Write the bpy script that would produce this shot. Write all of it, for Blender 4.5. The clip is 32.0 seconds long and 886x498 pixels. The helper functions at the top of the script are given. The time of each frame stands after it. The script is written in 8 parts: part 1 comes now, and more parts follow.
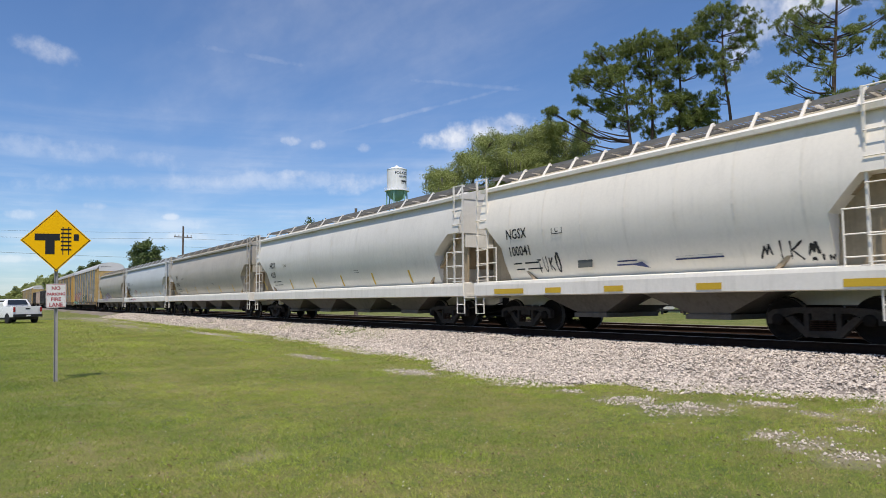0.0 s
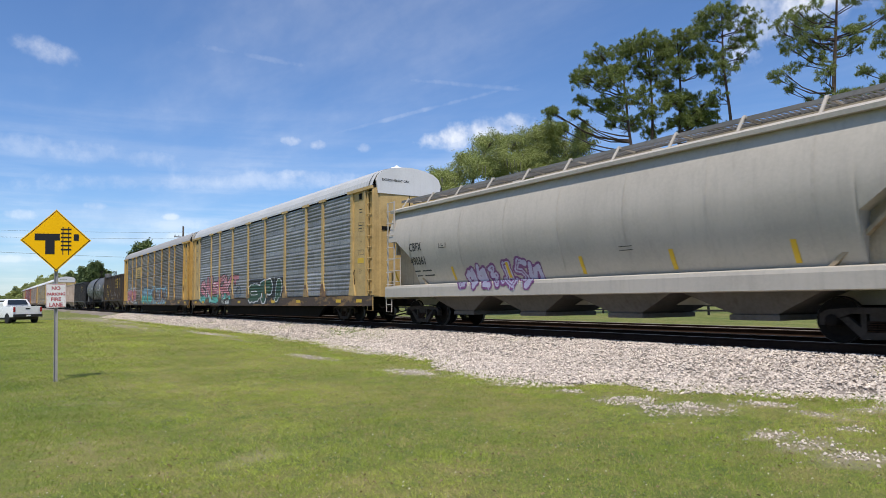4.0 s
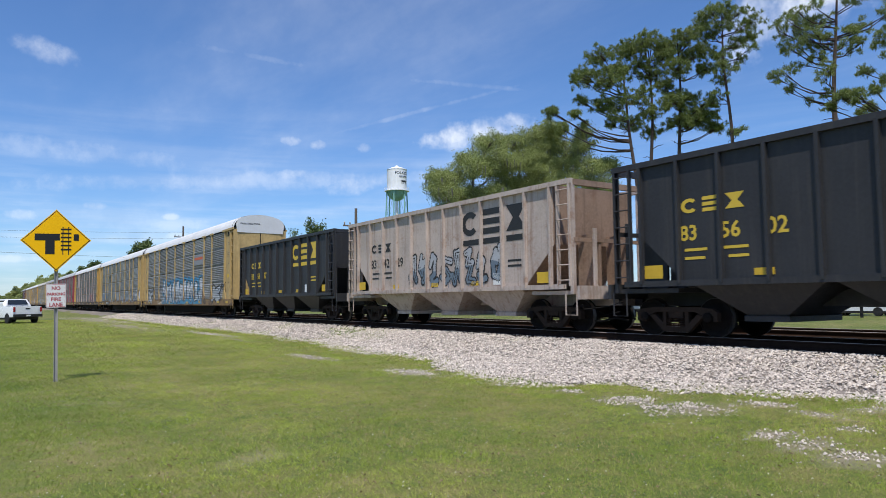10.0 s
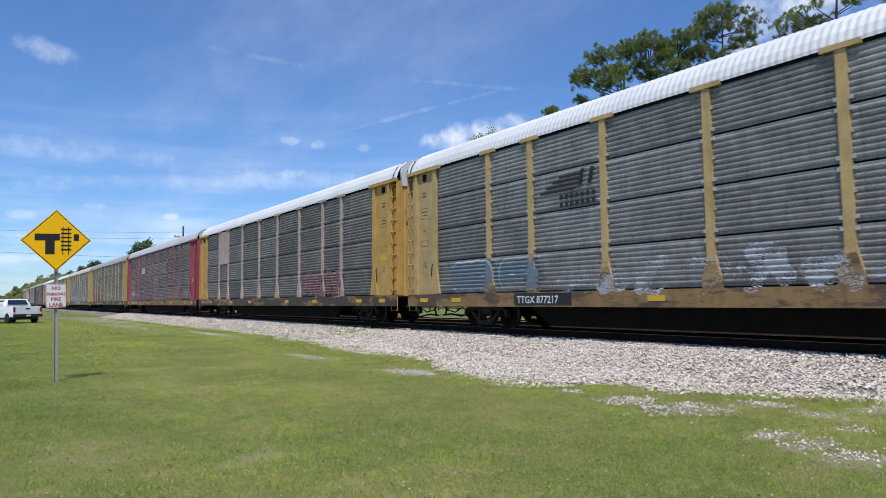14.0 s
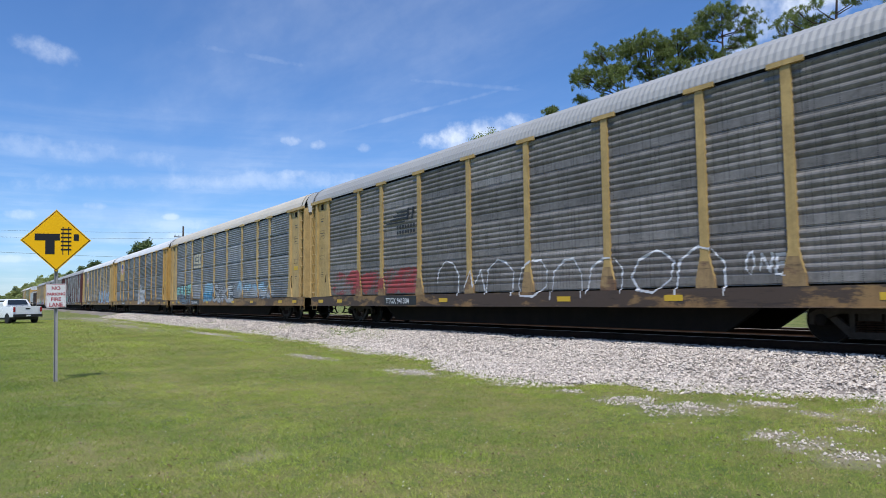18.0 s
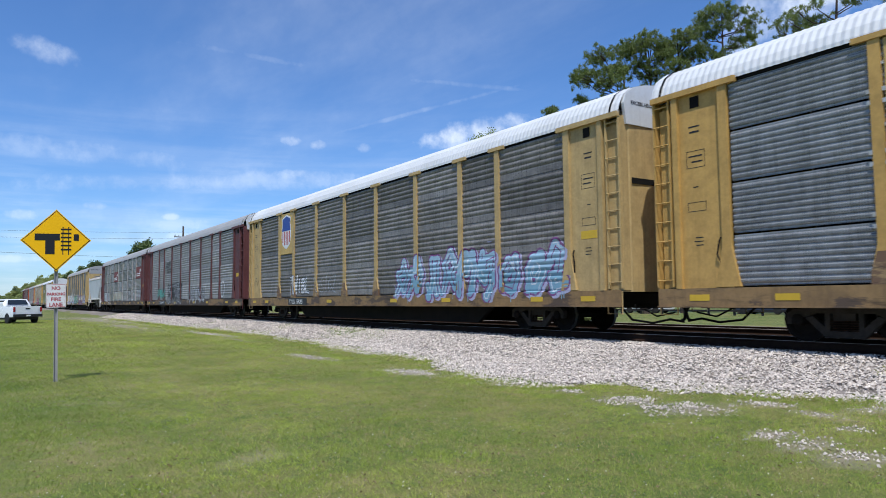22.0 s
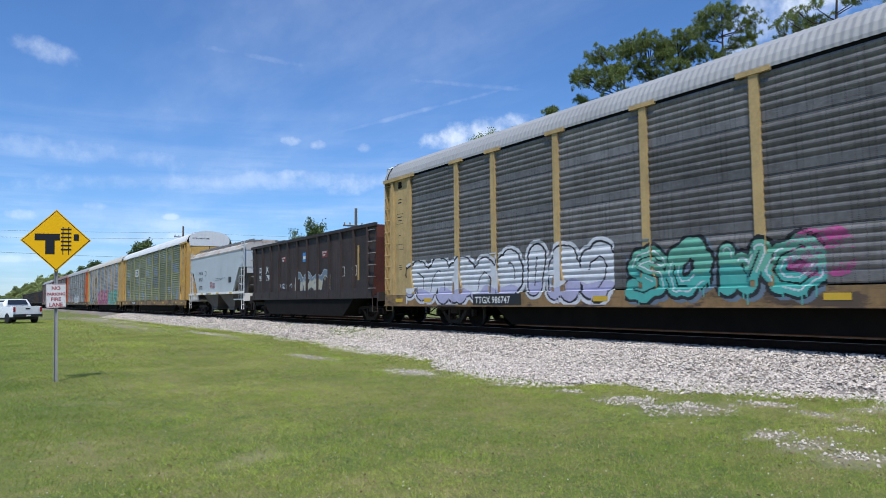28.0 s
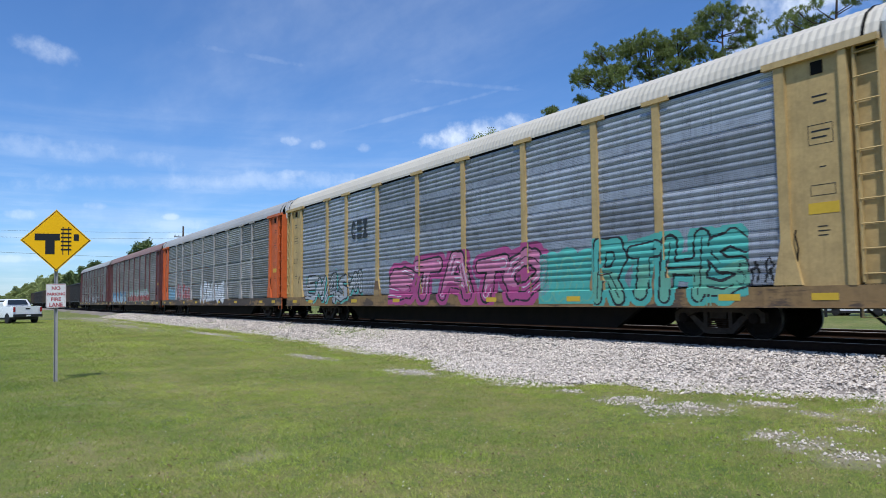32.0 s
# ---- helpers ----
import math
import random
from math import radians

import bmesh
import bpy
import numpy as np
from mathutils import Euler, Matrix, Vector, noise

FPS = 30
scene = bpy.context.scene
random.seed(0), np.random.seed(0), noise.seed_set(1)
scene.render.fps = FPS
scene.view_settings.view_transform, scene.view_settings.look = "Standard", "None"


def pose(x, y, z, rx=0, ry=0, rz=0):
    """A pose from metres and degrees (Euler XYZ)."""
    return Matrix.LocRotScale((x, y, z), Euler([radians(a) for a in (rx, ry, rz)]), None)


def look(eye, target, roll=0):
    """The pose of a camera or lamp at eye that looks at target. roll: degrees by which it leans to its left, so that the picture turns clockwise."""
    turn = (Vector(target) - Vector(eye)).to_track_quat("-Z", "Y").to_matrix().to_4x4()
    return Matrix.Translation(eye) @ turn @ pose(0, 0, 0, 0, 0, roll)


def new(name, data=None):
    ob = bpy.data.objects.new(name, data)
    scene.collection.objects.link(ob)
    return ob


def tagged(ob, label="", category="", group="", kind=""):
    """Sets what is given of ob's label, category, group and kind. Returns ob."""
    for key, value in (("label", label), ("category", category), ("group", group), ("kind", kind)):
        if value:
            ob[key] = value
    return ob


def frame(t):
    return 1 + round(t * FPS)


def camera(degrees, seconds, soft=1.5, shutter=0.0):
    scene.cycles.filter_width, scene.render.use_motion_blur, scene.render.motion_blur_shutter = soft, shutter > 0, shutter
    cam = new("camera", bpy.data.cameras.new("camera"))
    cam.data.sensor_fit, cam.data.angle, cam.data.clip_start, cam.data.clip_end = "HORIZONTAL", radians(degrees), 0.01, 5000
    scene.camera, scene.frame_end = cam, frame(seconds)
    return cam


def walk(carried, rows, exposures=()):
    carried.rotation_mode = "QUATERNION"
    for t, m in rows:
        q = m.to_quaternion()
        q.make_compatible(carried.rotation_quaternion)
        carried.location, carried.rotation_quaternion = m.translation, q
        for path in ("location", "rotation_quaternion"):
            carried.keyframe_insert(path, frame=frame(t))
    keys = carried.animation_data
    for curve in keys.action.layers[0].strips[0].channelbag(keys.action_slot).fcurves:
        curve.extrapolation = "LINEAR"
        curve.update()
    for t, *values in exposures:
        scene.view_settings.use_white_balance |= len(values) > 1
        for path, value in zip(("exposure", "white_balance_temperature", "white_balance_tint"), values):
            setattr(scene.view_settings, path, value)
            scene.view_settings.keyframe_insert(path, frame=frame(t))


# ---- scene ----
# World: x runs along the track (the train goes towards +x), y away from the
# camera across the track, z up. z = 0 is the top of the rails.
HALF_YAW, TILT, LEAN = 56.255, 4.236, -0.5015
EYE = (0.0, 0.0, 0.856)
TRACK_Y = 14.18
SPEED = 18.884
GROUND_Z = -0.6
SECONDS = 32.0

cam = camera(65.17, SECONDS, soft=0.6, shutter=0.06)
_f = (-math.sin(radians(HALF_YAW)) * math.cos(radians(TILT)),
      math.cos(radians(HALF_YAW)) * math.cos(radians(TILT)), math.sin(radians(TILT)))
_stand = look(EYE, (_f[0] * 10 + EYE[0], _f[1] * 10 + EYE[1], _f[2] * 10 + EYE[2]), LEAN)
walk(cam, [(0.0, _stand), (SECONDS, _stand)],
     exposures=[(0.0, 0.0, 6720, 11), (1.2, 0.04, 6650, 11), (2.0, 0.08, 6620, 11), (6.0, 0.14, 6480, 10), (9.0, 0.09, 6270, 10), (13.0, 0.05, 6080, 10), (20.0, 0.07, 5890, 9), (32.0, 0.04, 5820, 8)])

# ---------------------------------------------------------------- light
SUN_ELEV, SUN_AZ = radians(64.0), radians(-37)   # azimuth: direction towards the sun in the xy plane, from +x


SUN_DIR = Vector((math.cos(SUN_ELEV) * math.cos(SUN_AZ), math.cos(SUN_ELEV) * math.sin(SUN_AZ), math.sin(SUN_ELEV)))
sun_data = bpy.data.lights.new("sun", "SUN")
sun_data.energy, sun_data.angle, sun_data.color = 4.4, radians(0.55), (1.0, 0.935, 0.83)
sun = new("sun", sun_data)
sun.matrix_basis = look(SUN_DIR * 50, (0, 0, 0))


class Nodes:
    """Small helper that builds node trees."""

    def __init__(self, tree):
        self.tree = tree

    def add(self, kind, inputs=None, operation=""):
        n = self.tree.nodes.new(kind)
        if operation:
            n.operation = operation
        for key, value in (inputs or {}).items():
            self.put(n.inputs[key], value)
        return n

    def put(self, socket, value):
        if isinstance(value, bpy.types.NodeSocket):
            self.tree.links.new(value, socket)
        elif isinstance(value, bpy.types.Node):
            self.tree.links.new(value.outputs[0], socket)
        else:
            socket.default_value = value

    def math(self, op, a, b=0.0, clamp=False):
        n = self.add("ShaderNodeMath", {0: a, 1: b}, op)
        n.use_clamp = clamp
        return n.outputs[0]

    def mix(self, fac, a, b, mode="MIX"):
        n = self.add("ShaderNodeMix")
        n.data_type, n.blend_type = "RGBA", mode
        self.put(n.inputs[0], fac)
        self.put(n.inputs[6], a)
        self.put(n.inputs[7], b)
        return n.outputs[2]

    def ramp(self, fac, stops):
        n = self.add("ShaderNodeValToRGB", {0: fac})
        while len(n.color_ramp.elements) < len(stops):
            n.color_ramp.elements.new(0.5)
        for e, (p, c) in zip(n.color_ramp.elements, stops):
            e.position = p
            e.color = (c, c, c, 1) if not isinstance(c, tuple) else (*c[:3], 1)
        return n.outputs[0]

    def noise(self, vec, scale, detail=4.0, rough=0.55):
        return self.add("ShaderNodeTexNoise", {"Vector": vec, "Scale": scale, "Detail": detail, "Roughness": rough}).outputs[0]

    def mapping(self, vec, scale=(1, 1, 1), rot=(0, 0, 0), loc=(0, 0, 0)):
        return self.add("ShaderNodeMapping", {"Vector": vec, "Scale": scale, "Rotation": rot, "Location": loc}).outputs[0]


def smooth_step(N, v, lo, hi):
    n = N.add("ShaderNodeMapRange", {0: v, 1: min(lo, hi), 2: max(lo, hi), 3: 0.0 if lo < hi else 1.0, 4: 1.0 if lo < hi else 0.0})
    n.interpolation_type = "SMOOTHSTEP"
    return n.outputs[0]


# clouds: (turn left from straight ahead, height above the horizon, half width, half height, lean, strength), degrees
CLOUDS = (
    (-3.9, 13.7, 4.9, 1.25, 5, 0.62), (-1.0, 13.6, 2.6, 0.8, 8, 0.5), (-25.5, 20.5, 2.6, 2.2, 20, 0.6), (-29.5, 21.5, 4.5, 2.2, 10, 0.62), (-23.6, 19.3, 1.5, 2.4, 20, 0.45),
    (30.2, 17.8, 2.3, 0.8, -12, 0.34), (10.2, 12.7, 0.9, 0.5, 0, 0.5), (12.4, 12.9, 1.0, 0.45, 0, 0.4), (6.5, 12.5, 0.9, 0.5, 0, 0.5),
    (12.0, 10.3, 1.6, 0.45, 4, 0.42), (7.6, 9.4, 2.2, 0.8, 6, 0.4), (26.8, 7.2, 1.1, 0.4, 0, 0.38), (21.6, 6.6, 0.7, 0.30, 0, 0.42),
    (20.8, 6.0, 3.0, 0.5, 4, 0.28), (31.5, 6.3, 1.2, 0.4, 0, 0.35), (19.9, 5.1, 2.6, 0.4, 0, 0.35), (32.5, 3.2, 2.8, 0.3, 0, 0.35),
    (4.2, 14.9, 9.5, 0.22, 15, 0.17), (16.0, 19.3, 5.5, 0.3, -6, 0.12), (-1.5, 17.6, 5.0, 0.25, -6, 0.13), (25, 11.0, 12.0, 0.9, -3, 0.2), (15.0, 9.7, 18.0, 0.8, 3, 0.25),
)


def make_world():
    world = bpy.data.worlds.new("sky")
    scene.world = world
    world.use_nodes = True
    t = world.node_tree
    t.nodes.clear()
    N = Nodes(t)
    out = N.add("ShaderNodeOutputWorld")
    bg = N.add("ShaderNodeBackground", {1: 0.108})
    t.links.new(bg.outputs[0], out.inputs[0])
    sky = N.add("ShaderNodeTexSky")
    sky.sky_type, sky.sun_disc, sky.sun_elevation, sky.sun_rotation = "NISHITA", False, SUN_ELEV, math.pi / 2 - SUN_AZ
    sky.altitude, sky.air_density, sky.dust_density, sky.ozone_density = 20.0, 1.0, 0.3, 4.0
    d = N.add("ShaderNodeTexCoord").outputs["Generated"]
    xyz = N.add("ShaderNodeSeparateXYZ", {0: d})
    h = N.math("MAXIMUM", xyz.outputs[2], 0.02)
    deck = N.add("ShaderNodeCombineXYZ", {0: N.math("DIVIDE", xyz.outputs[0], h), 1: N.math("DIVIDE", xyz.outputs[1], h), 2: 0.0}).outputs[0]
    # thin streaked high cloud
    thin = N.noise(N.mapping(deck, (0.30, 0.9, 1), (0, 0, radians(28))), 0.9, 6, 0.6)
    cover = N.math("MULTIPLY", smooth_step(N, thin, 0.40, 0.85), 0.2)
    # pale streaks low down
    band = smooth_step(N, N.noise(N.mapping(d, (2.0, 2.0, 30.0)), 1.5, 5, 0.55), 0.40, 0.72)
    cover = N.math("ADD", cover, N.math("MULTIPLY", band, N.math("MULTIPLY", smooth_step(N, xyz.outputs[2], 0.32, 0.03), 0.30)))
    ragged = N.noise(d, 34.0, 8, 0.62)
    billow = N.noise(d, 11.0, 5, 0.6)
    rag = N.math("ADD", N.math("MULTIPLY", N.math("SUBTRACT", ragged, 0.5), 2.6), N.math("MULTIPLY", N.math("SUBTRACT", billow, 0.5), 2.2))
    lift = None
    for turn, up, hw, hh, lean, strength in CLOUDS:
        a, e = radians(90 + HALF_YAW + turn), radians(up)
        c = Vector((math.cos(a) * math.cos(e), math.sin(a) * math.cos(e), math.sin(e)))
        side = Vector((math.sin(a), -math.cos(a), 0))
        top = side.cross(c).normalized()
        ca, sa = math.cos(radians(lean)), math.sin(radians(lean))
        along, over = (side * ca + top * sa) / math.tan(radians(hw)), (top * ca - side * sa) / math.tan(radians(hh))
        u = N.math("SUBTRACT", N.add("ShaderNodeVectorMath", {0: d, 1: along}, "DOT_PRODUCT").outputs["Value"], c.dot(along))
        v = N.math("SUBTRACT", N.add("ShaderNodeVectorMath", {0: d, 1: over}, "DOT_PRODUCT").outputs["Value"], c.dot(over))
        r = N.math("ADD", N.math("POWER", N.math("ABSOLUTE", u), 2.0), N.math("POWER", N.math("ABSOLUTE", v), 2.0))
        r = N.math("SUBTRACT", r, N.math("MULTIPLY", rag, 1.0))
        k = N.math("MULTIPLY", smooth_step(N, r, 1.3, -0.5), strength)
        ahead = N.math("GREATER_THAN", N.add("ShaderNodeVectorMath", {0: d, 1: c}, "DOT_PRODUCT").outputs["Value"], 0.3)
        k = N.math("MULTIPLY", k, ahead)
        cover = N.math("MAXIMUM", cover, N.math("ADD", k, N.math("MULTIPLY", cover, 0.4)))
    deep = N.mix(1.0, sky.outputs[0], (0.80, 0.98, 1.22, 1), "MULTIPLY")
    cloud_col = N.mix(smooth_step(N, N.math("ADD", N.math("MULTIPLY", billow, 0.6), N.math("MULTIPLY", ragged, 0.4)), 0.38, 0.62), (6.6, 7.1, 8.2, 1), (9.8, 9.9, 10.0, 1))
    col = N.mix(N.math("MINIMUM", cover, 1.0), deep, cloud_col)
    N.put(bg.inputs[0], col)


make_world()

# ---------------------------------------------------------------- materials
def mat(name, color, rough=0.6, metal=0.0, var=0.25, big=0.8, fine=14.0, dark=None, streak=0.0, streak_col=(0.05, 0.035, 0.025),
        bump=0.15, grime=0.0, grime_col=(0.09, 0.07, 0.055), spec=0.4, island=0.0, wear=0.0, wear_col=(0.16, 0.07, 0.035), thin=0.0):
    """Weathered surface: large blotches, fine grain, rain streaks and grime, at real size."""
    m = bpy.data.materials.new(name)
    m.use_nodes = True
    t = m.node_tree
    t.nodes.clear()
    N = Nodes(t)
    out = N.add("ShaderNodeOutputMaterial")
    b = N.add("ShaderNodeBsdfPrincipled", {"Roughness": rough, "Metallic": metal, "Specular IOR Level": spec})
    t.links.new(b.outputs[0], out.inputs[0])
    obj = N.add("ShaderNodeTexCoord").outputs["Object"]
    rnd = N.add("ShaderNodeObjectInfo").outputs["Random"]
    vec = N.add("ShaderNodeVectorMath", {0: obj, 1: N.add("ShaderNodeCombineXYZ", {0: N.math("MULTIPLY", rnd, 37.0), 1: 0.0, 2: N.math("MULTIPLY", rnd, 11.0)}).outputs[0]}, "ADD").outputs[0]
    n1 = N.noise(vec, big, 5, 0.6)
    n2 = N.noise(vec, fine, 4, 0.6)
    c = (*color, 1)
    dk = (*(dark or tuple(k * 0.6 for k in color)), 1)
    f = N.math("ADD", N.math("MULTIPLY", n1, 0.65), N.math("MULTIPLY", n2, 0.35))
    f = smooth_step(N, f, 0.36, 0.66)
    col = N.mix(N.math("MULTIPLY", f, var * 2, True), c, dk)
    if island:
        r = N.add("ShaderNodeNewGeometry").outputs["Random Per Island"]
        col = N.mix(N.math("MULTIPLY", r, island), col, (*tuple(k * 0.45 for k in color), 1))
    if wear:
        w = smooth_step(N, N.noise(vec, big * 2.3, 8, 0.7), 0.60 - 0.12 * wear, 0.70)
        col = N.mix(N.math("MULTIPLY", w, min(1.0, wear)), col, (*wear_col, 1))
    if streak:
        sv = N.mapping(vec, (7.0, 7.0, 0.35))
        s = smooth_step(N, N.noise(sv, 1.0, 5, 0.65), 0.47, 0.75)
        col = N.mix(N.math("MULTIPLY", s, streak), col, (*streak_col, 1))
    if grime:
        g = smooth_step(N, N.noise(vec, 2.7, 7, 0.68), 0.42, 0.72)
        col = N.mix(N.math("MULTIPLY", g, grime), col, (*grime_col, 1))
    N.put(b.inputs["Base Color"], col)
    if thin:
        # thin leaves let some light through
        leaf = N.add("ShaderNodeBsdfTranslucent", {0: N.mix(1.0, col, (1.15, 1.15, 0.75, 1), "MULTIPLY")})
        both = N.add("ShaderNodeMixShader", {0: thin, 1: b.outputs[0], 2: leaf.outputs[0]})
        t.links.new(both.outputs[0], out.inputs[0])
    N.put(b.inputs["Roughness"], N.math("ADD", rough - 0.1, N.math("MULTIPLY", n2, 0.25), True))
    if bump:
        bp = N.add("ShaderNodeBump", {"Strength": bump, "Distance": 0.02, "Height": N.math("ADD", n1, N.math("MULTIPLY", n2, 0.5))})
        N.put(b.inputs["Normal"], bp.outputs[0])
    return m


def plain(name, color, rough=0.5, metal=0.0):
    return mat(name, color, rough, metal, var=0.12, bump=0.05)


# ---------------------------------------------------------------- mesh helpers
def box(bm, x0, x1, y0, y1, z0, z1):
    v = [bm.verts.new(c) for c in ((x0, y0, z0), (x1, y0, z0), (x1, y1, z0), (x0, y1, z0), (x0, y0, z1), (x1, y0, z1), (x1, y1, z1), (x0, y1, z1))]
    for f in ((0, 3, 2, 1), (4, 5, 6, 7), (0, 1, 5, 4), (1, 2, 6, 5), (2, 3, 7, 6), (3, 0, 4, 7)):
        bm.faces.new([v[i] for i in f])


def loft(bm, rings, close=True, caps=False):
    """Skin a row of rings (lists of points of equal number)."""
    vs = [[bm.verts.new(p) for p in r] for r in rings]
    n = len(rings[0])
    for a, b in zip(vs, vs[1:]):
        for i in range(n if close else n - 1):
            j = (i + 1) % n
            bm.faces.new((a[i], a[j], b[j], b[i]))
    if caps:
        bm.faces.new(list(reversed(vs[0])))
        bm.faces.new(vs[-1])
    return vs


def prism(bm, pts, axis, a, b):
    """A polygon drawn in the two other axes, extruded along axis from a to b."""
    def put(p, k):
        q = list(p)
        q.insert(axis, k)
        return tuple(q)
    loft(bm, [[put(p, a) for p in pts], [put(p, b) for p in pts]], True, True)


def tube(bm, pts, r, n=8):
    """A round bar along a row of points."""
    pts = [Vector(p) for p in pts]
    rings = []
    for i, p in enumerate(pts):
        d = (pts[min(i + 1, len(pts) - 1)] - pts[max(i - 1, 0)]).normalized()
        a = d.orthogonal().normalized() if abs(d.z) < 0.99 else Vector((1, 0, 0))
        if rings and abs(d.dot(last)) < 0.999:
            a = (last_a - d * last_a.dot(d)).normalized()
        elif rings:
            a = (last_a - d * last_a.dot(d)).normalized()
        b = d.cross(a)
        last, last_a = d, a
        rr = r[i] if isinstance(r, (list, tuple)) else r
        rings.append([p + (a * math.cos(k * math.tau / n) + b * math.sin(k * math.tau / n)) * rr for k in range(n)])
    loft(bm, rings, True, True)


def lathe(bm, prof, axis="z", n=24, centre=(0, 0, 0)):
    """Turn a profile of (radius, along) about an axis."""
    rings = []
    for r, h in prof:
        ring = []
        for k in range(n):
            c, s = math.cos(k * math.tau / n) * r, math.sin(k * math.tau / n) * r
            p = {"z": (c, s, h), "y": (s, h, c), "x": (h, c, s)}[axis]
            ring.append(tuple(p[i] + centre[i] for i in range(3)))
        rings.append(ring)
    loft(bm, rings, True, True)


def finish(bm, name, material, smooth=False):
    bmesh.ops.recalc_face_normals(bm, faces=bm.faces)
    me = bpy.data.meshes.new(name)
    bm.to_mesh(me)
    bm.free()
    if smooth:
        for p in me.polygons:
            p.use_smooth = True
        me.set_sharp_from_angle(angle=radians(38))
    me.materials.append(material)
    return me


def link(name, me, parent, label="", m=None):
    ob = new(name, me)
    if parent is not None:
        ob.parent = parent
    if m is not None:
        ob.matrix_basis = m
    if label:
        ob["label"] = label
    return ob


def part(name, bm, material, parent, label="", smooth=False):
    """Links a bmesh as one mesh object under a thing or a part."""
    return link(name, finish(bm, name, material, smooth), parent, label)


CACHE = {}


def shared(key, material, build, smooth=False):
    """A mesh built once for each key and material, and shared by alike pieces."""
    k = (key, material.name)
    if k not in CACHE:
        if key in CACHE:
            me = CACHE[key].copy()
            me.materials.clear()
            me.materials.append(material)
        else:
            bm = bmesh.new()
            build(bm)
            me = finish(bm, key, material, smooth)
            CACHE[key] = me
        CACHE[k] = me
    return CACHE[k]


def thing(name, x, y, z, label, category, group="", kind=""):
    ob = new(name)
    ob.empty_display_size = 0.3
    ob.matrix_basis = pose(x, y, z)
    return tagged(ob, label, category, group, kind)
# ---------------------------------------------------------------- ground and track
def grass_material():
    m = bpy.data.materials.new("mown_grass")
    m.use_nodes = True
    t = m.node_tree
    t.nodes.clear()
    N = Nodes(t)
    out = N.add("ShaderNodeOutputMaterial")
    b = N.add("ShaderNodeBsdfPrincipled", {"Roughness": 0.85, "Specular IOR Level": 0.2})
    t.links.new(b.outputs[0], out.inputs[0])
    pos = N.add("ShaderNodeNewGeometry").outputs["Position"]
    big = N.noise(pos, 0.30, 5, 0.62)
    mid = N.noise(pos, 2.4, 6, 0.68)
    fine = N.noise(pos, 45.0, 4, 0.7)
    grit = N.noise(pos, 140.0, 2, 0.6)
    f = N.math("ADD", N.math("MULTIPLY", big, 0.55), N.math("MULTIPLY", mid, 0.45))
    green = N.ramp(f, [(0.36, (0.075, 0.125, 0.017)), (0.47, (0.125, 0.165, 0.026)), (0.57, (0.21, 0.20, 0.058)), (0.68, (0.31, 0.25, 0.11))])
    col = N.mix(N.math("MULTIPLY", smooth_step(N, fine, 0.42, 0.62), 0.75), green, (0.045, 0.055, 0.016, 1))
    col = N.mix(N.math("MULTIPLY", smooth_step(N, grit, 0.54, 0.70), 0.6), col, (0.40, 0.36, 0.18, 1))
    # dry soil and sand showing through
    sand = smooth_step(N, N.noise(pos, 0.75, 7, 0.68), 0.60, 0.74)
    col = N.mix(N.math("MULTIPLY", sand, 0.5), col, (0.34, 0.275, 0.17, 1))
    # gravelly bare places near the line
    sx = N.add("ShaderNodeSeparateXYZ", {0: pos})
    bare = None
    wob = N.math("MULTIPLY", N.math("SUBTRACT", N.noise(pos, 2.6, 7, 0.72), 0.5), 5.0)
    for px, py, rx, ry in LAWN_PATCHES:
        u = N.math("POWER", N.math("ABSOLUTE", N.math("DIVIDE", N.math("SUBTRACT", sx.outputs[0], px), rx)), 2.0)
        v = N.math("POWER", N.math("ABSOLUTE", N.math("DIVIDE", N.math("SUBTRACT", sx.outputs[1], py), ry)), 2.0)
        k = smooth_step(N, N.math("ADD", N.math("ADD", u, v), wob), 1.5, -0.6)
        bare = k if bare is None else N.math("MAXIMUM", bare, k)
    gravel = N.mix(smooth_step(N, N.noise(pos, 55.0, 3, 0.7), 0.38, 0.62), (0.17, 0.14, 0.095, 1), (0.36, 0.305, 0.235, 1))
    col = N.mix(N.math("MULTIPLY", bare, 0.85), col, gravel)
    N.put(b.inputs["Base Color"], col)
    bp = N.add("ShaderNodeBump", {"Strength": 0.6, "Distance": 0.03, "Height": fine})
    N.put(b.inputs["Normal"], bp.outputs[0])
    return m


LAWN_PATCHES = ((-17.1, 7.24, 1.5, 0.30), (-12.0, 7.4, 1.1, 0.5), (-8.1, 7.8, 0.35, 0.25), (-6.88, 7.8, 0.55, 0.45), (-5.9, 7.9, 0.55, 0.75), (-6.3, 7.7, 0.5, 0.3), (-5.5, 9.0, 0.45, 0.35), (-4.26, 7.02, 0.3, 0.4),
                (-3.76, 6.82, 0.3, 0.5), (-3.24, 6.6, 0.4, 0.5), (-3.96, 8.0, 0.22, 0.3), (-4.42, 9.6, 0.35, 0.6), (-4.6, 8.6, 0.5, 0.3), (-46.9, 7.6, 10.0, 1.2), (-66, 8.4, 18.0, 1.8), (-33, 8.9, 5.0, 0.4), (-27, 8.3, 2.0, 0.25))
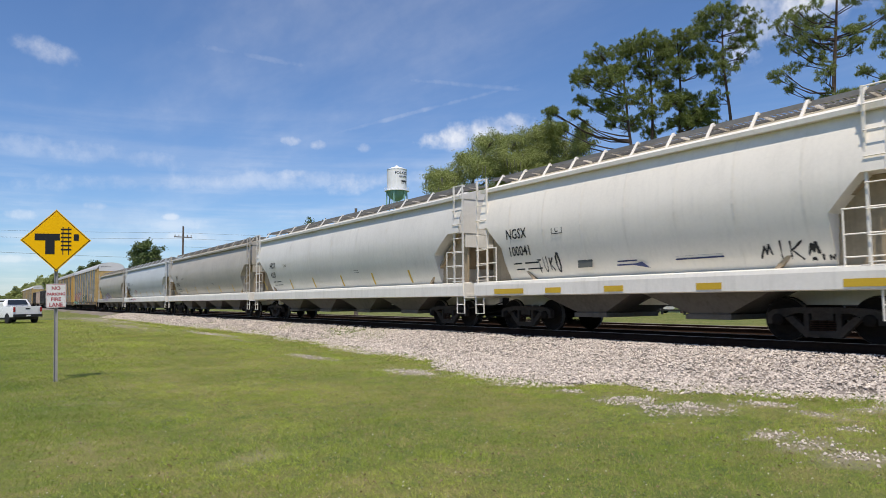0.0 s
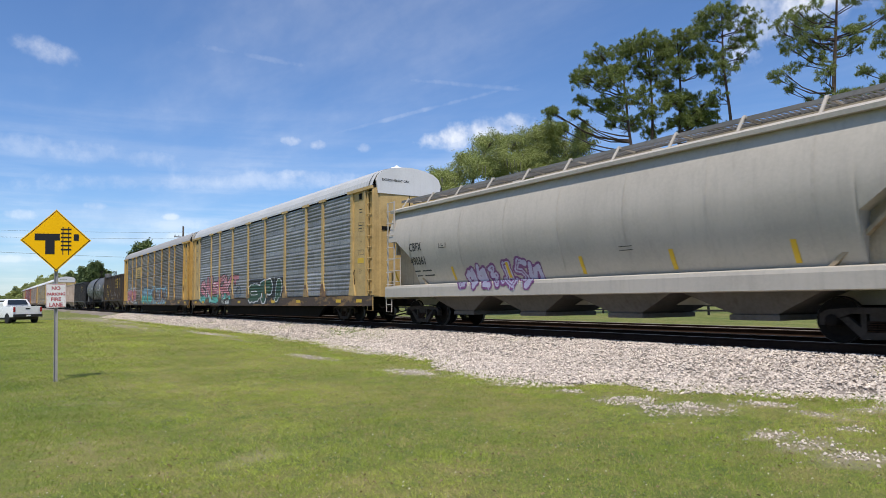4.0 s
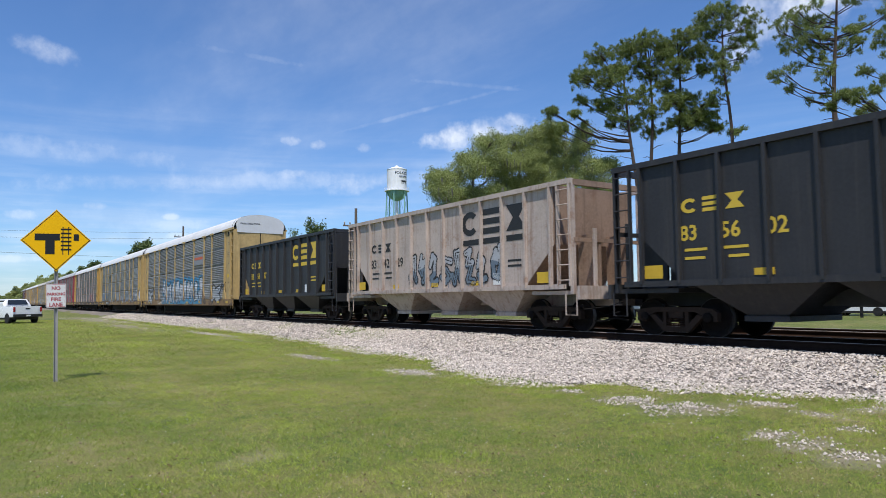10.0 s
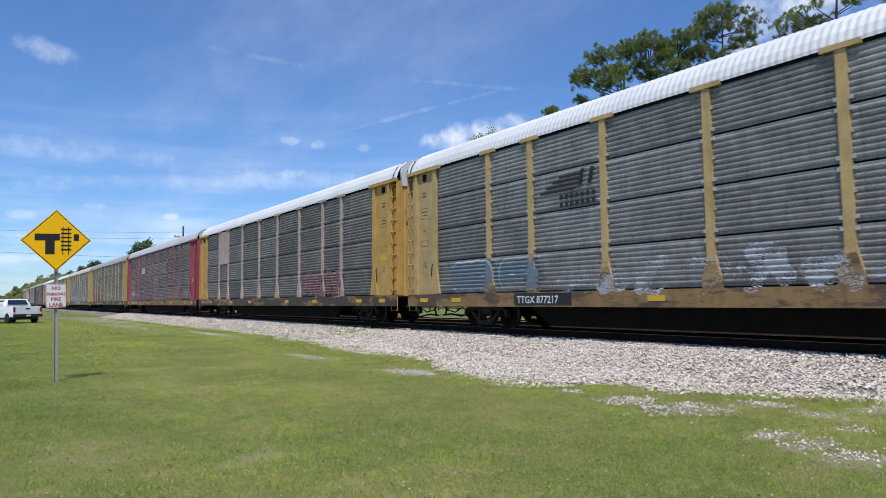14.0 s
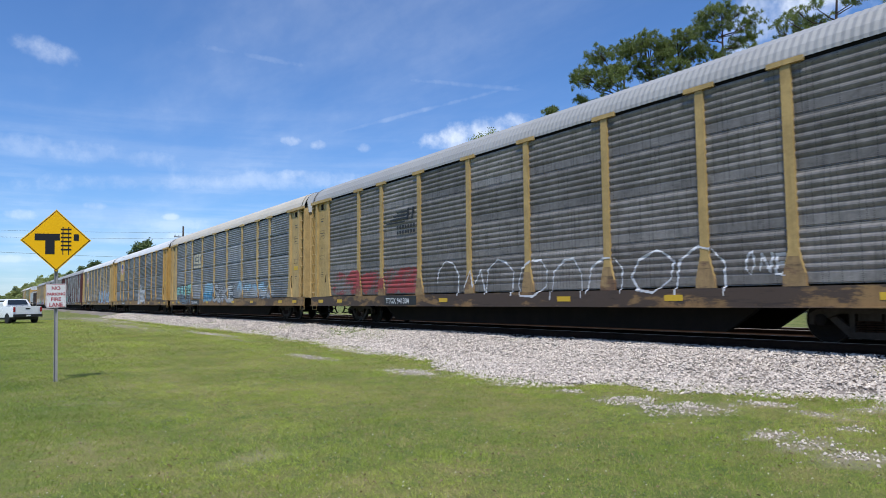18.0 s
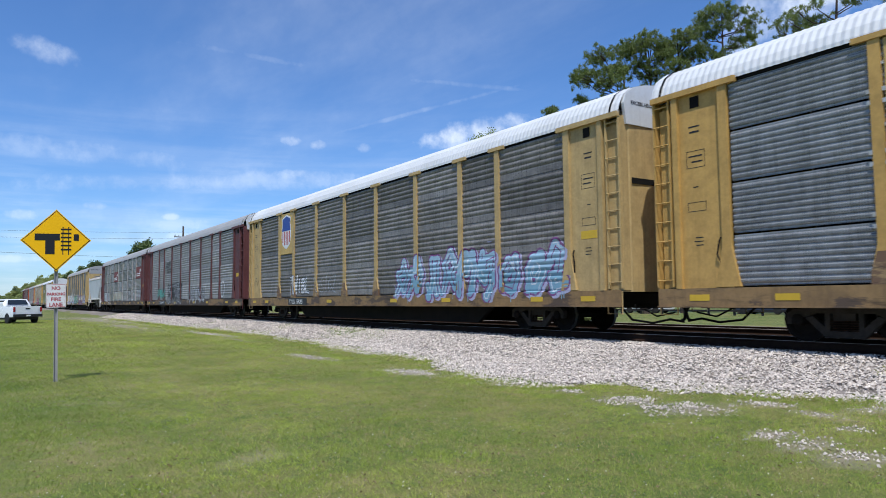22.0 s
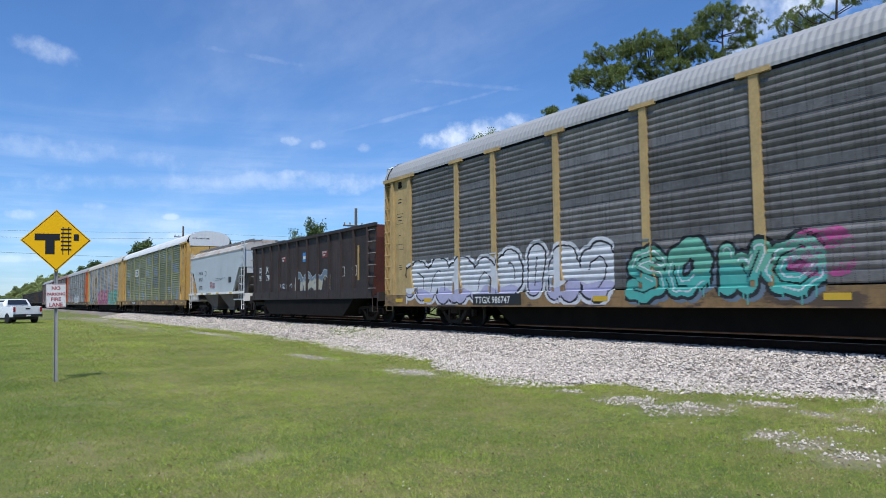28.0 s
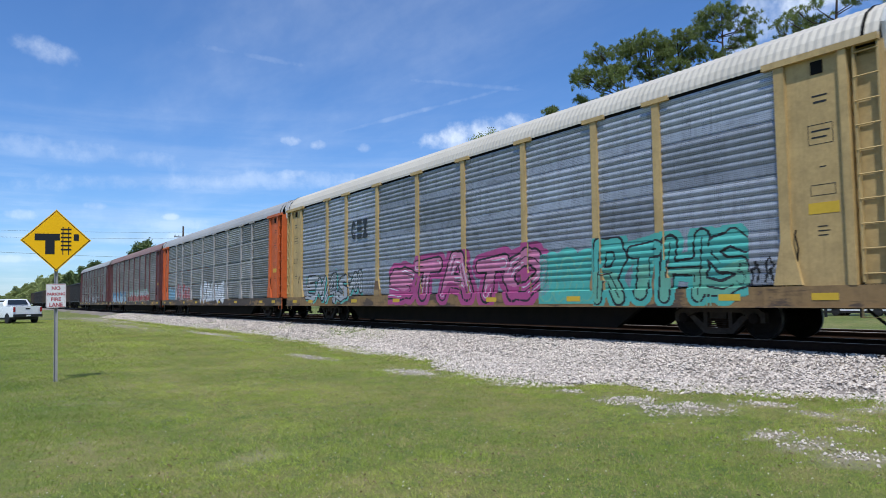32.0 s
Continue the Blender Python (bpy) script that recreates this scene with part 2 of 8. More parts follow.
BALLAST_EDGE = ((-180, 11.0), (-60, 10.2), (-30.5, 10.2), (-24.9, 9.5), (-23.0, 9.9), (-19.3, 9.05), (-17.0, 8.7), (-15.9, 9.1), (-14.2, 9.05), (-12.3, 8.3), (-11.2, 7.9), (-10.0, 7.55),
                (-9.2, 7.2), (-8.7, 7.7), (-8.4, 9.1), (-7.06, 9.1), (-6.67, 9.4), (-5.65, 9.8), (-4.6, 10.2), (10, 10.4))
GRASS = grass_material()
BALLAST = mat("ballast_bed", (0.27, 0.23, 0.20), 0.9, var=0.5, big=2.0, fine=30.0, dark=(0.09, 0.075, 0.062), bump=0.8)
STONE = mat("granite_stone", (0.80, 0.70, 0.60), 0.85, var=0.35, big=5.0, fine=40.0, dark=(0.38, 0.32, 0.285), bump=0.3, island=1.0)
RAIL_SIDE = mat("rusty_rail", (0.035, 0.021, 0.015), 0.95, var=0.4, big=1.5, spec=0.08)
RAIL_TOP = mat("polished_rail_head", (0.30, 0.26, 0.23), 0.5, 0.0, var=0.1, spec=0.3)
TIE = mat("creosoted_tie", (0.032, 0.024, 0.019), 0.95, var=0.5, big=3.0, bump=0.5, spec=0.1)


def edge_y(x):
    """Near edge of the ballast along the line."""
    for (a, ya), (b, yb) in zip(BALLAST_EDGE, BALLAST_EDGE[1:]):
        if a <= x <= b:
            return ya + (yb - ya) * (x - a) / (b - a)
    return 9.0


def section_z(y):
    """Height of the ground across the track: lawn, ballast shoulder, two track beds, far lawn."""
    pts = ((-400, GROUND_Z), (9.6, GROUND_Z), (10.6, GROUND_Z + 0.03), (12.75, -0.22), (21.0, -0.22), (23.6, -0.52), (30, -0.52), (700, -0.52))
    for (a, za), (b, zb) in zip(pts, pts[1:]):
        if a <= y <= b:
            return za + (zb - za) * (y - a) / (b - a)
    return -0.52


def ballast_z(x, y):
    """Top of the ballast bed."""
    rag = 0.35 * noise.noise((x * 0.8, y * 0.6, 4.0)) + 0.25 * noise.noise((x * 2.6, y * 2.0, 6.0))
    edge = min(1.0, max(0.0, (y - edge_y(x) + rag) / 0.8)) * min(1.0, max(0.0, (23.8 - y) / 0.8))
    wob = 0.03 * noise.noise((x * 0.9, y * 1.1, 3.0)) + 0.05 * noise.noise((x * 0.23, 7.0, y * 0.2))
    return section_z(y) - 0.10 + 0.12 * edge + wob * (1 if y < 12.9 else 0.25) * (1 if y > 9.8 else 0.3)


def make_ground():
    bm = bmesh.new()
    xs = [-2600, -1200, -600, -400, -250, -160] + [-110 + 1.5 * i for i in range(87)] + [25, 40, 80, 160, 400, 900, 1800]
    ys = [-1500, -500, -150, -60, -30, -15] + [-9 + 0.6 * i for i in range(32)] + [10.6, 12.75, 21.0, 23.6, 30, 45, 70, 120, 250, 600, 1500, 3000]
    grid = [[bm.verts.new((x, y, section_z(y) + (0.035 * noise.noise((x * 0.35, y * 0.35, 0)) if -110 < x < 20 and -9 < y < 10 else 0))) for x in xs] for y in ys]
    for a, b in zip(grid, grid[1:]):
        for i in range(len(xs) - 1):
            bm.faces.new((a[i], a[i + 1], b[i + 1], b[i]))
    tagged(new("ground", finish(bm, "ground", GRASS, True)), "mown green lawn with dry sandy patches", "ground", kind="structure")
    # ballast bed over the two tracks
    bm = bmesh.new()
    xs = [-900, -500, -300, -200] + [-150 + 1.0 * i for i in range(125)] + [-25 + 0.3 * i for i in range(100)] + [6, 10, 20, 60, 150, 400]
    prof = (6.9, 7.2, 7.5, 7.8, 8.1, 8.4, 8.7, 9.0, 9.35, 9.7, 10.3, 10.9, 11.5, 12.1, 12.7, 13.3, 14.9, 16.3, 18.5, 20.0, 21.0, 22.0, 23.0, 23.7)
    rows = []
    for y in prof:
        row = []
        for x in xs:
            row.append(bm.verts.new((x, y, ballast_z(x, y))))
        rows.append(row)
    for a, b in zip(rows, rows[1:]):
        for i in range(len(xs) - 1):
            bm.faces.new((a[i], a[i + 1], b[i + 1], b[i]))
    tagged(new("ballast", finish(bm, "ballast", BALLAST, True)), "pale crushed-granite ballast bed under the tracks", "ballast", kind="structure")


def make_track(y0, name):
    root = thing(name, 0, y0, 0, "main line track with rusty rails on dark timber ties", "railway track", kind="structure")
    for k, s in enumerate((-1, 1)):
        yc = s * 0.755
        bm = bmesh.new()
        prof = [(-0.075, -0.17), (0.075, -0.17), (0.075, -0.155), (0.012, -0.13), (0.012, -0.045), (0.036, -0.03), (0.036, -0.008), (-0.036, -0.008), (-0.036, -0.03), (-0.012, -0.045), (-0.012, -0.13), (-0.075, -0.155)]
        prism(bm, [(yc + p[0], p[1]) for p in prof], 0, -900, 400)
        rail = part("rail", bm, RAIL_SIDE, root)
        bm = bmesh.new()
        prism(bm, [(yc - 0.034, -0.0085), (yc + 0.034, -0.0085), (yc + 0.03, 0.0), (yc - 0.03, 0.0)], 0, -900, 400)
        part("rail_head", bm, RAIL_TOP, rail, "shiny worn running surface")
    tie = shared("tie", TIE, lambda bm: box(bm, -0.115, 0.115, -1.3, 1.3, -0.33, -0.165))
    for i in range(150):
        link("tie", tie, root, m=pose(-70 + i * 0.53 + random.uniform(-0.03, 0.03), random.uniform(-0.04, 0.04), 0, 0, 0, random.uniform(-1, 1)))
    bm = bmesh.new()
    for i in range(700):
        x = -70.5 - i * 0.53
        box(bm, x - 0.115, x + 0.115, -1.3, 1.3, -0.33, -0.165)
    for i in range(80):
        x = 9.6 + i * 0.53
        box(bm, x - 0.115, x + 0.115, -1.3, 1.3, -0.33, -0.165)
    tagged(part("far_ties", bm, TIE, root), kind="stuff")


make_ground()
make_track(TRACK_Y, "near_track")
make_track(TRACK_Y + 4.4, "far_track")
# ---------------------------------------------------------------- lawn, stones, trees and the far side
def soup(name, verts, faces, material, label, category, kind="stuff"):
    me = bpy.data.meshes.new(name)
    me.from_pydata(verts, [], faces)
    me.materials.append(material)
    return tagged(new(name, me), label, category, kind=kind)


def field(scale, seed, step=0.12):
    """A smooth random field over the lawn, sampled on a grid; returns a lookup for arrays of x, y."""
    nx, ny = int(73 / step), int(14 / step)
    g = np.array([[noise.noise(((-71 + i * step) * scale, (-2 + j * step) * scale, seed)) for j in range(ny)] for i in range(nx)])
    return lambda x, y: g[np.clip(((x + 71) / step).astype(int), 0, nx - 1), np.clip(((y + 2) / step).astype(int), 0, ny - 1)]


GROUND_WAVE = field(0.35, 0.0, 0.25)
COARSE, TUFTS, MOTTLE, FLECK = field(0.6, 9.0, 0.25), field(1.5, 1.0), field(3.2, 8.0), field(9.0, 5.0, 0.05)


def bareness(x, y):
    """How bare the lawn is at places, 0 to 1."""
    x, y = np.asarray(x, float), np.asarray(y, float)
    k = np.zeros(x.shape)
    wob = 0.5 * TUFTS(x, y) + 0.5 * MOTTLE(x, y)
    for px, py, rx, ry in LAWN_PATCHES:
        k = np.maximum(k, 1.1 * (1.15 - np.hypot((x - px) / rx, (y - py) / ry)) + 1.0 * wob)
    edge = np.interp(x, [p[0] for p in BALLAST_EDGE], [p[1] for p in BALLAST_EDGE])
    k = np.maximum(k, (y - edge) * 1.5 + 0.45 + 0.8 * wob)
    return np.clip(k, 0.0, 1.0)


BLADE = mat("grass_blade", (0.55, 0.63, 0.115), 0.7, var=0.5, big=0.5, fine=15.0, dark=(0.20, 0.295, 0.05), bump=0.0, island=0.8, spec=0.2, thin=0.25)
LUSH_BLADE = mat("lush_grass_blade", (0.38, 0.47, 0.10), 0.7, var=0.5, big=0.5, fine=15.0, dark=(0.14, 0.215, 0.04), bump=0.0, island=0.8, spec=0.2, thin=0.25)
DRY_BLADE = mat("dry_grass_blade", (0.62, 0.52, 0.24), 0.8, var=0.45, big=0.6, fine=15.0, bump=0.0, island=0.85, spec=0.15, thin=0.2)


def make_lawn():
    rng = np.random.default_rng(4)
    sets = {0: [], 1: [], 2: []}
    zones = ((-11, 0.5, -1.5, 10.4, 4600, 0.018, 0.0032), (-20, -11, -0.4, 10.6, 2300, 0.020, 0.0050), (-36, -20, -0.4, 10.8, 800, 0.026, 0.009), (-70, -36, -0.4, 11.5, 170, 0.040, 0.018))
    for x0, x1, y0, y1, dens, hgt, wid in zones:
        n = int((x1 - x0) * (y1 - y0) * dens)
        x, y = rng.uniform(x0, x1, n), rng.uniform(y0, y1, n)
        # only the wedge that lies before the camera
        ok = (y > -0.02 * x - 0.5) & (x < 1.0 - 0.42 * y) & (x * x + y * y > 9)
        x, y = x[ok], y[ok]
        n = len(x)
        near_edge = np.interp(x, [p[0] for p in BALLAST_EDGE], [p[1] for p in BALLAST_EDGE]) - y
        gap = np.clip(1.6 * FLECK(x, y) + 0.5 * MOTTLE(x, y), 0.0, 0.8)
        ok = rng.uniform(0, 1, n) > np.maximum(gap, bareness(x, y) * np.where(near_edge > 0.25, 0.95, 0.97))
        x, y, near_edge = x[ok], y[ok], near_edge[ok]
        n = len(x)
        tuft = TUFTS(x, y)
        h = hgt * rng.uniform(0.4, 1.5, n) * (1.0 + 1.1 * np.maximum(0, tuft) + 1.2 * np.maximum(0, -FLECK(x, y))) * np.where(near_edge < 0.8, 1.5, 1.0)
        lush = np.clip((3.2 - y) / 3.0, 0.0, 1.0)
        dry = COARSE(x, y) * 0.5 + 0.9 * MOTTLE(x, y) - 0.3 * tuft > 0.20 + 0.30 * lush + rng.uniform(-0.75, 0.75, n)
        ang, lean = rng.uniform(0, math.tau, n), rng.uniform(-1.7, 1.7, (n, 2))
        c, s = np.cos(ang) * wid, np.sin(ang) * wid
        z = np.where(y < 9.6, GROUND_Z - 0.012, GROUND_Z + 0.005) + 0.035 * GROUND_WAVE(x, y)
        tri = np.stack([np.stack([x - c, y - s, z], 1), np.stack([x + c, y + s, z], 1), np.stack([x + lean[:, 0] * h, y + lean[:, 1] * h, z + h * rng.uniform(0.5, 1.1, n) + 0.014], 1)], 1)
        which = np.where(lush * 0.9 + 0.5 * COARSE(x, y) > rng.uniform(0, 1, n), 2, np.where(dry, 1, 0))
        for k in (0, 1, 2):
            sets[k].append(tri[which == k])
    for k, name, m, label in ((0, "lawn_grass", BLADE, "short green mown grass blades"), (2, "lush_grass", LUSH_BLADE, "deep green lush grass blades in the lawn"), (1, "dry_grass", DRY_BLADE, "straw-coloured dry grass blades in the lawn")):
        V = np.concatenate(sets[k]).reshape(-1, 3)
        soup(name, V.tolist(), np.arange(len(V)).reshape(-1, 3).tolist(), m, label, "grass")


def make_litter():
    """Dead leaves, clover heads and bits of gravel scattered in the grass."""
    rng = np.random.default_rng(12)
    n = 5200
    x, y = -1.5 - 20 * rng.uniform(0, 1, n) ** 1.6, rng.uniform(0.3, 9.0, n)
    ok = (x < 0.6 - 0.42 * y) & (x * x + y * y > 9)
    x, y = x[ok], y[ok]
    for pale in (0, 1):
        V, F = [], []
        for a, b in zip(x[pale::2].tolist(), y[pale::2].tolist()):
            r = rng.uniform(0.006, 0.013) * (1.0 if pale else 1.5)
            q = rng.uniform(0, math.tau)
            z = GROUND_Z + 0.022 + 0.035 * float(GROUND_WAVE(np.array([a]), np.array([b]))[0])
            k = len(V)
            c, s_ = math.cos(q) * r, math.sin(q) * r
            V += [(a - c, b - s_, z), (a + s_ * 0.6, b - c * 0.6, z + r * 0.7), (a + c, b + s_, z + r * 0.5), (a - s_ * 0.6, b + c * 0.6, z + r)]
            F.append((k, k + 1, k + 2, k + 3))
        if pale:
            soup("clover_heads", V, F, mat("pale_clover", (0.62, 0.60, 0.46), 0.8, var=0.2, bump=0.0, island=0.6), "small pale clover heads and seed fluff in the lawn", "flower")
        else:
            soup("dead_leaves", V, F, mat("dead_leaf", (0.36, 0.26, 0.15), 0.8, var=0.3, bump=0.0, island=0.6), "small brown dead leaves lying in the lawn", "leaf")


def make_stones():
    rng = np.random.default_rng(7)
    V, F = [], []
    octa = ((0, 2, 4), (2, 1, 4), (1, 3, 4), (3, 0, 4), (2, 0, 5), (1, 2, 5), (3, 1, 5), (0, 3, 5))

    def stone(x, y, z, r):
        k = len(V)
        a = rng.uniform(0.55, 1.25, 6) * r
        t = rng.uniform(0, math.tau)
        c, s = math.cos(t), math.sin(t)
        tilt = rng.uniform(-0.5, 0.5)
        for ux, uy, uz, q in ((1, 0, tilt, 0), (-1, 0, -tilt, 1), (0, 1, 0.2, 2), (0, -1, -0.2, 3), (0.3, 0, 0.8, 4), (0, 0.2, -0.8, 5)):
            V.append((x + (ux * c - uy * s) * a[q], y + (ux * s + uy * c) * a[q], z + uz * a[q]))
        F.extend(tuple(k + i for i in f) for f in octa)

    zones = ((-13, 0.5, 6.4, 13.15, 600, 0.029), (-24, -13, 7.0, 13.15, 320, 0.034), (-42, -24, 8.6, 13.2, 110, 0.042), (-80, -42, 9.0, 13.4, 34, 0.06))
    for x0, x1, y0, y1, dens, r in zones:
        n = int((x1 - x0) * (y1 - y0) * dens)
        xs, ys = rng.uniform(x0, x1, n), rng.uniform(y0, y1, n)
        lawn = np.interp(xs, [p[0] for p in BALLAST_EDGE], [p[1] for p in BALLAST_EDGE]) - ys
        keep = rng.uniform(0, 1, n) < (bareness(xs, ys) * 1.15 - 0.08) * np.where(lawn > 0.25, 0.95, 1.0)
        for x, y, q in zip(xs[keep].tolist(), ys[keep].tolist(), lawn[keep].tolist()):
            stone(x, y, max(section_z(y) - 0.012, ballast_z(x, y)) + rng.uniform(-0.014, 0.03), r * rng.uniform(0.55, 1.45) * (0.62 if q > 0.25 else 1.0))
    for px, py, rx, ry in LAWN_PATCHES:
        for i in range(int(rx * ry * (160 if px > -20 else 25))):
            x, y = px + rng.normal() * rx * 0.6, py + rng.normal() * ry * 0.6
            stone(x, y, GROUND_Z + 0.006, 0.010 * rng.uniform(0.4, 1.7) * (1 if px > -20 else 2.0))
    soup("ballast_stones", V, F, STONE, "loose pale grey and pinkish crushed granite stones", "ballast")


make_lawn()
make_litter()
make_stones()

BARK = mat("pine_bark", (0.085, 0.062, 0.05), 0.9, var=0.5, big=3.0, fine=12.0, bump=0.6)
GREY_BARK = mat("oak_bark", (0.16, 0.14, 0.12), 0.9, var=0.5, big=3.0, bump=0.5)
NEEDLE = mat("pine_needles", (0.225, 0.275, 0.08), 0.6, var=0.4, big=0.5, fine=2.0, dark=(0.12, 0.165, 0.045), bump=0.0, island=0.6, spec=0.3, thin=0.25)
OAK_LEAF = mat("oak_leaves", (0.37, 0.415, 0.15), 0.6, var=0.4, big=0.35, fine=1.5, dark=(0.22, 0.27, 0.085), bump=0.0, island=0.7, spec=0.3, thin=0.3)
FRESH_LEAF = mat("spring_leaves", (0.42, 0.47, 0.17), 0.6, var=0.35, big=0.3, fine=1.5, bump=0.0, island=0.5, spec=0.3)
FAR_LEAF = mat("evergreen_leaves", (0.15, 0.20, 0.07), 0.6, var=0.4, big=0.35, fine=1.5, dark=(0.08, 0.12, 0.035), bump=0.0, island=0.6, spec=0.3)
MOSS = mat("hanging_moss", (0.20, 0.20, 0.165), 0.9, var=0.3, big=1.0, bump=0.0, island=0.4)


def limb(bm, a, b, ra, rb, sag, rng, n=5):
    a, b = Vector(a), Vector(b)
    pts = [a.lerp(b, i / n) + Vector((rng.uniform(-0.12, 0.12), rng.uniform(-0.12, 0.12), sag * math.sin(math.pi * i / n) + rng.uniform(-0.08, 0.08))) * (0 if i in (0, n) else 1) for i in range(n + 1)]
    tube(bm, pts, [ra + (rb - ra) * i / n for i in range(n + 1)], 6)
    return pts


def needles(V, F, rng, p, r):
    """Brush-like sprays of long needles round a twig's end."""
    for j in range(9):
        d = Vector((rng.gauss(0, 1), rng.gauss(0, 1), rng.gauss(0.35, 0.7))).normalized()
        q = p + d * r * rng.uniform(0.2, 1.0)
        for i in range(9):
            e = (d * 0.6 + Vector((rng.gauss(0, 1), rng.gauss(0, 1), rng.gauss(0.3, 0.9)))).normalized()
            s = e.orthogonal().normalized() * 0.017
            k = len(V)
            V += [tuple(q - s), tuple(q + s), tuple(q + e * rng.uniform(0.18, 0.34))]
            F.append((k, k + 1, k + 2))


def leaf_cloud(V, F, rng, p, r, count, size):
    for i in range(count):
        d = Vector((rng.gauss(0, 1), rng.gauss(0, 1), rng.gauss(0, 0.8)))
        o = Vector(p) + d * r * 0.5
        a = Vector((rng.gauss(0, 1), rng.gauss(0, 1), rng.gauss(0, 1))).normalized() * size * rng.uniform(0.7, 1.3)
        b = a.orthogonal().normalized() * size * 0.55
        k = len(V)
        V += [tuple(o - a), tuple(o + b), tuple(o + a), tuple(o - b)]
        F.append((k, k + 1, k + 2, k + 3))


ASIDE, AWAY = Vector((0.5555, 0.8315, 0)), Vector((-0.8315, 0.5555, 0))   # across and along the line of sight to the grove


def grove_tree(name, x, y, top, lobes, seed, label, group, bark, leaf, girth, deep=2.0, oak=False, reach=0.32, full=1.0):
    """A tree with a crown of separate boughs. top: sideways lean and height of the trunk's tip; lobes: sideways place, height and size of each bough."""
    rng = random.Random(seed)
    z0 = -0.55
    root = thing(name, x, y, z0, label, "tree", group)
    H = top[1] - z0
    axis = lambda h: ASIDE * (top[0] * (h / H) ** 1.7 + 0.10 * math.sin(h * 0.5 + seed)) + AWAY * (0.15 * math.sin(h * 0.4 + seed * 2)) + Vector((0, 0, h))
    bm = bmesh.new()
    tube(bm, [axis(H * 0.97 * i / 16) for i in range(17)], [girth * (1 - 0.88 * i / 16) + 0.02 for i in range(17)], 9)
    V, F, M, MF = [], [], [], []
    for side, h, r in lobes:
        for twin in range(2):
            # each bough forks once, the two ends at different depths
            mid = ASIDE * (side + rng.uniform(-0.25, 0.25) * twin) + AWAY * rng.uniform(-deep, deep) + Vector((0, 0, h - z0 + rng.uniform(-0.3, 0.2) * twin))
            d = abs(side - top[0] * 0.6)
            base = axis(max(H * 0.35, min(H * 0.93, h - z0 - 0.4 - reach * d * rng.uniform(0.7, 1.2))))
            pts = limb(bm, base, mid, 0.03 + 0.009 * d + 0.012 * r, 0.02, -0.10 * d, rng)
            n = int((8 + (25 if oak else 19) * r * r) * full)
            r *= (1.24 if twin == 0 else 1.0) * (1.24 if oak else 1.0)
            for i in range(n):
                e = Vector((rng.gauss(0, 1), rng.gauss(0, 1), rng.gauss(0.15, 0.8))).normalized()
                q = mid + Vector((e.x * r, e.y * r, e.z * r * 0.72)) * rng.uniform(0.35, 1.08)
                if i % 2 == 0:
                    tube(bm, [pts[4], mid.lerp(q, 0.4) + Vector((0, 0, -0.08)), q], [0.018, 0.012, 0.007], 3)
                if oak:
                    leaf_cloud(V, F, rng, q, 0.5, 72, 0.07)
                    if rng.random() < 0.10:
                        for m in range(3):
                            o = q + Vector((rng.gauss(0, 0.25), rng.gauss(0, 0.25), -0.1))
                            drop, w = rng.uniform(0.4, 1.2), rng.uniform(0.02, 0.05)
                            k = len(M)
                            M += [(o.x - w, o.y, o.z), (o.x + w, o.y + w, o.z), (o.x + w * 0.3, o.y, o.z - drop)]
                            MF.append((k, k + 1, k + 2))
                else:
                    needles(V, F, rng, q, 0.23)
    # dead snags below the crown
    low = min(h for _, h, _ in lobes) - z0
    for k in range(5):
        h = low * rng.uniform(0.75, 1.0)
        a = rng.uniform(0, math.tau)
        limb(bm, axis(h), axis(h) + Vector((math.cos(a), math.sin(a), rng.uniform(-0.1, 0.3))) * rng.uniform(0.6, 1.8), 0.04, 0.012, 0.1, rng, 4)
    part("trunk", bm, bark, root)
    me = bpy.data.meshes.new("crown")
    me.from_pydata(V, [], F)
    me.materials.append(leaf)
    link("crown", me, root)
    if MF:
        me = bpy.data.meshes.new("moss")
        me.from_pydata(M, [], MF)
        me.materials.append(MOSS)
        tagged(link("hanging_moss", me, root), "grey strands of hanging moss", kind="stuff")
    return root


def broadleaf(x, y, height, spread, seed, label, leaf, limbs=16, clumps=7, leaves=46, size=0.16, name="oak_tree", z0=-0.55, low=0.25):
    rng = random.Random(seed)
    root = thing(name, x, y, z0, label, "tree", "broadleaf trees")
    H = height - z0
    bm = bmesh.new()
    trunk = [Vector((0.2 * math.sin(i + seed), 0.2 * math.cos(i * 1.3 + seed), H * 0.36 * i / 4)) for i in range(5)]
    tube(bm, trunk, [0.022 * H * (1.3 - 0.15 * i) for i in range(5)], 9)
    V, F = [], []
    for i in range(limbs):
        a = i * 2.399 + rng.uniform(-0.3, 0.3)
        f = rng.uniform(low, 1.0)
        r = spread * math.sqrt(max(0.05, 1 - (2 * f - 0.9) ** 2 * 0.6)) * rng.uniform(0.5, 1.08)
        tip = Vector((math.cos(a) * r, math.sin(a) * r, H * (0.30 + 0.66 * f)))
        pts = limb(bm, trunk[rng.randint(2, 4)], tip, 0.008 * H, 0.03, 0.05 * H, rng, 6)
        for p in pts[2:]:
            for c in range(clumps if p is pts[-1] else clumps // 2):
                q = p + Vector((rng.gauss(0, 0.09 * H * spread / 6), rng.gauss(0, 0.09 * H * spread / 6), rng.gauss(0, 0.05 * H)))
                leaf_cloud(V, F, rng, q, 0.055 * H, leaves, size)
    part("trunk", bm, GREY_BARK, root)
    me = bpy.data.meshes.new("crown")
    me.from_pydata(V, [], F)
    me.materials.append(leaf)
    link("crown", me, root)
    return root


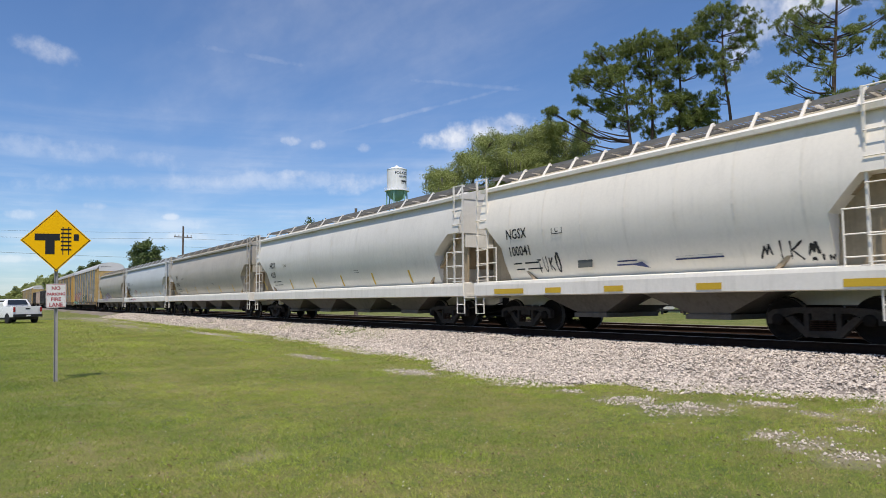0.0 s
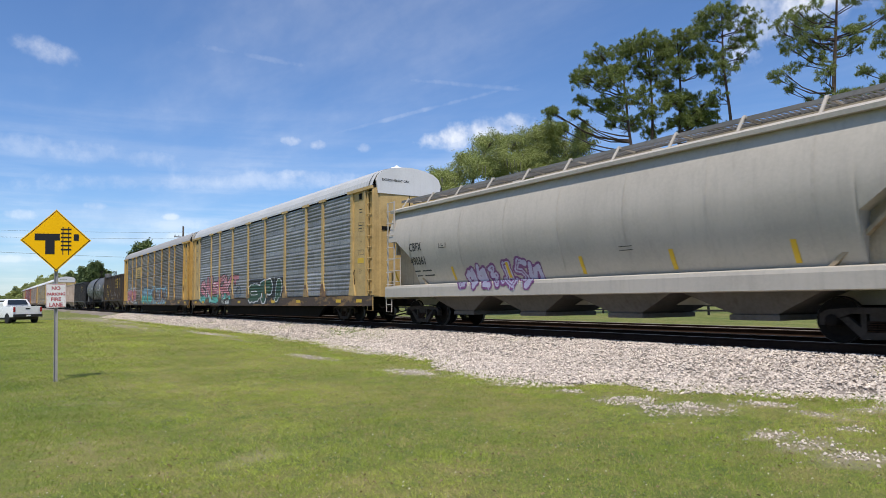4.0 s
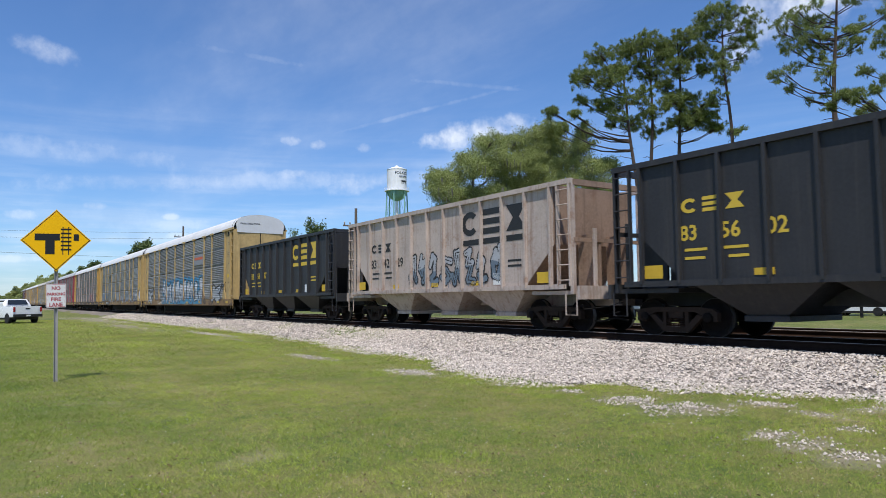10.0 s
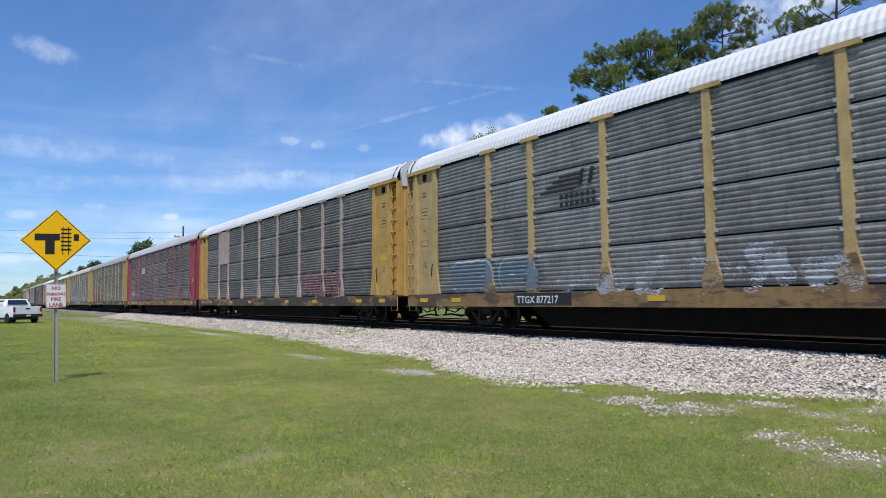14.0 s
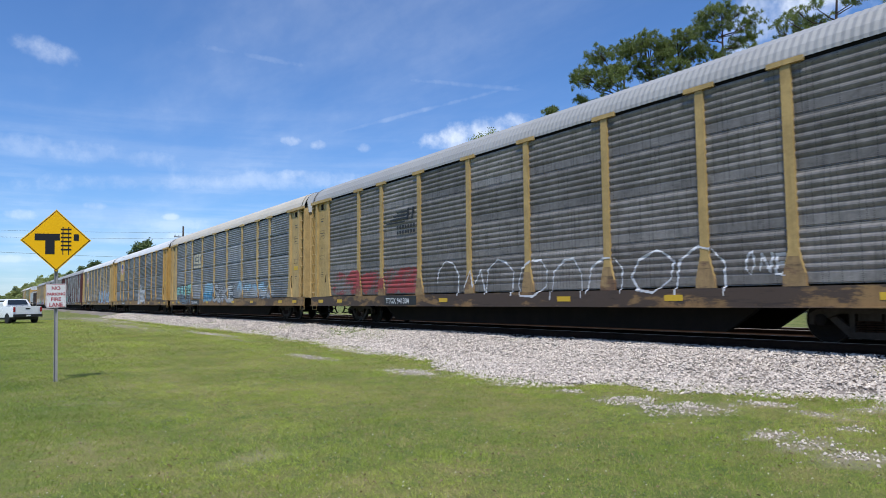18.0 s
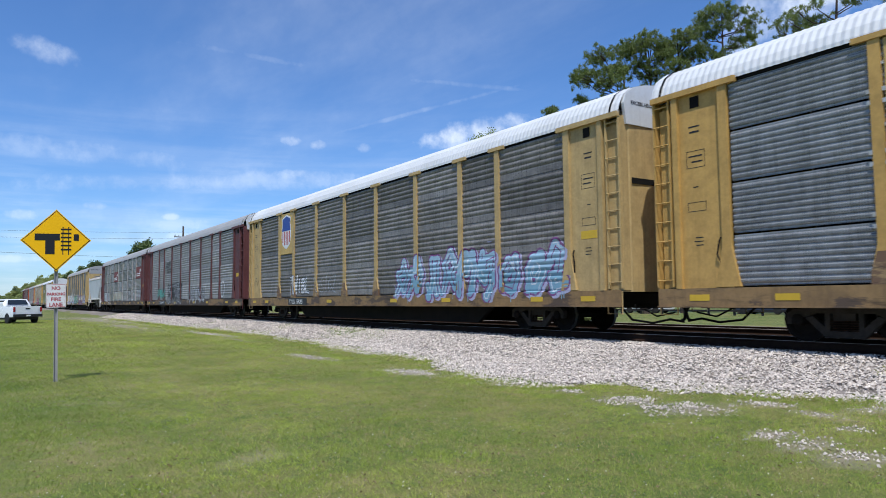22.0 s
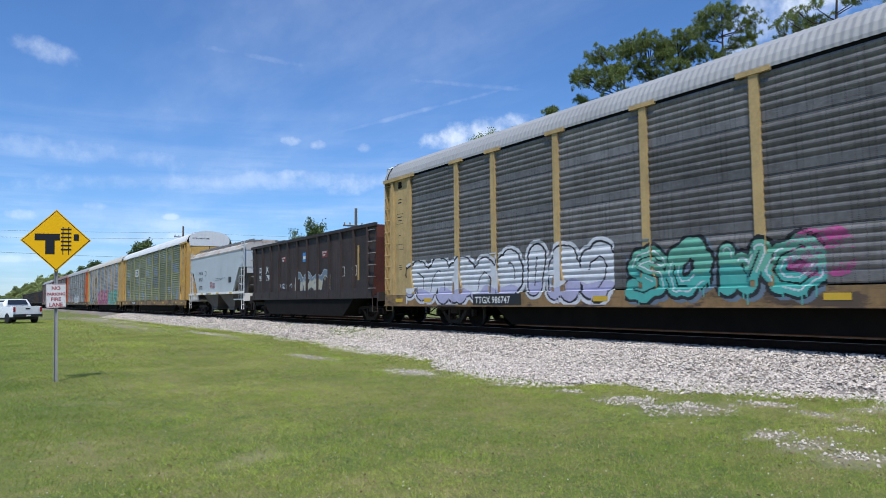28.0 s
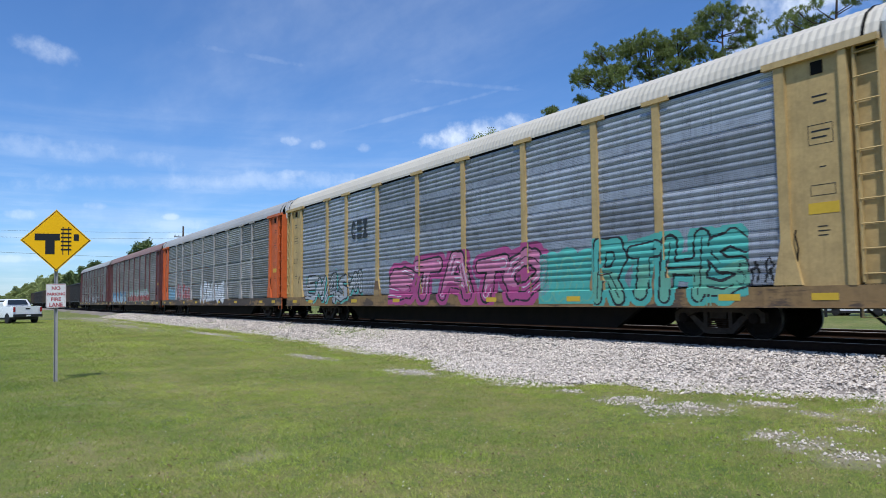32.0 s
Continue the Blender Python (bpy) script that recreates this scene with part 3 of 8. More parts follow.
def tall_pine(x, y, top, lobes, seed, label, girth=0.30, deep=2.0, full=1.0):
    return grove_tree("pine_tree", x, y, top, lobes, seed, label, "pine trees", BARK, NEEDLE, girth, deep, full=full)


def live_oak(x, y, top, lobes, seed, label):
    return grove_tree("oak_tree", x, y, top, lobes, seed, label, "broadleaf trees", GREY_BARK, OAK_LEAF, 0.28, 1.6, True, 0.9)


tall_pine(-42.44, 50.5, (-1.67, 22.9), ((-5.3, 21.3, 1.2), (-5.6, 19.2, 0.5), (-3.7, 23.1, 1.0), (-3.2, 20.8, 1.2), (-3.5, 18.6, 1.0), (-2.0, 22.1, 1.0), (-1.7, 19.2, 0.9), (-2.5, 17.3, 0.7), (-0.7, 17.3, 0.8),
          (0.2, 19.7, 0.8), (-8.3, 17.9, 0.6), (-7.5, 16.5, 0.6), (-6.4, 17.5, 0.4), (-5.1, 17.2, 0.4)), 3, "leaning pine with a broad one-sided crown")
tall_pine(-43.39, 53.0, (0.25, 25.6), ((-2.5, 24.5, 1.1), (-1.1, 25.1, 1.1), (0.1, 25.5, 1.0), (1.2, 23.7, 0.9), (-1.2, 23.0, 1.0), (0.7, 22.4, 1.0), (0.0, 18.7, 0.9), (0.5, 16.9, 0.7), (1.9, 25.1, 0.9)), 11,
          "tall pine with a flat-topped crown")
tall_pine(-40.88, 54.0, (0.25, 25.7), ((-0.3, 25.3, 1.0), (1.0, 25.5, 1.0), (2.4, 26.5, 0.9), (0.7, 23.7, 1.0), (2.1, 23.9, 1.0), (-0.3, 21.9, 1.0), (-0.9, 19.0, 1.1), (0.8, 19.6, 1.2), (2.1, 18.7, 1.2), (1.3, 17.2, 1.2),
          (3.0, 17.9, 1.0), (3.4, 16.7, 0.7), (0.1, 17.3, 1.0), (2.8, 22.4, 0.8), (-1.1, 20.8, 0.7)), 23, "tall pine with dark dense foliage down its trunk")
tall_pine(-35.78, 54.8, (-0.66, 26.7), ((-1.8, 25.9, 0.8), (-0.6, 26.5, 0.8), (0.5, 25.9, 1.0), (1.7, 25.1, 0.9), (2.1, 24.0, 0.7), (-1.0, 24.6, 0.7), (-2.3, 24.6, 0.7), (0.7, 23.5, 0.6), (1.2, 22.5, 0.5), (-0.9, 22.2, 0.8),
          (-0.3, 20.7, 0.7), (-1.3, 21.0, 0.6), (-1.3, 18.7, 0.6), (0.2, 15.3, 0.5)), 31, "slender pine that stands above its neighbours", 0.26, 1.4, 0.7)
tall_pine(-26.53, 53.0, (1.03, 25.5), ((-3.0, 21.8, 0.7), (-1.8, 21.5, 0.8), (-1.1, 22.7, 0.7), (-2.1, 22.7, 0.5), (-2.7, 19.9, 0.9), (-1.6, 20.6, 0.7), (-3.7, 17.7, 0.8), (-0.1, 20.4, 0.8), (1.2, 20.1, 1.0), (2.5, 19.9, 0.6),
          (0.4, 22.2, 0.8), (1.8, 23.2, 0.9), (-0.3, 24.4, 1.1), (3.0, 21.6, 0.9), (4.2, 22.1, 0.8), (-0.8, 19.1, 0.6), (-1.1, 17.4, 0.7), (-2.4, 16.8, 0.3), (-0.5, 16.0, 0.4)), 47, "open-crowned pine with sparse hanging limbs", 0.34, 2.0, 0.5)
tall_pine(-20.83, 52.0, (0.32, 20.3), ((-1.9, 16.6, 0.5), (-1.7, 15.4, 0.5), (-3.7, 14.7, 0.6), (-4.5, 14.1, 0.4), (-3.3, 14.2, 0.4), (-2.1, 13.8, 0.4), (-0.4, 18.8, 1.0), (0.3, 16.8, 1.0), (0.2, 20.6, 1.1)), 53,
          "open-crowned pine with wide low limbs")
live_oak(-49.43, 36.4, (0.0, 13.8), ((-3.2, 11.4, 0.8), (-2.6, 10.1, 0.8), (-1.9, 12.0, 0.7), (-0.4, 13.5, 0.8), (0.6, 12.4, 0.8), (1.5, 14.7, 0.8), (-0.5, 10.4, 1.0), (1.2, 10.1, 0.9), (2.4, 13.3, 0.9), (-1.5, 8.6, 1.1), (1.0, 8.2, 1.2)), 61,
         "spring-green live oak hung with grey moss")
live_oak(-49.25, 41.8, (-0.1, 15.4), ((-0.9, 15.6, 0.9), (0.4, 13.7, 1.0), (-1.0, 11.5, 1.0), (1.5, 16.3, 0.8), (-1.7, 13.0, 0.9), (1.4, 12.1, 1.0), (1.2, 14.6, 0.9), (0.1, 10.6, 1.0), (-0.9, 9.0, 1.2), (1.5, 9.0, 1.2)), 67,
         "spring-green live oak hung with grey moss")
live_oak(-47.27, 46.0, (-0.31, 16.4), ((-1.8, 17.2, 0.7), (-2.2, 13.9, 1.0), (-1.5, 15.6, 0.9), (-0.4, 13.7, 1.0), (-0.9, 11.5, 1.0), (0.7, 15.2, 0.8), (1.9, 13.1, 0.9), (3.4, 13.3, 0.7), (1.3, 16.5, 0.5), (2.3, 11.5, 0.9), (0.5, 9.6, 1.2), (2.6, 9.4, 1.2)), 71,
         "live oak with light green leaves beside the pines")
# trees along the line in the distance: place, height, spread, dark or fresh green
for k, (tx, ty, th, ts, dark) in enumerate(((-147.5, 27.2, 12.8, 2.6, 1), (-141, 59.0, 17.2, 4.0, 1), (-173.8, 20.9, 10.0, 2.2, 1), (-176.6, 23.3, 10.0, 2.4, 1), (-196, 23.0, 9.6, 2.6, 1), (-205, 20.6, 9.4, 2.6, 1), (-210, 23.4, 9.6, 2.8, 1),
                                           (-219, 19.6, 9.4, 3.0, 0), (-230, 18.6, 9.4, 3.2, 0), (-244, 18.0, 9.2, 3.4, 0), (-258, 17.0, 8.8, 3.6, 0), (-272, 16.0, 8.2, 3.6, 0), (-286, 15.0, 7.6, 3.8, 0),
                                           (-300, 13.2, 6.8, 3.8, 0), (-318, 11.6, 5.8, 3.8, 0), (-340, 9.0, 5.2, 4.0, 0), (-360, 3.0, 5.0, 5.0, 0))):
    broadleaf(tx, ty, th, ts, 100 + k, "dark evergreen tree beyond the track" if dark else "fresh light-green spring tree beyond the track", FAR_LEAF if dark else FRESH_LEAF, 22, 6, 60, 0.22, "far_tree", low=0.1)


# ---------------------------------------------------------------- water tower
TOWER_WHITE = mat("tower_white_paint", (0.80, 0.81, 0.82), 0.5, var=0.1, streak=0.08)
TOWER_GREEN = mat("tower_green_paint", (0.22, 0.42, 0.36), 0.5, var=0.15)


def water_tower():
    root = thing("water_tower", -190.6, 109.8, -0.6, "white and green municipal water tower on steel legs", "water tower")
    R, z0, z1 = 3.15, 36.3, 43.3
    bm = bmesh.new()
    lathe(bm, [(R, z0), (R, z1 - 0.3), (R + 0.08, z1 - 0.25), (R + 0.08, z1 - 0.1)], "z", 40)
    tank = part("tank", bm, TOWER_WHITE, root, smooth=True)
    bm = bmesh.new()
    lathe(bm, [(R + 0.1, z1 - 0.1), (R * 0.6, z1 + 0.55), (0.35, z1 + 1.05), (0.3, z1 + 1.4), (0.0, z1 + 1.45)], "z", 40)
    part("tank_roof", bm, TOWER_WHITE, tank, smooth=True)
    bm = bmesh.new()
    lathe(bm, [(R, z0), (R * 0.96, z0 - 0.9), (R * 0.80, z0 - 1.9), (R * 0.5, z0 - 2.7), (0.5, z0 - 3.1), (0.45, z0 - 4.0)], "z", 40)
    part("tank_bowl", bm, TOWER_GREEN, root, "sea-green rounded bottom", True)
    bm = bmesh.new()
    lathe(bm, [(0.55, 0), (0.5, z0 - 3.0)], "z", 16)
    part("riser_pipe", bm, TOWER_WHITE, root)
    bm = bmesh.new()
    lathe(bm, [(R, z0 - 0.05), (R + 0.75, z0 - 0.05), (R + 0.75, z0 + 0.05), (R, z0 + 0.05)], "z", 40)
    for i in range(32):
        a = i * math.tau / 32
        tube(bm, [((R + 0.72) * math.cos(a), (R + 0.72) * math.sin(a), z0), ((R + 0.72) * math.cos(a), (R + 0.72) * math.sin(a), z0 + 1.05)], 0.03, 4)
    for h in (0.55, 1.05):
        tube(bm, [((R + 0.72) * math.cos(i * math.tau / 32), (R + 0.72) * math.sin(i * math.tau / 32), z0 + h) for i in range(33)], 0.03, 4)
    part("balcony", bm, TOWER_WHITE, root)
    for i in range(6):
        a = i * math.tau / 6 + 0.25
        bm = bmesh.new()
        tube(bm, [(4.9 * math.cos(a), 4.9 * math.sin(a), 0), ((R + 0.1) * math.cos(a), (R + 0.1) * math.sin(a), z0)], 0.2, 8)
        leg = part("leg", bm, TOWER_GREEN, root)
        b = a + math.tau / 6
        bm = bmesh.new()
        for h0, h1 in ((1, 12), (12, 24), (24, 35)):
            r0, r1 = 4.9 - 1.65 * h0 / z0, 4.9 - 1.65 * h1 / z0
            tube(bm, [(r0 * math.cos(a), r0 * math.sin(a), h0), (r1 * math.cos(b), r1 * math.sin(b), h1)], 0.035, 4)
            tube(bm, [(r0 * math.cos(b), r0 * math.sin(b), h0), (r1 * math.cos(a), r1 * math.sin(a), h1)], 0.035, 4)
            tube(bm, [(r1 * math.cos(a), r1 * math.sin(a), h1), (r1 * math.cos(b), r1 * math.sin(b), h1)], 0.06, 4)
        part("brace", bm, TOWER_GREEN, leg)
    # lettering bent round the tank, towards the right of the side that faces the line
    facing = math.atan2(-109.8, 190.6)
    for body, size, z, turn in (("FOLKSTON", 1.25, z1 - 1.9, 46), ("GEORGIA", 0.85, z1 - 2.95, 46)):
        me = letters(body, size, LETTER_BLACK, 0.015)
        w = max(v.co.x for v in me.vertices)
        for v in me.vertices:
            a = facing + radians(turn) + (v.co.x - w / 2) / R
            v.co = Vector(((R + 0.03) * math.cos(a), (R + 0.03) * math.sin(a), z + v.co.y))
        link("lettering", me, tank)
    bm = bmesh.new()
    for dx0, dx1, h0, h1 in ((-1.0, 1.0, 0.0, 0.55), (0.85, 1.35, 0.3, 0.75), (-0.95, -0.75, -0.6, 0.1), (-0.5, -0.3, -0.6, 0.1), (0.5, 0.68, -0.6, 0.1), (0.82, 1.0, -0.55, 0.1), (-1.3, -0.95, 0.3, 0.42)):
        pts = []
        for i in range(5):
            a = facing + radians(46) + (dx0 + (dx1 - dx0) * i / 4) / R
            pts.append((math.cos(a) * (R + 0.03), math.sin(a) * (R + 0.03)))
        for p, q in zip(pts, pts[1:]):
            bm.faces.new([bm.verts.new((p[0], p[1], z1 - 4.4 + h0)), bm.verts.new((q[0], q[1], z1 - 4.4 + h0)), bm.verts.new((q[0], q[1], z1 - 4.4 + h1)), bm.verts.new((p[0], p[1], z1 - 4.4 + h1))])
    part("emblem", bm, LETTER_BLACK, tank, "dark animal silhouette emblem")


# ---------------------------------------------------------------- poles, wires, fence
WOOD_POLE = mat("weathered_pole", (0.15, 0.12, 0.10), 0.9, var=0.4, big=1.5)
WIRE = mat("cable_black", (0.05, 0.05, 0.055), 0.7, var=0.1, bump=0.0)
FENCE_BLACK = mat("black_fence_board", (0.03, 0.027, 0.026), 0.8, var=0.4, big=2.0)


def utility_pole(x, y, h, label):
    root = thing("utility_pole", x, y, -0.6, label, "utility pole", "line of utility poles")
    bm = bmesh.new()
    lathe(bm, [(0.17, 0), (0.11, h + 0.6)], "z", 10)
    part("pole", bm, WOOD_POLE, root)
    bm = bmesh.new()
    box(bm, -0.06, 0.06, -1.15, 1.15, h - 0.95, h - 0.82)
    part("crossarm", bm, WOOD_POLE, root)
    for k in (-1.05, -0.55, 0.55, 1.05):
        bm = bmesh.new()
        lathe(bm, [(0.03, h - 0.82), (0.06, h - 0.72), (0.06, h - 0.62), (0.02, h - 0.55)], "z", 8, (0, k, 0))
        part("insulator", bm, RUNG, root)


def cables(name, spans, r=0.03, label="thin black overhead power cables strung between poles"):
    bm = bmesh.new()
    for a, b, sag in spans:
        a, b = Vector(a), Vector(b)
        tube(bm, [a.lerp(b, i / 10) - Vector((0, 0, sag * math.sin(math.pi * i / 10))) for i in range(11)], r, 4)
    tagged(new(name, finish(bm, name, WIRE)), label, "cable")


def fence(x0, x1, y, slope):
    root = thing("board_fence", 0, 0, 0, "black three-rail board fence along the far lawn", "fence")
    n = int((x1 - x0) / 2.4)
    post = shared("fence_post", FENCE_BLACK, lambda bm: box(bm, -0.07, 0.07, -0.07, 0.07, -0.62, 0.85))
    rail = shared("fence_rail", FENCE_BLACK, lambda bm: box(bm, 0.0, 2.4, -0.11, -0.07, -0.075, 0.075))
    for i in range(n + 1):
        x = x0 + i * 2.4
        link("post", post, root, m=pose(x, y + slope * (x - x0), 0))
        if i < n:
            for z in (-0.15, 0.25, 0.65):
                link("board", rail, root, m=pose(x, y + slope * (x - x0), z, 0, 0, math.degrees(math.atan(slope))))
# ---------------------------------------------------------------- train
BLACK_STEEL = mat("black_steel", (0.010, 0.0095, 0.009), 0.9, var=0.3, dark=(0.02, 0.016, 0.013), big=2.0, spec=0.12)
WHEEL_STEEL = mat("wheel_steel", (0.016, 0.0135, 0.012), 0.85, 0.0, var=0.3, big=3.0, spec=0.06)
TRUCK_GREY = mat("sooty_cast_steel", (0.042, 0.036, 0.031), 0.85, var=0.4, dark=(0.018, 0.015, 0.013), big=2.5, spec=0.2, grime=0.3, grime_col=(0.07, 0.05, 0.035))
TREAD = mat("worn_wheel_tread", (0.22, 0.21, 0.20), 0.5, 0.8, var=0.1)
YELLOW = mat("reflector_yellow", (0.62, 0.40, 0.03), 0.5, var=0.15)
RUNG = mat("galvanised_bar", (0.34, 0.31, 0.27), 0.5, 0.4, var=0.2)
CLIP = mat("galvanised_clip", (0.50, 0.49, 0.47), 0.5, 0.3, var=0.3)
LETTER_BLACK = plain("stencil_black", (0.02, 0.02, 0.02))
LETTER_WHITE = plain("stencil_white", (0.72, 0.72, 0.70))
LETTER_YELLOW = plain("stencil_yellow", (0.75, 0.50, 0.04))
COUPLERS = {}


def wheel_mesh(bm):
    lathe(bm, [(0.0, -0.07), (0.10, -0.07), (0.11, -0.02), (0.30, -0.005), (0.36, -0.05), (0.42, -0.05), (0.425, 0.06), (0.45, 0.065), (0.45, 0.085), (0.36, 0.085), (0.30, 0.045), (0.11, 0.05), (0.0, 0.06)], "y", 28)


def tread_mesh(bm):
    loft(bm, [[(math.sin(k * math.tau / 28) * r, h, math.cos(k * math.tau / 28) * r) for k in range(28)] for r, h in ((0.4253, -0.048), (0.4275, -0.046), (0.4275, 0.05), (0.4253, 0.05))])


def side_frame_mesh(bm):
    # cast truss: arched top chord, sloping bottom, two windows
    prism(bm, [(-1.08, 0.34), (-1.08, 0.54), (-0.95, 0.62), (-0.55, 0.66), (0.55, 0.66), (0.95, 0.62), (1.08, 0.54), (1.08, 0.34), (0.98, 0.34), (0.98, 0.46), (0.72, 0.47), (0.52, 0.55), (-0.52, 0.55), (-0.72, 0.47), (-0.98, 0.46), (-0.98, 0.34)], 1, -0.07, 0.07)
    prism(bm, [(-0.72, 0.46), (-0.58, 0.50), (-0.26, 0.22), (0.26, 0.22), (0.58, 0.50), (0.72, 0.46), (0.34, 0.10), (-0.34, 0.10)], 1, -0.06, 0.06)
    for s in (-1, 1):
        box(bm, s * 0.30 - 0.045, s * 0.30 + 0.045, -0.065, 0.065, 0.20, 0.58)


def truck(root, x, colour=None):
    """A two-axle freight truck: side frames, springs, bolster, axles, wheels."""
    c = colour or TRUCK_GREY
    t = link("truck", shared("bolster", c, lambda bm: box(bm, -0.2, 0.2, -1.05, 1.05, 0.42, 0.62)), root, m=pose(x, 0, 0))
    for s in (-1, 1):
        link("side_frame", shared("side_frame", c, side_frame_mesh), t, m=pose(0, s * 1.0, 0))

        def springs(bm):
            for k in (-0.17, 0.0, 0.17):
                for j in range(5):
                    lathe(bm, [(0.085, 0.23 + j * 0.042), (0.085, 0.25 + j * 0.042)], "z", 10, (k, 0, 0))
        tagged(link("spring_nest", shared("spring_nest", RAIL_SIDE, springs), t, m=pose(0, s * 1.0, 0)), kind="stuff")
        for a in (-0.85, 0.85):
            link("bearing_cap", shared("bearing_cap", WHEEL_STEEL, lambda bm: lathe(bm, [(0.0, -0.11), (0.07, -0.11), (0.11, -0.08), (0.115, 0.08), (0.0, 0.08)], "y", 14), True), t, m=pose(a, s * 1.03, 0.43))
            w = link("wheel", shared("wheel", WHEEL_STEEL, wheel_mesh, True), t, m=pose(a, s * 0.755, 0.425, 0, 0, 0 if s < 0 else 180))
            link("tread", shared("tread", TREAD, tread_mesh, True), w)
    for a in (-0.85, 0.85):
        link("axle", shared("axle", WHEEL_STEEL, lambda bm: lathe(bm, [(0.085, -0.95), (0.085, 0.95)], "y", 10), True), t, m=pose(a, 0, 0.425))
    return t


def coupler(root, x, way):
    def build(bm):
        box(bm, -0.3, 0.35, -0.09, 0.09, 0.73, 0.92)
        prism(bm, [(0.28, -0.16), (0.60, -0.17), (0.62, 0.05), (0.50, 0.06), (0.45, 0.15), (0.28, 0.16)], 2, 0.68, 0.97)
    link("coupler", shared("coupler", WHEEL_STEEL, build), root, m=pose(x, 0, 0, 0, 0, 0 if way > 0 else 180))

    def hose(bm):
        tube(bm, [(0, 0.35, 0.75), (0.15, 0.35, 0.55), (0.32, 0.2, 0.36), (0.5, 0.05, 0.33)], 0.035, 6)
    link("brake_hose", shared("brake_hose", BLACK_STEEL, hose, True), root, m=pose(x, 0, 0, 0, 0, 0 if way > 0 else 180))

    def lever(bm):
        # uncoupling lever across the end, and the air line carried under the drawbar
        tube(bm, [(0.12, -1.45, 0.72), (0.12, -1.40, 0.60), (0.15, -0.5, 0.66), (0.30, -0.12, 0.80)], 0.018, 5)
        tube(bm, [(-0.9, -0.75, 0.62), (-0.55, -0.8, 0.34), (0.0, -0.7, 0.27), (0.35, -0.5, 0.36), (0.6, -0.3, 0.30)], 0.03, 6)
        tube(bm, [(-0.7, -0.35, 0.66), (-0.2, -0.3, 0.42), (0.3, -0.25, 0.52)], 0.022, 5)
    link("uncoupling_lever", shared("uncoupling_lever", BLACK_STEEL, lever, True), root, m=pose(x, 0, 0, 0, 0, 0 if way > 0 else 180))


def ladder(bm, x0, x1, y, z0, z1, step, r=0.014, out=0.07, stiles=True):
    """Rungs across x0..x1 standing off the plane y, towards -y for out > 0."""
    n = int(round((z1 - z0) / step))
    for i in range(n + 1):
        z = z0 + (z1 - z0) * i / n
        tube(bm, [(x0, y, z), (x0, y - out, z), (x1, y - out, z), (x1, y, z)], r, 5)
    if stiles:
        for x in (x0, x1):
            box(bm, x - 0.02, x + 0.02, min(y, y - out), max(y, y - out), z0 - 0.15, z1 + 0.15)


LETTERS = {}


def letters(body, size, material, bold=0.0, align="LEFT"):
    """A flat mesh of lettering in the built-in font, drawn in the xy plane."""
    cu = bpy.data.curves.new("lettering", "FONT")
    cu.body, cu.size, cu.offset, cu.align_x, cu.resolution_u = body, size, bold, align, 2
    tmp = bpy.data.objects.new("lettering", cu)
    me = bpy.data.meshes.new_from_object(tmp)
    bpy.data.objects.remove(tmp)
    me.name = "lettering"
    me.materials.clear()
    me.materials.append(material)
    return me


def shared_letters(body, size, material):
    k = (body, size, material.name)
    if k not in LETTERS:
        LETTERS[k] = letters(body, size, material, 0.003)
    return LETTERS[k]


def text(parent, body, x, y, z, size, material, name="lettering", bold=0.004, squeeze=1.0):
    """Stencilled lettering on the side that faces the camera (normal -y); x, z is its lower left."""
    ob = link(name, letters(body, size, material, bold), parent)
    ob.matrix_basis = pose(x, y, z, 90) @ Matrix.Diagonal((squeeze, 1, 1, 1))
    return ob


# autorack measures, from the middle of the car
POSTS = (-8.9, -7.0, -4.3, -1.38, 1.38, 4.3, 7.0, 8.9)
EDGES = (-11.7,) + POSTS + (11.7,)
ROWS = (1.08, 2.135, 3.19, 4.245, 5.30)
SIDE = 1.58


PANEL_PROFILE = [(0.0, 0.0), (0.0, 0.03)]
for _k in range(8):
    _z = 0.045 + 0.117 * _k
    PANEL_PROFILE += [(0.0, _z), (-0.022, _z + 0.030), (-0.026, _z + 0.068), (0.0, _z + 0.10)]
PANEL_PROFILE += [(0.0, 1.017)]


# sheets with five broad ribs and a flat riveted band
BROAD_PROFILE = [(0.0, 0.0), (0.0, 0.02), (-0.010, 0.03), (-0.010, 0.20)]
for _k in range(5):
    _z = 0.23 + 0.157 * _k
    BROAD_PROFILE += [(0.0, _z), (-0.022, _z + 0.045), (-0.030, _z + 0.08), (-0.022, _z + 0.115), (0.0, _z + 0.15)]
BROAD_PROFILE += [(0.0, 1.046)]
BROAD_CARS = set()


def panel_builder(w, profile):
    def build(bm):
        prof = profile + [(0.02, profile[-1][1]), (0.02, 0.0)]
        loft(bm, [[(-w / 2, p[0], p[1]) for p in prof], [(w / 2, p[0], p[1]) for p in prof]], True, True)
    return build


def post_mesh(bm):
    prism(bm, [(-0.098, 1.75), (-0.098, 5.26), (0.098, 5.26), (0.098, 1.75), (0.22, 1.25), (0.22, 1.06), (-0.22, 1.06), (-0.22, 1.25)], 1, -0.075, 0.03)


def cap_mesh(bm):
    box(bm, -0.36, 0.36, -0.10, 0.03, 5.24, 5.34)


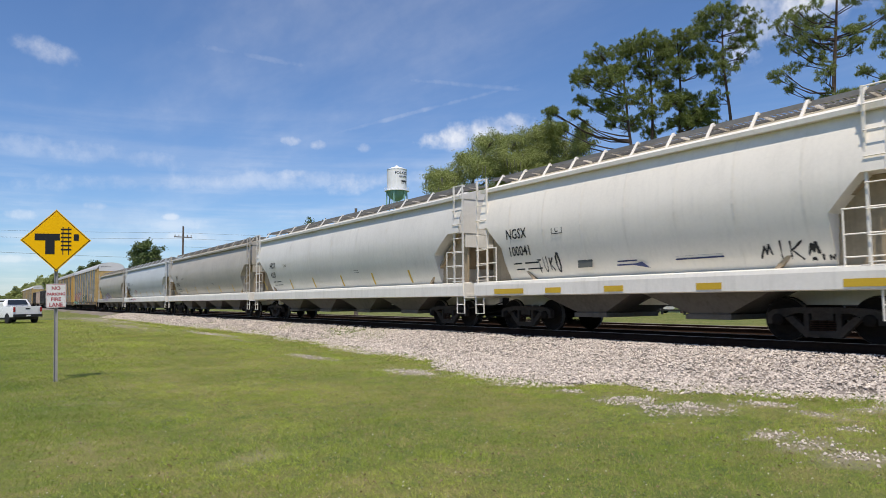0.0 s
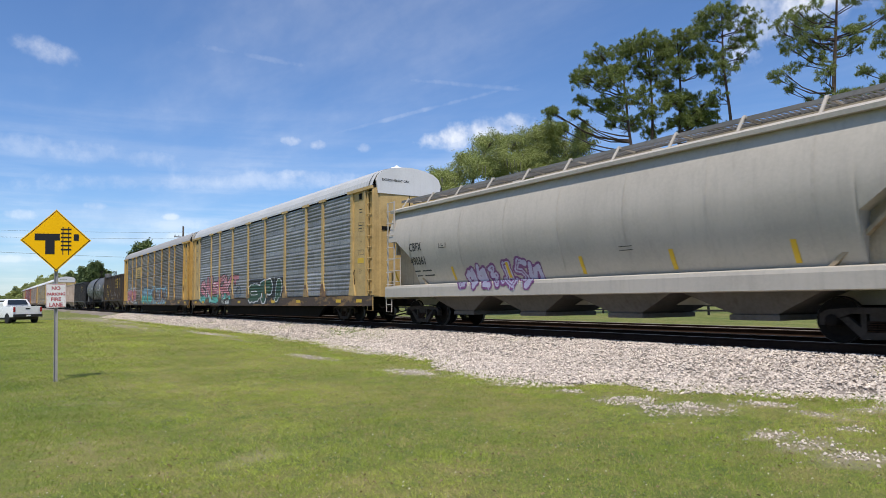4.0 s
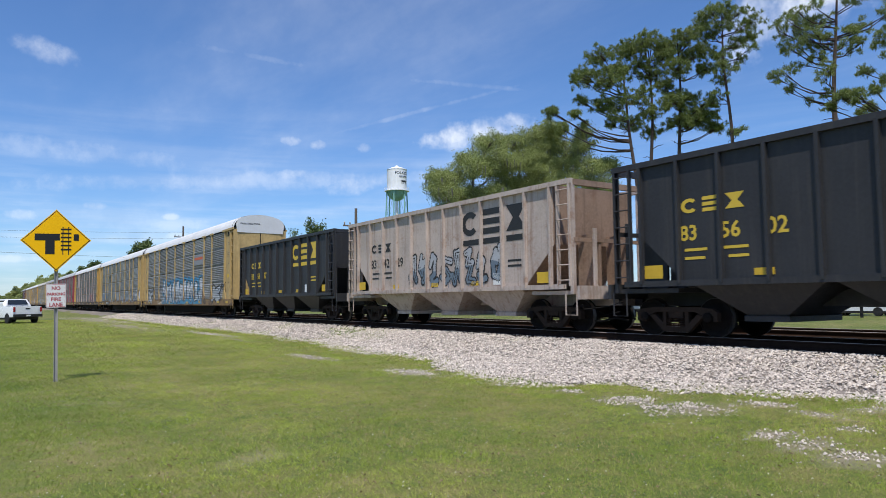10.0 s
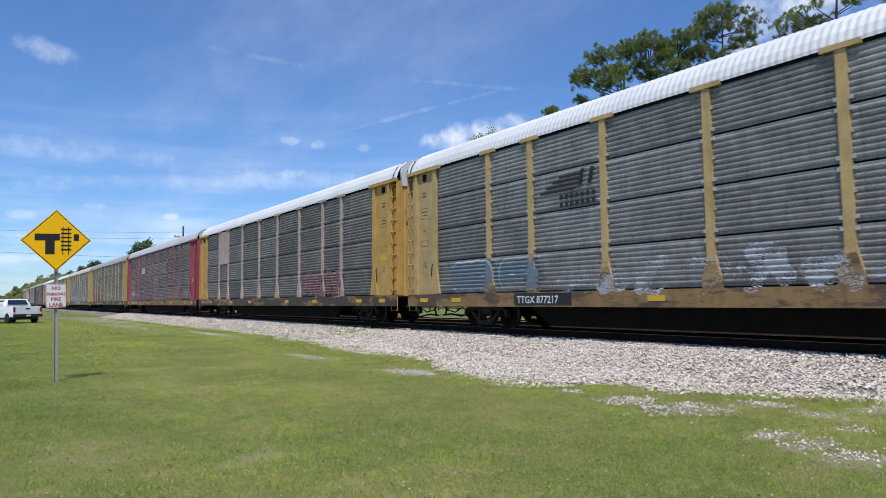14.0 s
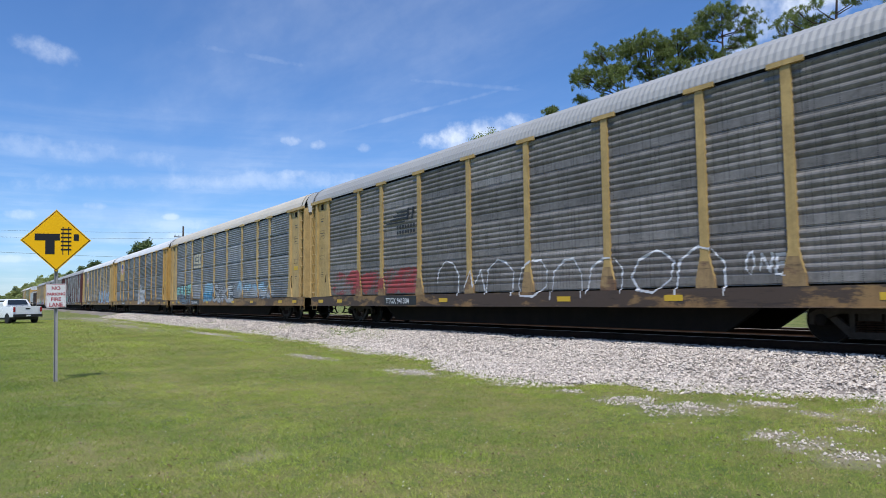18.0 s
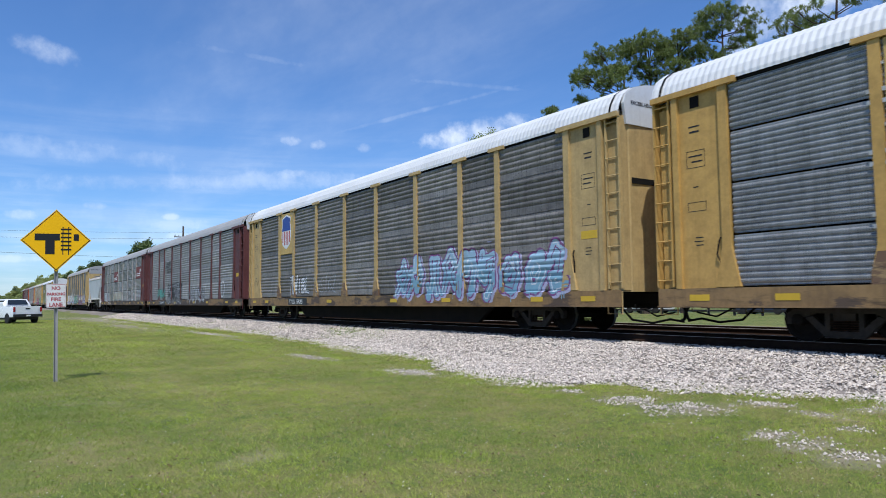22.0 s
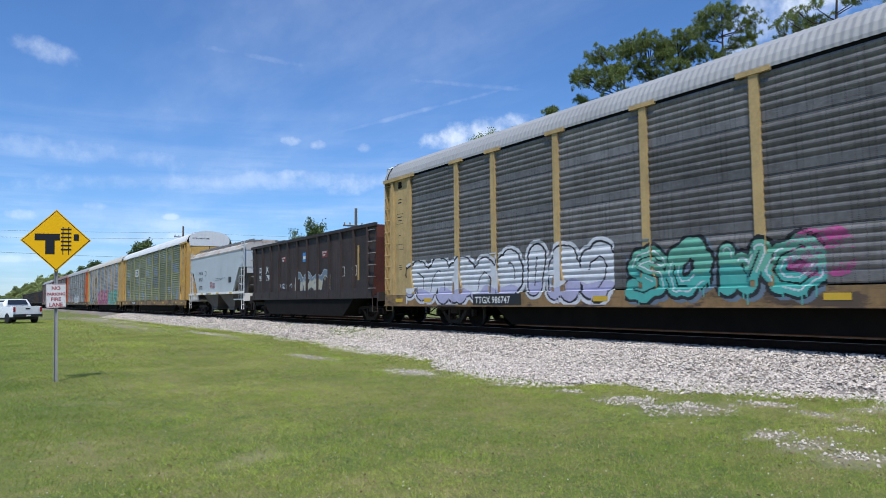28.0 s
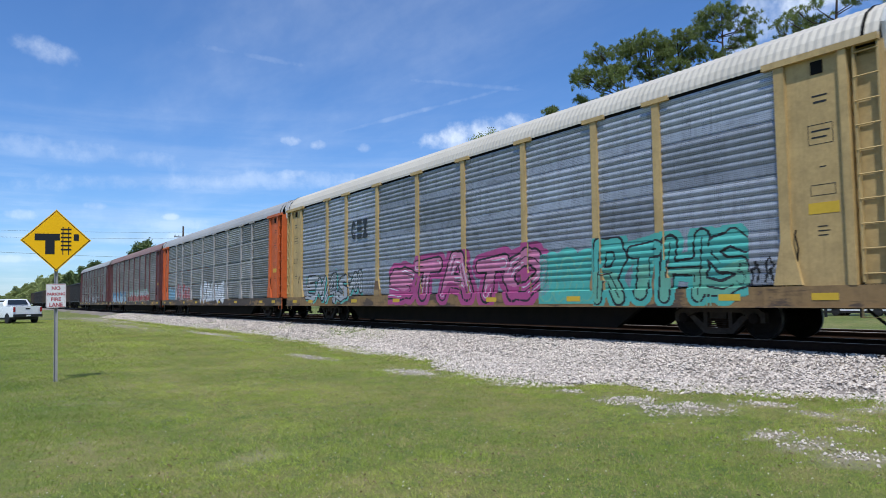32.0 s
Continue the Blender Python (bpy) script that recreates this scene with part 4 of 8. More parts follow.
def clip_mesh(bm):
    """Galvanised panel clips along a post's two edges."""
    for z in ROWS[1:-1]:
        for s in (-1, 1):
            for dz in (-0.13, 0.07):
                box(bm, s * 0.13 - 0.03, s * 0.13 + 0.03, -0.07, -0.02, z + dz, z + dz + 0.075)
    for z in (1.6, 2.66, 3.72, 4.78):
        box(bm, 0.105, 0.14, -0.055, -0.02, z, z + 0.05)


def roof_profile(d):
    p = [(1.635, 5.30), (1.63, 5.38), (1.57, 5.56), (1.42, 5.80), (1.14, 5.99), (0.75, 6.10), (0.35, 6.16), (0.0, 6.18)]
    p = [(a + d * 0.8, b + d * (0.3 if i > 1 else 0)) for i, (a, b) in enumerate(p)]
    return [(-a, b) for a, b in p] + [(a, b) for a, b in reversed(p[:-1])]


def roof_mesh(bm, coarse):
    """Cross-corrugated roof sheet, with broad or fine ribs."""
    step, rise, n = (0.07, 0.034, 390) if coarse else (0.04, 0.017, 682)
    ease = step * 0.26
    loft(bm, [[(-13.62 + step * k + (ease if k % 4 in (0, 2) else -ease), a, b) for a, b in roof_profile(rise * (k % 4 > 1))] for k in range(n)], False)


def end_top_mesh(bm):
    prof = roof_profile(-0.02)
    pts = [(-1.42, 5.05)] + [(max(-1.5, min(1.5, a)), b) for a, b in prof if b > 5.45] + [(1.42, 5.05)]
    prism(bm, pts, 0, -0.04, 0.04)


def end_wall_mesh(bm):
    prism(bm, [(-0.50, -1.50), (-0.12, -1.50), (0.0, -1.30), (0.02, -0.5), (0.02, 0.5), (0.0, 1.30), (-0.12, 1.50), (-0.50, 1.50), (-0.50, 1.44), (-0.14, 1.44), (-0.05, 1.27), (-0.05, -1.27), (-0.14, -1.44), (-0.50, -1.44)], 2, 1.02, 5.06)


def autorack(x, label, panel, post, roof, sill, door, end=None, end_top=None, broad=False):
    root = thing("autorack", x, TRACK_Y, 0, label, "railway car", "cars of the freight train")
    end, end_top = end or door, end_top or roof
    if broad:
        BROAD_CARS.add(root.name)
    for s in (-1, 1):
        turn = 0 if s < 0 else 180
        for i in range(len(EDGES) - 1):
            w = EDGES[i + 1] - EDGES[i] - 0.02
            xc = (EDGES[i] + EDGES[i + 1]) / 2
            me = shared(("broad_panel_%d" if broad else "side_panel_%d") % round(w * 100), panel, panel_builder(w, BROAD_PROFILE if broad else PANEL_PROFILE))
            for z in ROWS[:-1]:
                link("side_panel", me, root, m=pose(xc if s < 0 else -xc, s * SIDE, z + 0.015, 0, 0, turn))
        for px in POSTS:
            p = link("post", shared("post", post, post_mesh), root, m=pose(px, s * SIDE, 0, 0, 0, turn))
            link("post_cap", shared("post_cap", post, cap_mesh), p)
            if s < 0:
                if post in (Y_POST, O_POST, G_POST):
                    link("post_foot", shared("post_foot", FOOT, lambda bm: prism(bm, [(-0.108, 1.62), (0.108, 1.62), (0.224, 1.25), (0.224, 1.05), (-0.224, 1.05), (-0.224, 1.25)], 1, -0.080, 0.0)), p, "rusty flared foot of the post")
                if not broad:
                    link("panel_clips", shared("panel_clips", CLIP, clip_mesh), p)
        link("side_sill", shared("side_sill", sill, lambda bm: (box(bm, -13.55, 13.55, -0.06, 0.02, 0.68, 1.06), box(bm, -13.55, 13.55, -0.11, 0.02, 0.66, 0.69))), root, m=pose(0, s * (SIDE + 0.02), 0, 0, 0, turn))
        link("top_rail", shared("top_rail", BLACK_STEEL, lambda bm: box(bm, -13.6, 13.6, -0.03, 0.05, 5.24, 5.36)), root, m=pose(0, s * 1.57, 0, 0, 0, turn))
        for e in (-1, 1):
            # frames of the end bays are drawn for +x and mirrored for the other end
            turn_m = pose(0, s * SIDE, 0, 0, 0, turn) @ (Matrix.Diagonal((-1, 1, 1, 1)) if e * s > 0 else Matrix.Identity(4))
            d = link("end_bay", shared("end_plate", door, lambda bm: box(bm, 11.74, 13.02, -0.015, 0.02, 1.06, 5.26)), root, m=turn_m)
            link("inner_post", shared("inner_post", door, lambda bm: prism(bm, [(11.72, 1.9), (11.72, 5.26), (11.92, 5.26), (11.92, 1.9), (12.1, 1.08), (11.55, 1.08)], 1, -0.085, 0.0)), d)
            link("outer_post", shared("outer_post", door, lambda bm: box(bm, 12.92, 13.06, -0.09, 0.0, 1.06, 5.26)), d)
            link("corner_plate", shared("corner_plate", door, lambda bm: (box(bm, 13.06, 13.60, 0.24, 0.27, 1.06, 5.26), box(bm, 13.02, 13.06, 0.0, 0.27, 1.06, 5.26), box(bm, 13.56, 13.60, 0.0, 0.24, 1.06, 5.26))), d)
            link("header", shared("header", door, lambda bm: box(bm, 11.5, 13.6, -0.12, 0.0, 5.22, 5.34)), d)

            def lad(bm):
                ladder(bm, 13.17, 13.57, 0.0, 1.25, 5.1, 0.44, 0.014, 0.06)
                tube(bm, [(13.1, -0.02, 1.05), (13.1, -0.02, 0.5), (13.55, -0.02, 0.5), (13.55, -0.02, 1.05)], 0.018, 5)
            link("ladder", shared("rack_ladder", door, lad), d)
            link("vent_slot", shared("vent_slot", BLACK_STEEL, lambda bm: box(bm, 12.4, 12.62, -0.03, 0.0, 4.92, 5.16)), d)
            link("handle", shared("bay_handle", BLACK_STEEL, lambda bm: tube(bm, [(11.99, -0.02, 1.5), (12.05, -0.07, 1.75), (12.0, -0.07, 2.0), (11.99, -0.02, 2.1)], 0.016, 5)), d)
            if s < 0:
                def bars(bm):
                    rows = ((12.3, 12.75, 3.625, 3.635), (12.3, 12.75, 3.985, 3.995), (12.3, 12.31, 3.635, 3.985), (12.74, 12.75, 3.635, 3.985), (12.36, 12.7, 3.86, 3.89), (12.36, 12.64, 3.74, 3.77),
                            (12.4, 12.68, 4.5, 4.53), (12.42, 12.66, 4.38, 4.42), (12.48, 12.6, 3.2, 3.22), (12.4, 12.58, 2.12, 2.14), (12.4, 12.62, 2.04, 2.06), (12.4, 12.58, 1.96, 1.98), (12.3, 12.75, 2.69, 2.70), (12.3, 12.75, 2.88, 2.89), (12.3, 12.31, 2.7, 2.88), (12.74, 12.75, 2.7, 2.88))
                    for a, b, c, g in rows:
                        box(bm, a, b, -0.018, -0.014, c, g)
                tagged(link("stencil", shared("bay_stencil", LETTER_BLACK, bars), d, "small black stencilled data blocks"), kind="stuff")
                if e > 0:
                    link("notice", shared("bay_notice", YELLOW, lambda bm: box(bm, 12.25, 12.8, -0.02, -0.014, 2.36, 2.56)), d, "yellow notice plate")
    coarse = roof is R_SILVER
    link("roof", shared("rack_roof_coarse" if coarse else "rack_roof", roof, lambda bm: roof_mesh(bm, coarse)), root)
    for e in (-1, 1):
        turn = 0 if e > 0 else 180
        w = link("end_wall", shared("end_wall", end, end_wall_mesh), root, m=pose(e * 13.62, 0, 0, 0, 0, turn))
        link("end_top", shared("end_top", end_top, end_top_mesh), w)
        link("end_slot", shared("end_slot", BLACK_STEEL, lambda bm: box(bm, 0.01, 0.03, -1.25, -0.45, 3.62, 3.76)), w)
        link("door_seam", shared("door_seam", BLACK_STEEL, lambda bm: box(bm, 0.012, 0.024, -0.02, 0.02, 1.05, 6.1)), w)

        def arc(bm):
            ring = roof_profile(0.04)
            loft(bm, [[(-0.30, a, b) for a, b in ring], [(-0.24, a, b) for a, b in ring]], False)
        link("roof_seam", shared("roof_seam", BLACK_STEEL, arc), w)
        t = link("lettering", shared_letters("EXCESS HEIGHT CAR", 0.13, LETTER_BLACK), w)
        t.matrix_basis = pose(0.046, -1.25, 5.55, 90, 0, 90)
        coupler(root, e * 13.68, e)
        truck(root, e * 9.9)
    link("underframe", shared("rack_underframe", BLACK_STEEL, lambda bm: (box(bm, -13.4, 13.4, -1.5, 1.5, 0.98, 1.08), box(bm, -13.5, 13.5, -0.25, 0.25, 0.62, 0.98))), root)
    # added black sheets between the trucks stand in for the shade underneath
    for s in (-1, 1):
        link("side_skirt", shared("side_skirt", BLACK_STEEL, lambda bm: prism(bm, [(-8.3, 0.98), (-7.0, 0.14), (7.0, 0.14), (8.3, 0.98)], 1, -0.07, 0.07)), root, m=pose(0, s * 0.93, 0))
    for k, rx in enumerate((-12.5, -10.6, -6.2, -2.8, 2.8, 6.2, 10.6, 12.5)):
        link("reflector", shared("reflector", YELLOW, lambda bm: box(bm, -0.24, 0.24, -0.006, 0.0, 0.80, 0.93)), root, m=pose(rx, -SIDE - 0.081, 0))
    return root


# ---------------------------------------------------------------- spray paint
# swashes, hooks and bolts: forms without meaning
GLYPHS = (
    (((0.0, 0.55), (0.25, 0.95), (0.6, 0.8), (0.55, 0.35), (0.2, 0.25), (0.35, 0.02), (0.95, 0.12)),),
    (((0.05, 0.1), (0.3, 0.45), (0.1, 0.75), (0.5, 1.0), (0.9, 0.7), (0.65, 0.5), (0.9, 0.2)),),
    (((0.5, 0.55), (0.62, 0.7), (0.45, 0.85), (0.2, 0.6), (0.35, 0.15), (0.75, 0.1), (0.95, 0.5), (0.8, 0.95)),),
    (((0.0, 0.9), (0.45, 1.0), (0.25, 0.55), (0.75, 0.6), (0.4, 0.05), (1.0, 0.0)),),
    (((0.1, 0.0), (0.05, 0.6), (0.35, 0.9), (0.5, 0.45), (0.7, 0.95), (0.95, 0.55), (0.85, 0.0)),),
    (((0.0, 0.2), (0.5, 0.0), (0.95, 0.3), (0.6, 0.55), (0.15, 0.6), (0.4, 1.0), (1.0, 0.9)),),
    (((0.15, 1.0), (0.0, 0.5), (0.4, 0.3), (0.45, 0.75), (0.85, 0.85), (0.9, 0.3), (0.55, 0.0)),),
    (((0.05, 0.3), (0.35, 0.0), (0.5, 0.5), (0.3, 0.95), (0.75, 1.0), (0.8, 0.4), (1.0, 0.15)),),
    (((0.0, 0.0), (0.3, 0.35), (0.05, 0.65), (0.5, 0.7), (0.55, 1.0), (0.95, 0.6), (0.7, 0.15)),),
)


# brush strokes of letters, each on a unit square
STROKES = {
    "A": (((0.0, 0.0), (0.36, 1.0), (0.62, 1.0), (1.0, 0.0)), ((0.18, 0.34), (0.82, 0.34))),
    "B": (((0.0, 0.0), (0.0, 1.0), (0.7, 1.0), (0.9, 0.8), (0.7, 0.55), (0.05, 0.52)), ((0.7, 0.55), (1.0, 0.28), (0.75, 0.0), (0.0, 0.0))),
    "C": (((0.95, 0.82), (0.6, 1.0), (0.2, 0.9), (0.0, 0.5), (0.2, 0.1), (0.6, 0.0), (0.98, 0.18)),),
    "D": (((0.0, 0.0), (0.0, 1.0), (0.6, 1.0), (1.0, 0.65), (1.0, 0.35), (0.6, 0.0), (0.0, 0.0)),),
    "E": (((1.0, 1.0), (0.05, 0.95), (0.0, 0.05), (1.0, 0.0)), ((0.0, 0.5), (0.75, 0.54))),
    "F": (((1.0, 1.0), (0.05, 0.95), (0.1, 0.0)), ((0.05, 0.5), (0.75, 0.55))),
    "G": (((0.95, 0.85), (0.5, 1.0), (0.05, 0.7), (0.05, 0.3), (0.5, 0.0), (0.95, 0.2), (0.95, 0.48), (0.55, 0.48)),),
    "H": (((0.0, 0.0), (0.05, 1.0)), ((1.0, 0.0), (0.95, 1.0)), ((0.0, 0.5), (1.0, 0.55))),
    "I": (((0.5, 0.0), (0.5, 1.0)),),
    "J": (((0.8, 1.0), (0.85, 0.25), (0.45, 0.0), (0.05, 0.25)),),
    "K": (((0.05, 0.0), (0.0, 1.0)), ((0.95, 1.0), (0.1, 0.5), (1.0, 0.0))),
    "L": (((0.1, 1.0), (0.0, 0.05), (0.95, 0.0)),),
    "M": (((0.0, 0.0), (0.12, 1.0), (0.5, 0.3), (0.88, 1.0), (1.0, 0.0)),),
    "N": (((0.0, 0.0), (0.08, 1.0), (0.9, 0.0), (1.0, 1.0)),),
    "O": (((0.5, 1.0), (0.1, 0.8), (0.0, 0.4), (0.2, 0.05), (0.6, 0.0), (0.95, 0.3), (0.95, 0.7), (0.7, 0.97), (0.5, 1.0)),),
    "P": (((0.0, 0.0), (0.0, 1.0), (0.7, 1.0), (0.98, 0.75), (0.7, 0.45), (0.0, 0.42)),),
    "R": (((0.0, 0.0), (0.0, 1.0), (0.7, 1.0), (0.95, 0.76), (0.7, 0.5), (0.05, 0.46)), ((0.45, 0.46), (1.0, 0.0))),
    "S": (((0.95, 0.85), (0.6, 1.0), (0.15, 0.92), (0.05, 0.68), (0.4, 0.53), (0.85, 0.4), (0.97, 0.16), (0.5, 0.0), (0.03, 0.12)),),
    "T": (((0.0, 0.97), (1.0, 1.0)), ((0.5, 1.0), (0.45, 0.0))),
    "U": (((0.0, 1.0), (0.05, 0.25), (0.4, 0.0), (0.8, 0.1), (0.95, 0.4), (1.0, 1.0)),),
    "W": (((0.0, 1.0), (0.2, 0.0), (0.5, 0.6), (0.8, 0.0), (1.0, 1.0)),),
    "X": (((0.0, 0.0), (1.0, 1.0)), ((0.0, 1.0), (1.0, 0.0))),
    "Z": (((0.0, 1.0), (0.95, 0.97), (0.05, 0.03), (1.0, 0.0)),),
    "5": (((0.95, 1.0), (0.15, 1.0), (0.1, 0.58), (0.6, 0.62), (0.95, 0.35), (0.6, 0.0), (0.05, 0.1)),),
    "2": (((0.05, 0.8), (0.4, 1.0), (0.85, 0.85), (0.8, 0.55), (0.05, 0.03), (1.0, 0.0)),),
    "n": (((0.0, 0.0), (0.05, 0.7), (0.35, 1.0), (0.65, 0.95), (0.95, 0.6), (1.0, 0.0)),),   # a bare arch
    "~": (((0.0, 0.2), (0.3, 0.9), (0.5, 0.4), (0.75, 0.95), (1.0, 0.3)),),                    # a scrawl
}


def rack_drape(x, z, profile=PANEL_PROFILE):
    """y of an autorack's near side at a place, a little proud of it."""
    if z < 1.07:
        return -SIDE - 0.084
    for px in POSTS:
        if abs(x - px) < (0.13 if z > 1.7 else 0.235):
            return -SIDE - 0.084
    if abs(x) > 11.71:
        return -SIDE - 0.019 if abs(x) > 11.93 else -SIDE - 0.089
    k = min(3, int((z - ROWS[0]) / 1.055))
    dz = z - ROWS[k] - 0.015
    for (a, za), (b, zb) in zip(profile, profile[1:]):
        if za <= dz <= zb:
            return -SIDE + a + (b - a) * (dz - za) / max(1e-6, zb - za) - 0.005
    return -SIDE - 0.005


def paint(car, x0, x1, z0, z1, n, colours, seed, thick=0.30, label="", drape=rack_drape, slant=0.15, bold=0.06, halo=0.0, split=0.5, dz=0.02, dx=0.03, cuts=POSTS, fade=0.0, word="", fat=0.0):
    """Spray-painted piece: n letter-like forms, draped over the side.
    colours: a dict of fill, low (fill of the lower part), line, back, gleam materials; any may be missing."""
    rng = random.Random(seed)
    if drape is rack_drape and car.name in BROAD_CARS:
        drape = lambda x, z: rack_drape(x, z, BROAD_PROFILE)
    H, W = z1 - z0, x1 - x0
    if word:
        n = len(word)
    elif thick > 0.3 and not fade:
        n, thick, bold = int(n * 1.35 + 0.5), thick * 0.85, bold * 0.8
    gx, gz = np.arange(x0, x1 + dx / 2, dx), np.arange(z0, z1 + dz / 2, dz)
    X, Z = np.meshgrid(gx, gz)
    D1 = np.full(X.shape, 9.0)
    cell = W / n
    w = fat or max(0.024, thick * min(cell, H) * 0.42)
    marg = w + bold
    for i in range(n):
        g = STROKES[word[i]] if word else rng.choice(GLYPHS)
        cx, cw = x0 + cell * (i + 0.5) + rng.uniform(-0.05, 0.05) * cell, cell * rng.uniform(0.85, 1.1) - 1.2 * marg
        lo, hi = z0 + marg + rng.uniform(0, 0.10) * H, z1 - marg - rng.uniform(0, 0.22) * H
        for line in g:
            wild = 0.03 if word else 0.06
            pts = [(cx + (px - 0.5 + rng.uniform(-wild, wild)) * cw + slant * (pz - 0.5) * cw, lo + (pz + rng.uniform(-0.05, 0.05)) * (hi - lo)) for px, pz in line]
            for (ax, az), (bx, bz) in zip(pts, pts[1:]):
                vx, vz = bx - ax, bz - az
                t = np.clip(((X - ax) * vx + (Z - az) * vz) / (vx * vx + vz * vz + 1e-9), 0, 1)
                D1 = np.minimum(D1, np.hypot(X - ax - t * vx, Z - az - t * vz) * (1 - 0.25 * (t - 0.5)))
    wob = np.sin(X * 5.1 + seed) * 0.02 + np.sin(Z * 9.0 + X * 3.0) * 0.015
    kind = np.zeros(X.shape, int)
    sh = (int(0.07 / dz), int(0.09 / dx))
    back = np.roll(np.roll(D1, -sh[0], 0), sh[1], 1)
    if "back" in colours:
        kind[(back < w + bold) | (D1 < w + bold + halo)] = 4
    if "line" in colours:
        kind[D1 < w + bold] = 3
    if "fill" in colours:
        kind[D1 < w + wob * 0.3] = 1
    if "low" in colours:
        kind[(D1 < w + wob * 0.3) & (Z < z0 + H * split + wob * 4)] = 2
    if "gleam" in colours:
        inner = (D1 > w * 0.45) & (D1 < w * 0.45 + 0.03) & (np.sin(X * 2.3 + Z * 4 + seed) > 0.1)
        kind[inner & (kind > 0) & (kind < 3)] = 5
    if "line" in colours and w > 0.06:
        # inner strokes and runs of paint
        kind[(D1 < 0.018) & (np.sin(X * 2.1 + Z * 1.3 + seed * 2) > 0.0) & (kind > 0) & (kind < 3)] = 3
        for c in range(4, len(gx) - 4, 3):
            if rng.random() < 0.22:
                rows = np.nonzero((kind[:, c] == 1) | (kind[:, c] == 2))[0]
                if len(rows):
                    lo = max(1, int(rows[0]) - rng.randint(4, 13))
                    kind[lo:int(rows[0]) + 1, c] = 2 if "low" in colours else 1
    if fade:
        drift = np.sin(X * 1.7 + seed) + np.sin(Z * 5.3 + X * 0.9) + 0.8 * np.sin(X * 6.1 - Z * 8.0) + np.random.default_rng(seed).normal(0, 0.9, X.shape)
        kind[drift < -2.2 + 4.2 * fade] = 0
    kind[0, :] = kind[-1, :] = 0
    names = {1: "fill", 2: "low", 3: "line", 4: "back", 5: "gleam"}
    flag = np.zeros(len(gx), int)
    for c in cuts:
        flag[np.abs(gx - c) < 0.13] = 1
    out = {k: ([], []) for k in names}
    for r in range(len(gz)):
        za, zb = float(gz[r]), float(gz[r]) + dz
        row, c = kind[r], 0
        while c < len(gx):
            k, f, e = row[c], flag[c], c
            while e < len(gx) and row[e] == k and flag[e] == f and e - c < 40:
                e += 1
            if k:
                xa, xb = float(gx[c]) - dx / 2, float(gx[e - 1]) + dx / 2
                xm = (xa + xb) / 2
                V, F = out[k]
                q = len(V)
                ya, yb = drape(xm, za + 0.001), drape(xm, zb - 0.001)
                V += [(xa, ya, za), (xb, ya, za), (xb, yb, zb), (xa, yb, zb)]
                F.append((q, q + 1, q + 2, q + 3))
            c = e
    for k, (V, F) in out.items():
        if F:
            me = bpy.data.meshes.new("graffiti")
            me.from_pydata(V, [], F)
            me.materials.append(colours[names[k]])
            tagged(link("graffiti", me, car), label, kind="stuff")


def spray(name, c, v=0.2):
    return mat("spray_" + name, c, 0.55, var=v, big=1.6, fine=9.0, grime=0.18, grime_col=(0.12, 0.11, 0.1), bump=0.04)


SP = {n: spray(n, c) for n, c in (("pink", (0.50, 0.18, 0.21)), ("teal", (0.10, 0.42, 0.36)), ("black", (0.015, 0.015, 0.018)), ("white", (0.66, 0.66, 0.68)), ("green", (0.025, 0.075, 0.045)),
                                  ("sky", (0.22, 0.39, 0.50)), ("rose", (0.56, 0.19, 0.32)), ("aqua", (0.28, 0.55, 0.50)), ("blue", (0.05, 0.24, 0.42)), ("lilac", (0.46, 0.44, 0.60)), ("purple", (0.20, 0.07, 0.20)), ("magenta", (0.42, 0.07, 0.22)), ("silver", (0.42, 0.43, 0.45)), ("brown", (0.16, 0.10, 0.09)),
                                  ("red", (0.36, 0.06, 0.06)), ("cream", (0.46, 0.42, 0.31)), ("orange", (0.62, 0.12, 0.04)), ("mint", (0.16, 0.42, 0.30)), ("paleblue", (0.34, 0.50, 0.62)), ("slate", (0.15, 0.20, 0.25)))}


# ---------------------------------------------------------------- other cars
def ends(root, L, frame_mat, truck_x, colour=None):
    for e in (-1, 1):
        coupler(root, e * (L - 0.62), e)
        truck(root, e * truck_x, colour)


def hopper_bay(bm, x, w, z1, z0=0.36, half=1.25):
    """A discharge hopper: an upturned pyramid with a gate below."""
    rings = []
    for z, k, h in ((z1, 1.0, half), (z0 + 0.16, 0.30, 0.95), (z0 + 0.14, 0.33, 0.99), (z0 + 0.03, 0.33, 0.99)):
        rings.append([(x - w * k / 2, -h, z), (x + w * k / 2, -h, z), (x + w * k / 2, h, z), (x - w * k / 2, h, z)])
    loft(bm, rings, True, True)


def side_cut(x, L, zs, cut_x, cut_z, steep=0.0):
    """Height of a hopper's lower edge at x: level, then rising towards the ends."""
    if cut_x < 0:
        # corner opening: upright inner edge, then sloping to a level head
        inset = L - abs(x)
        k = 1.0 if L < 7 else 1.5
        pts = ((0.0, 3.0), (0.39 * k, 3.0), (1.0 * k, 2.36), (1.04 * k, zs + 0.05), (1.10 * k, zs))
        for (a, za), (b, zb) in zip(pts, pts[1:]):
            if a <= inset <= b:
                return za + (zb - za) * (inset - a) / (b - a)
        return zs
    d = abs(x) - (L - cut_x)
    if d <= 0:
        return zs
    k = min(1.0, d / (cut_x * 0.62))
    return zs + (cut_z - zs) * max(k, min(1.0, d / 0.15) * steep)


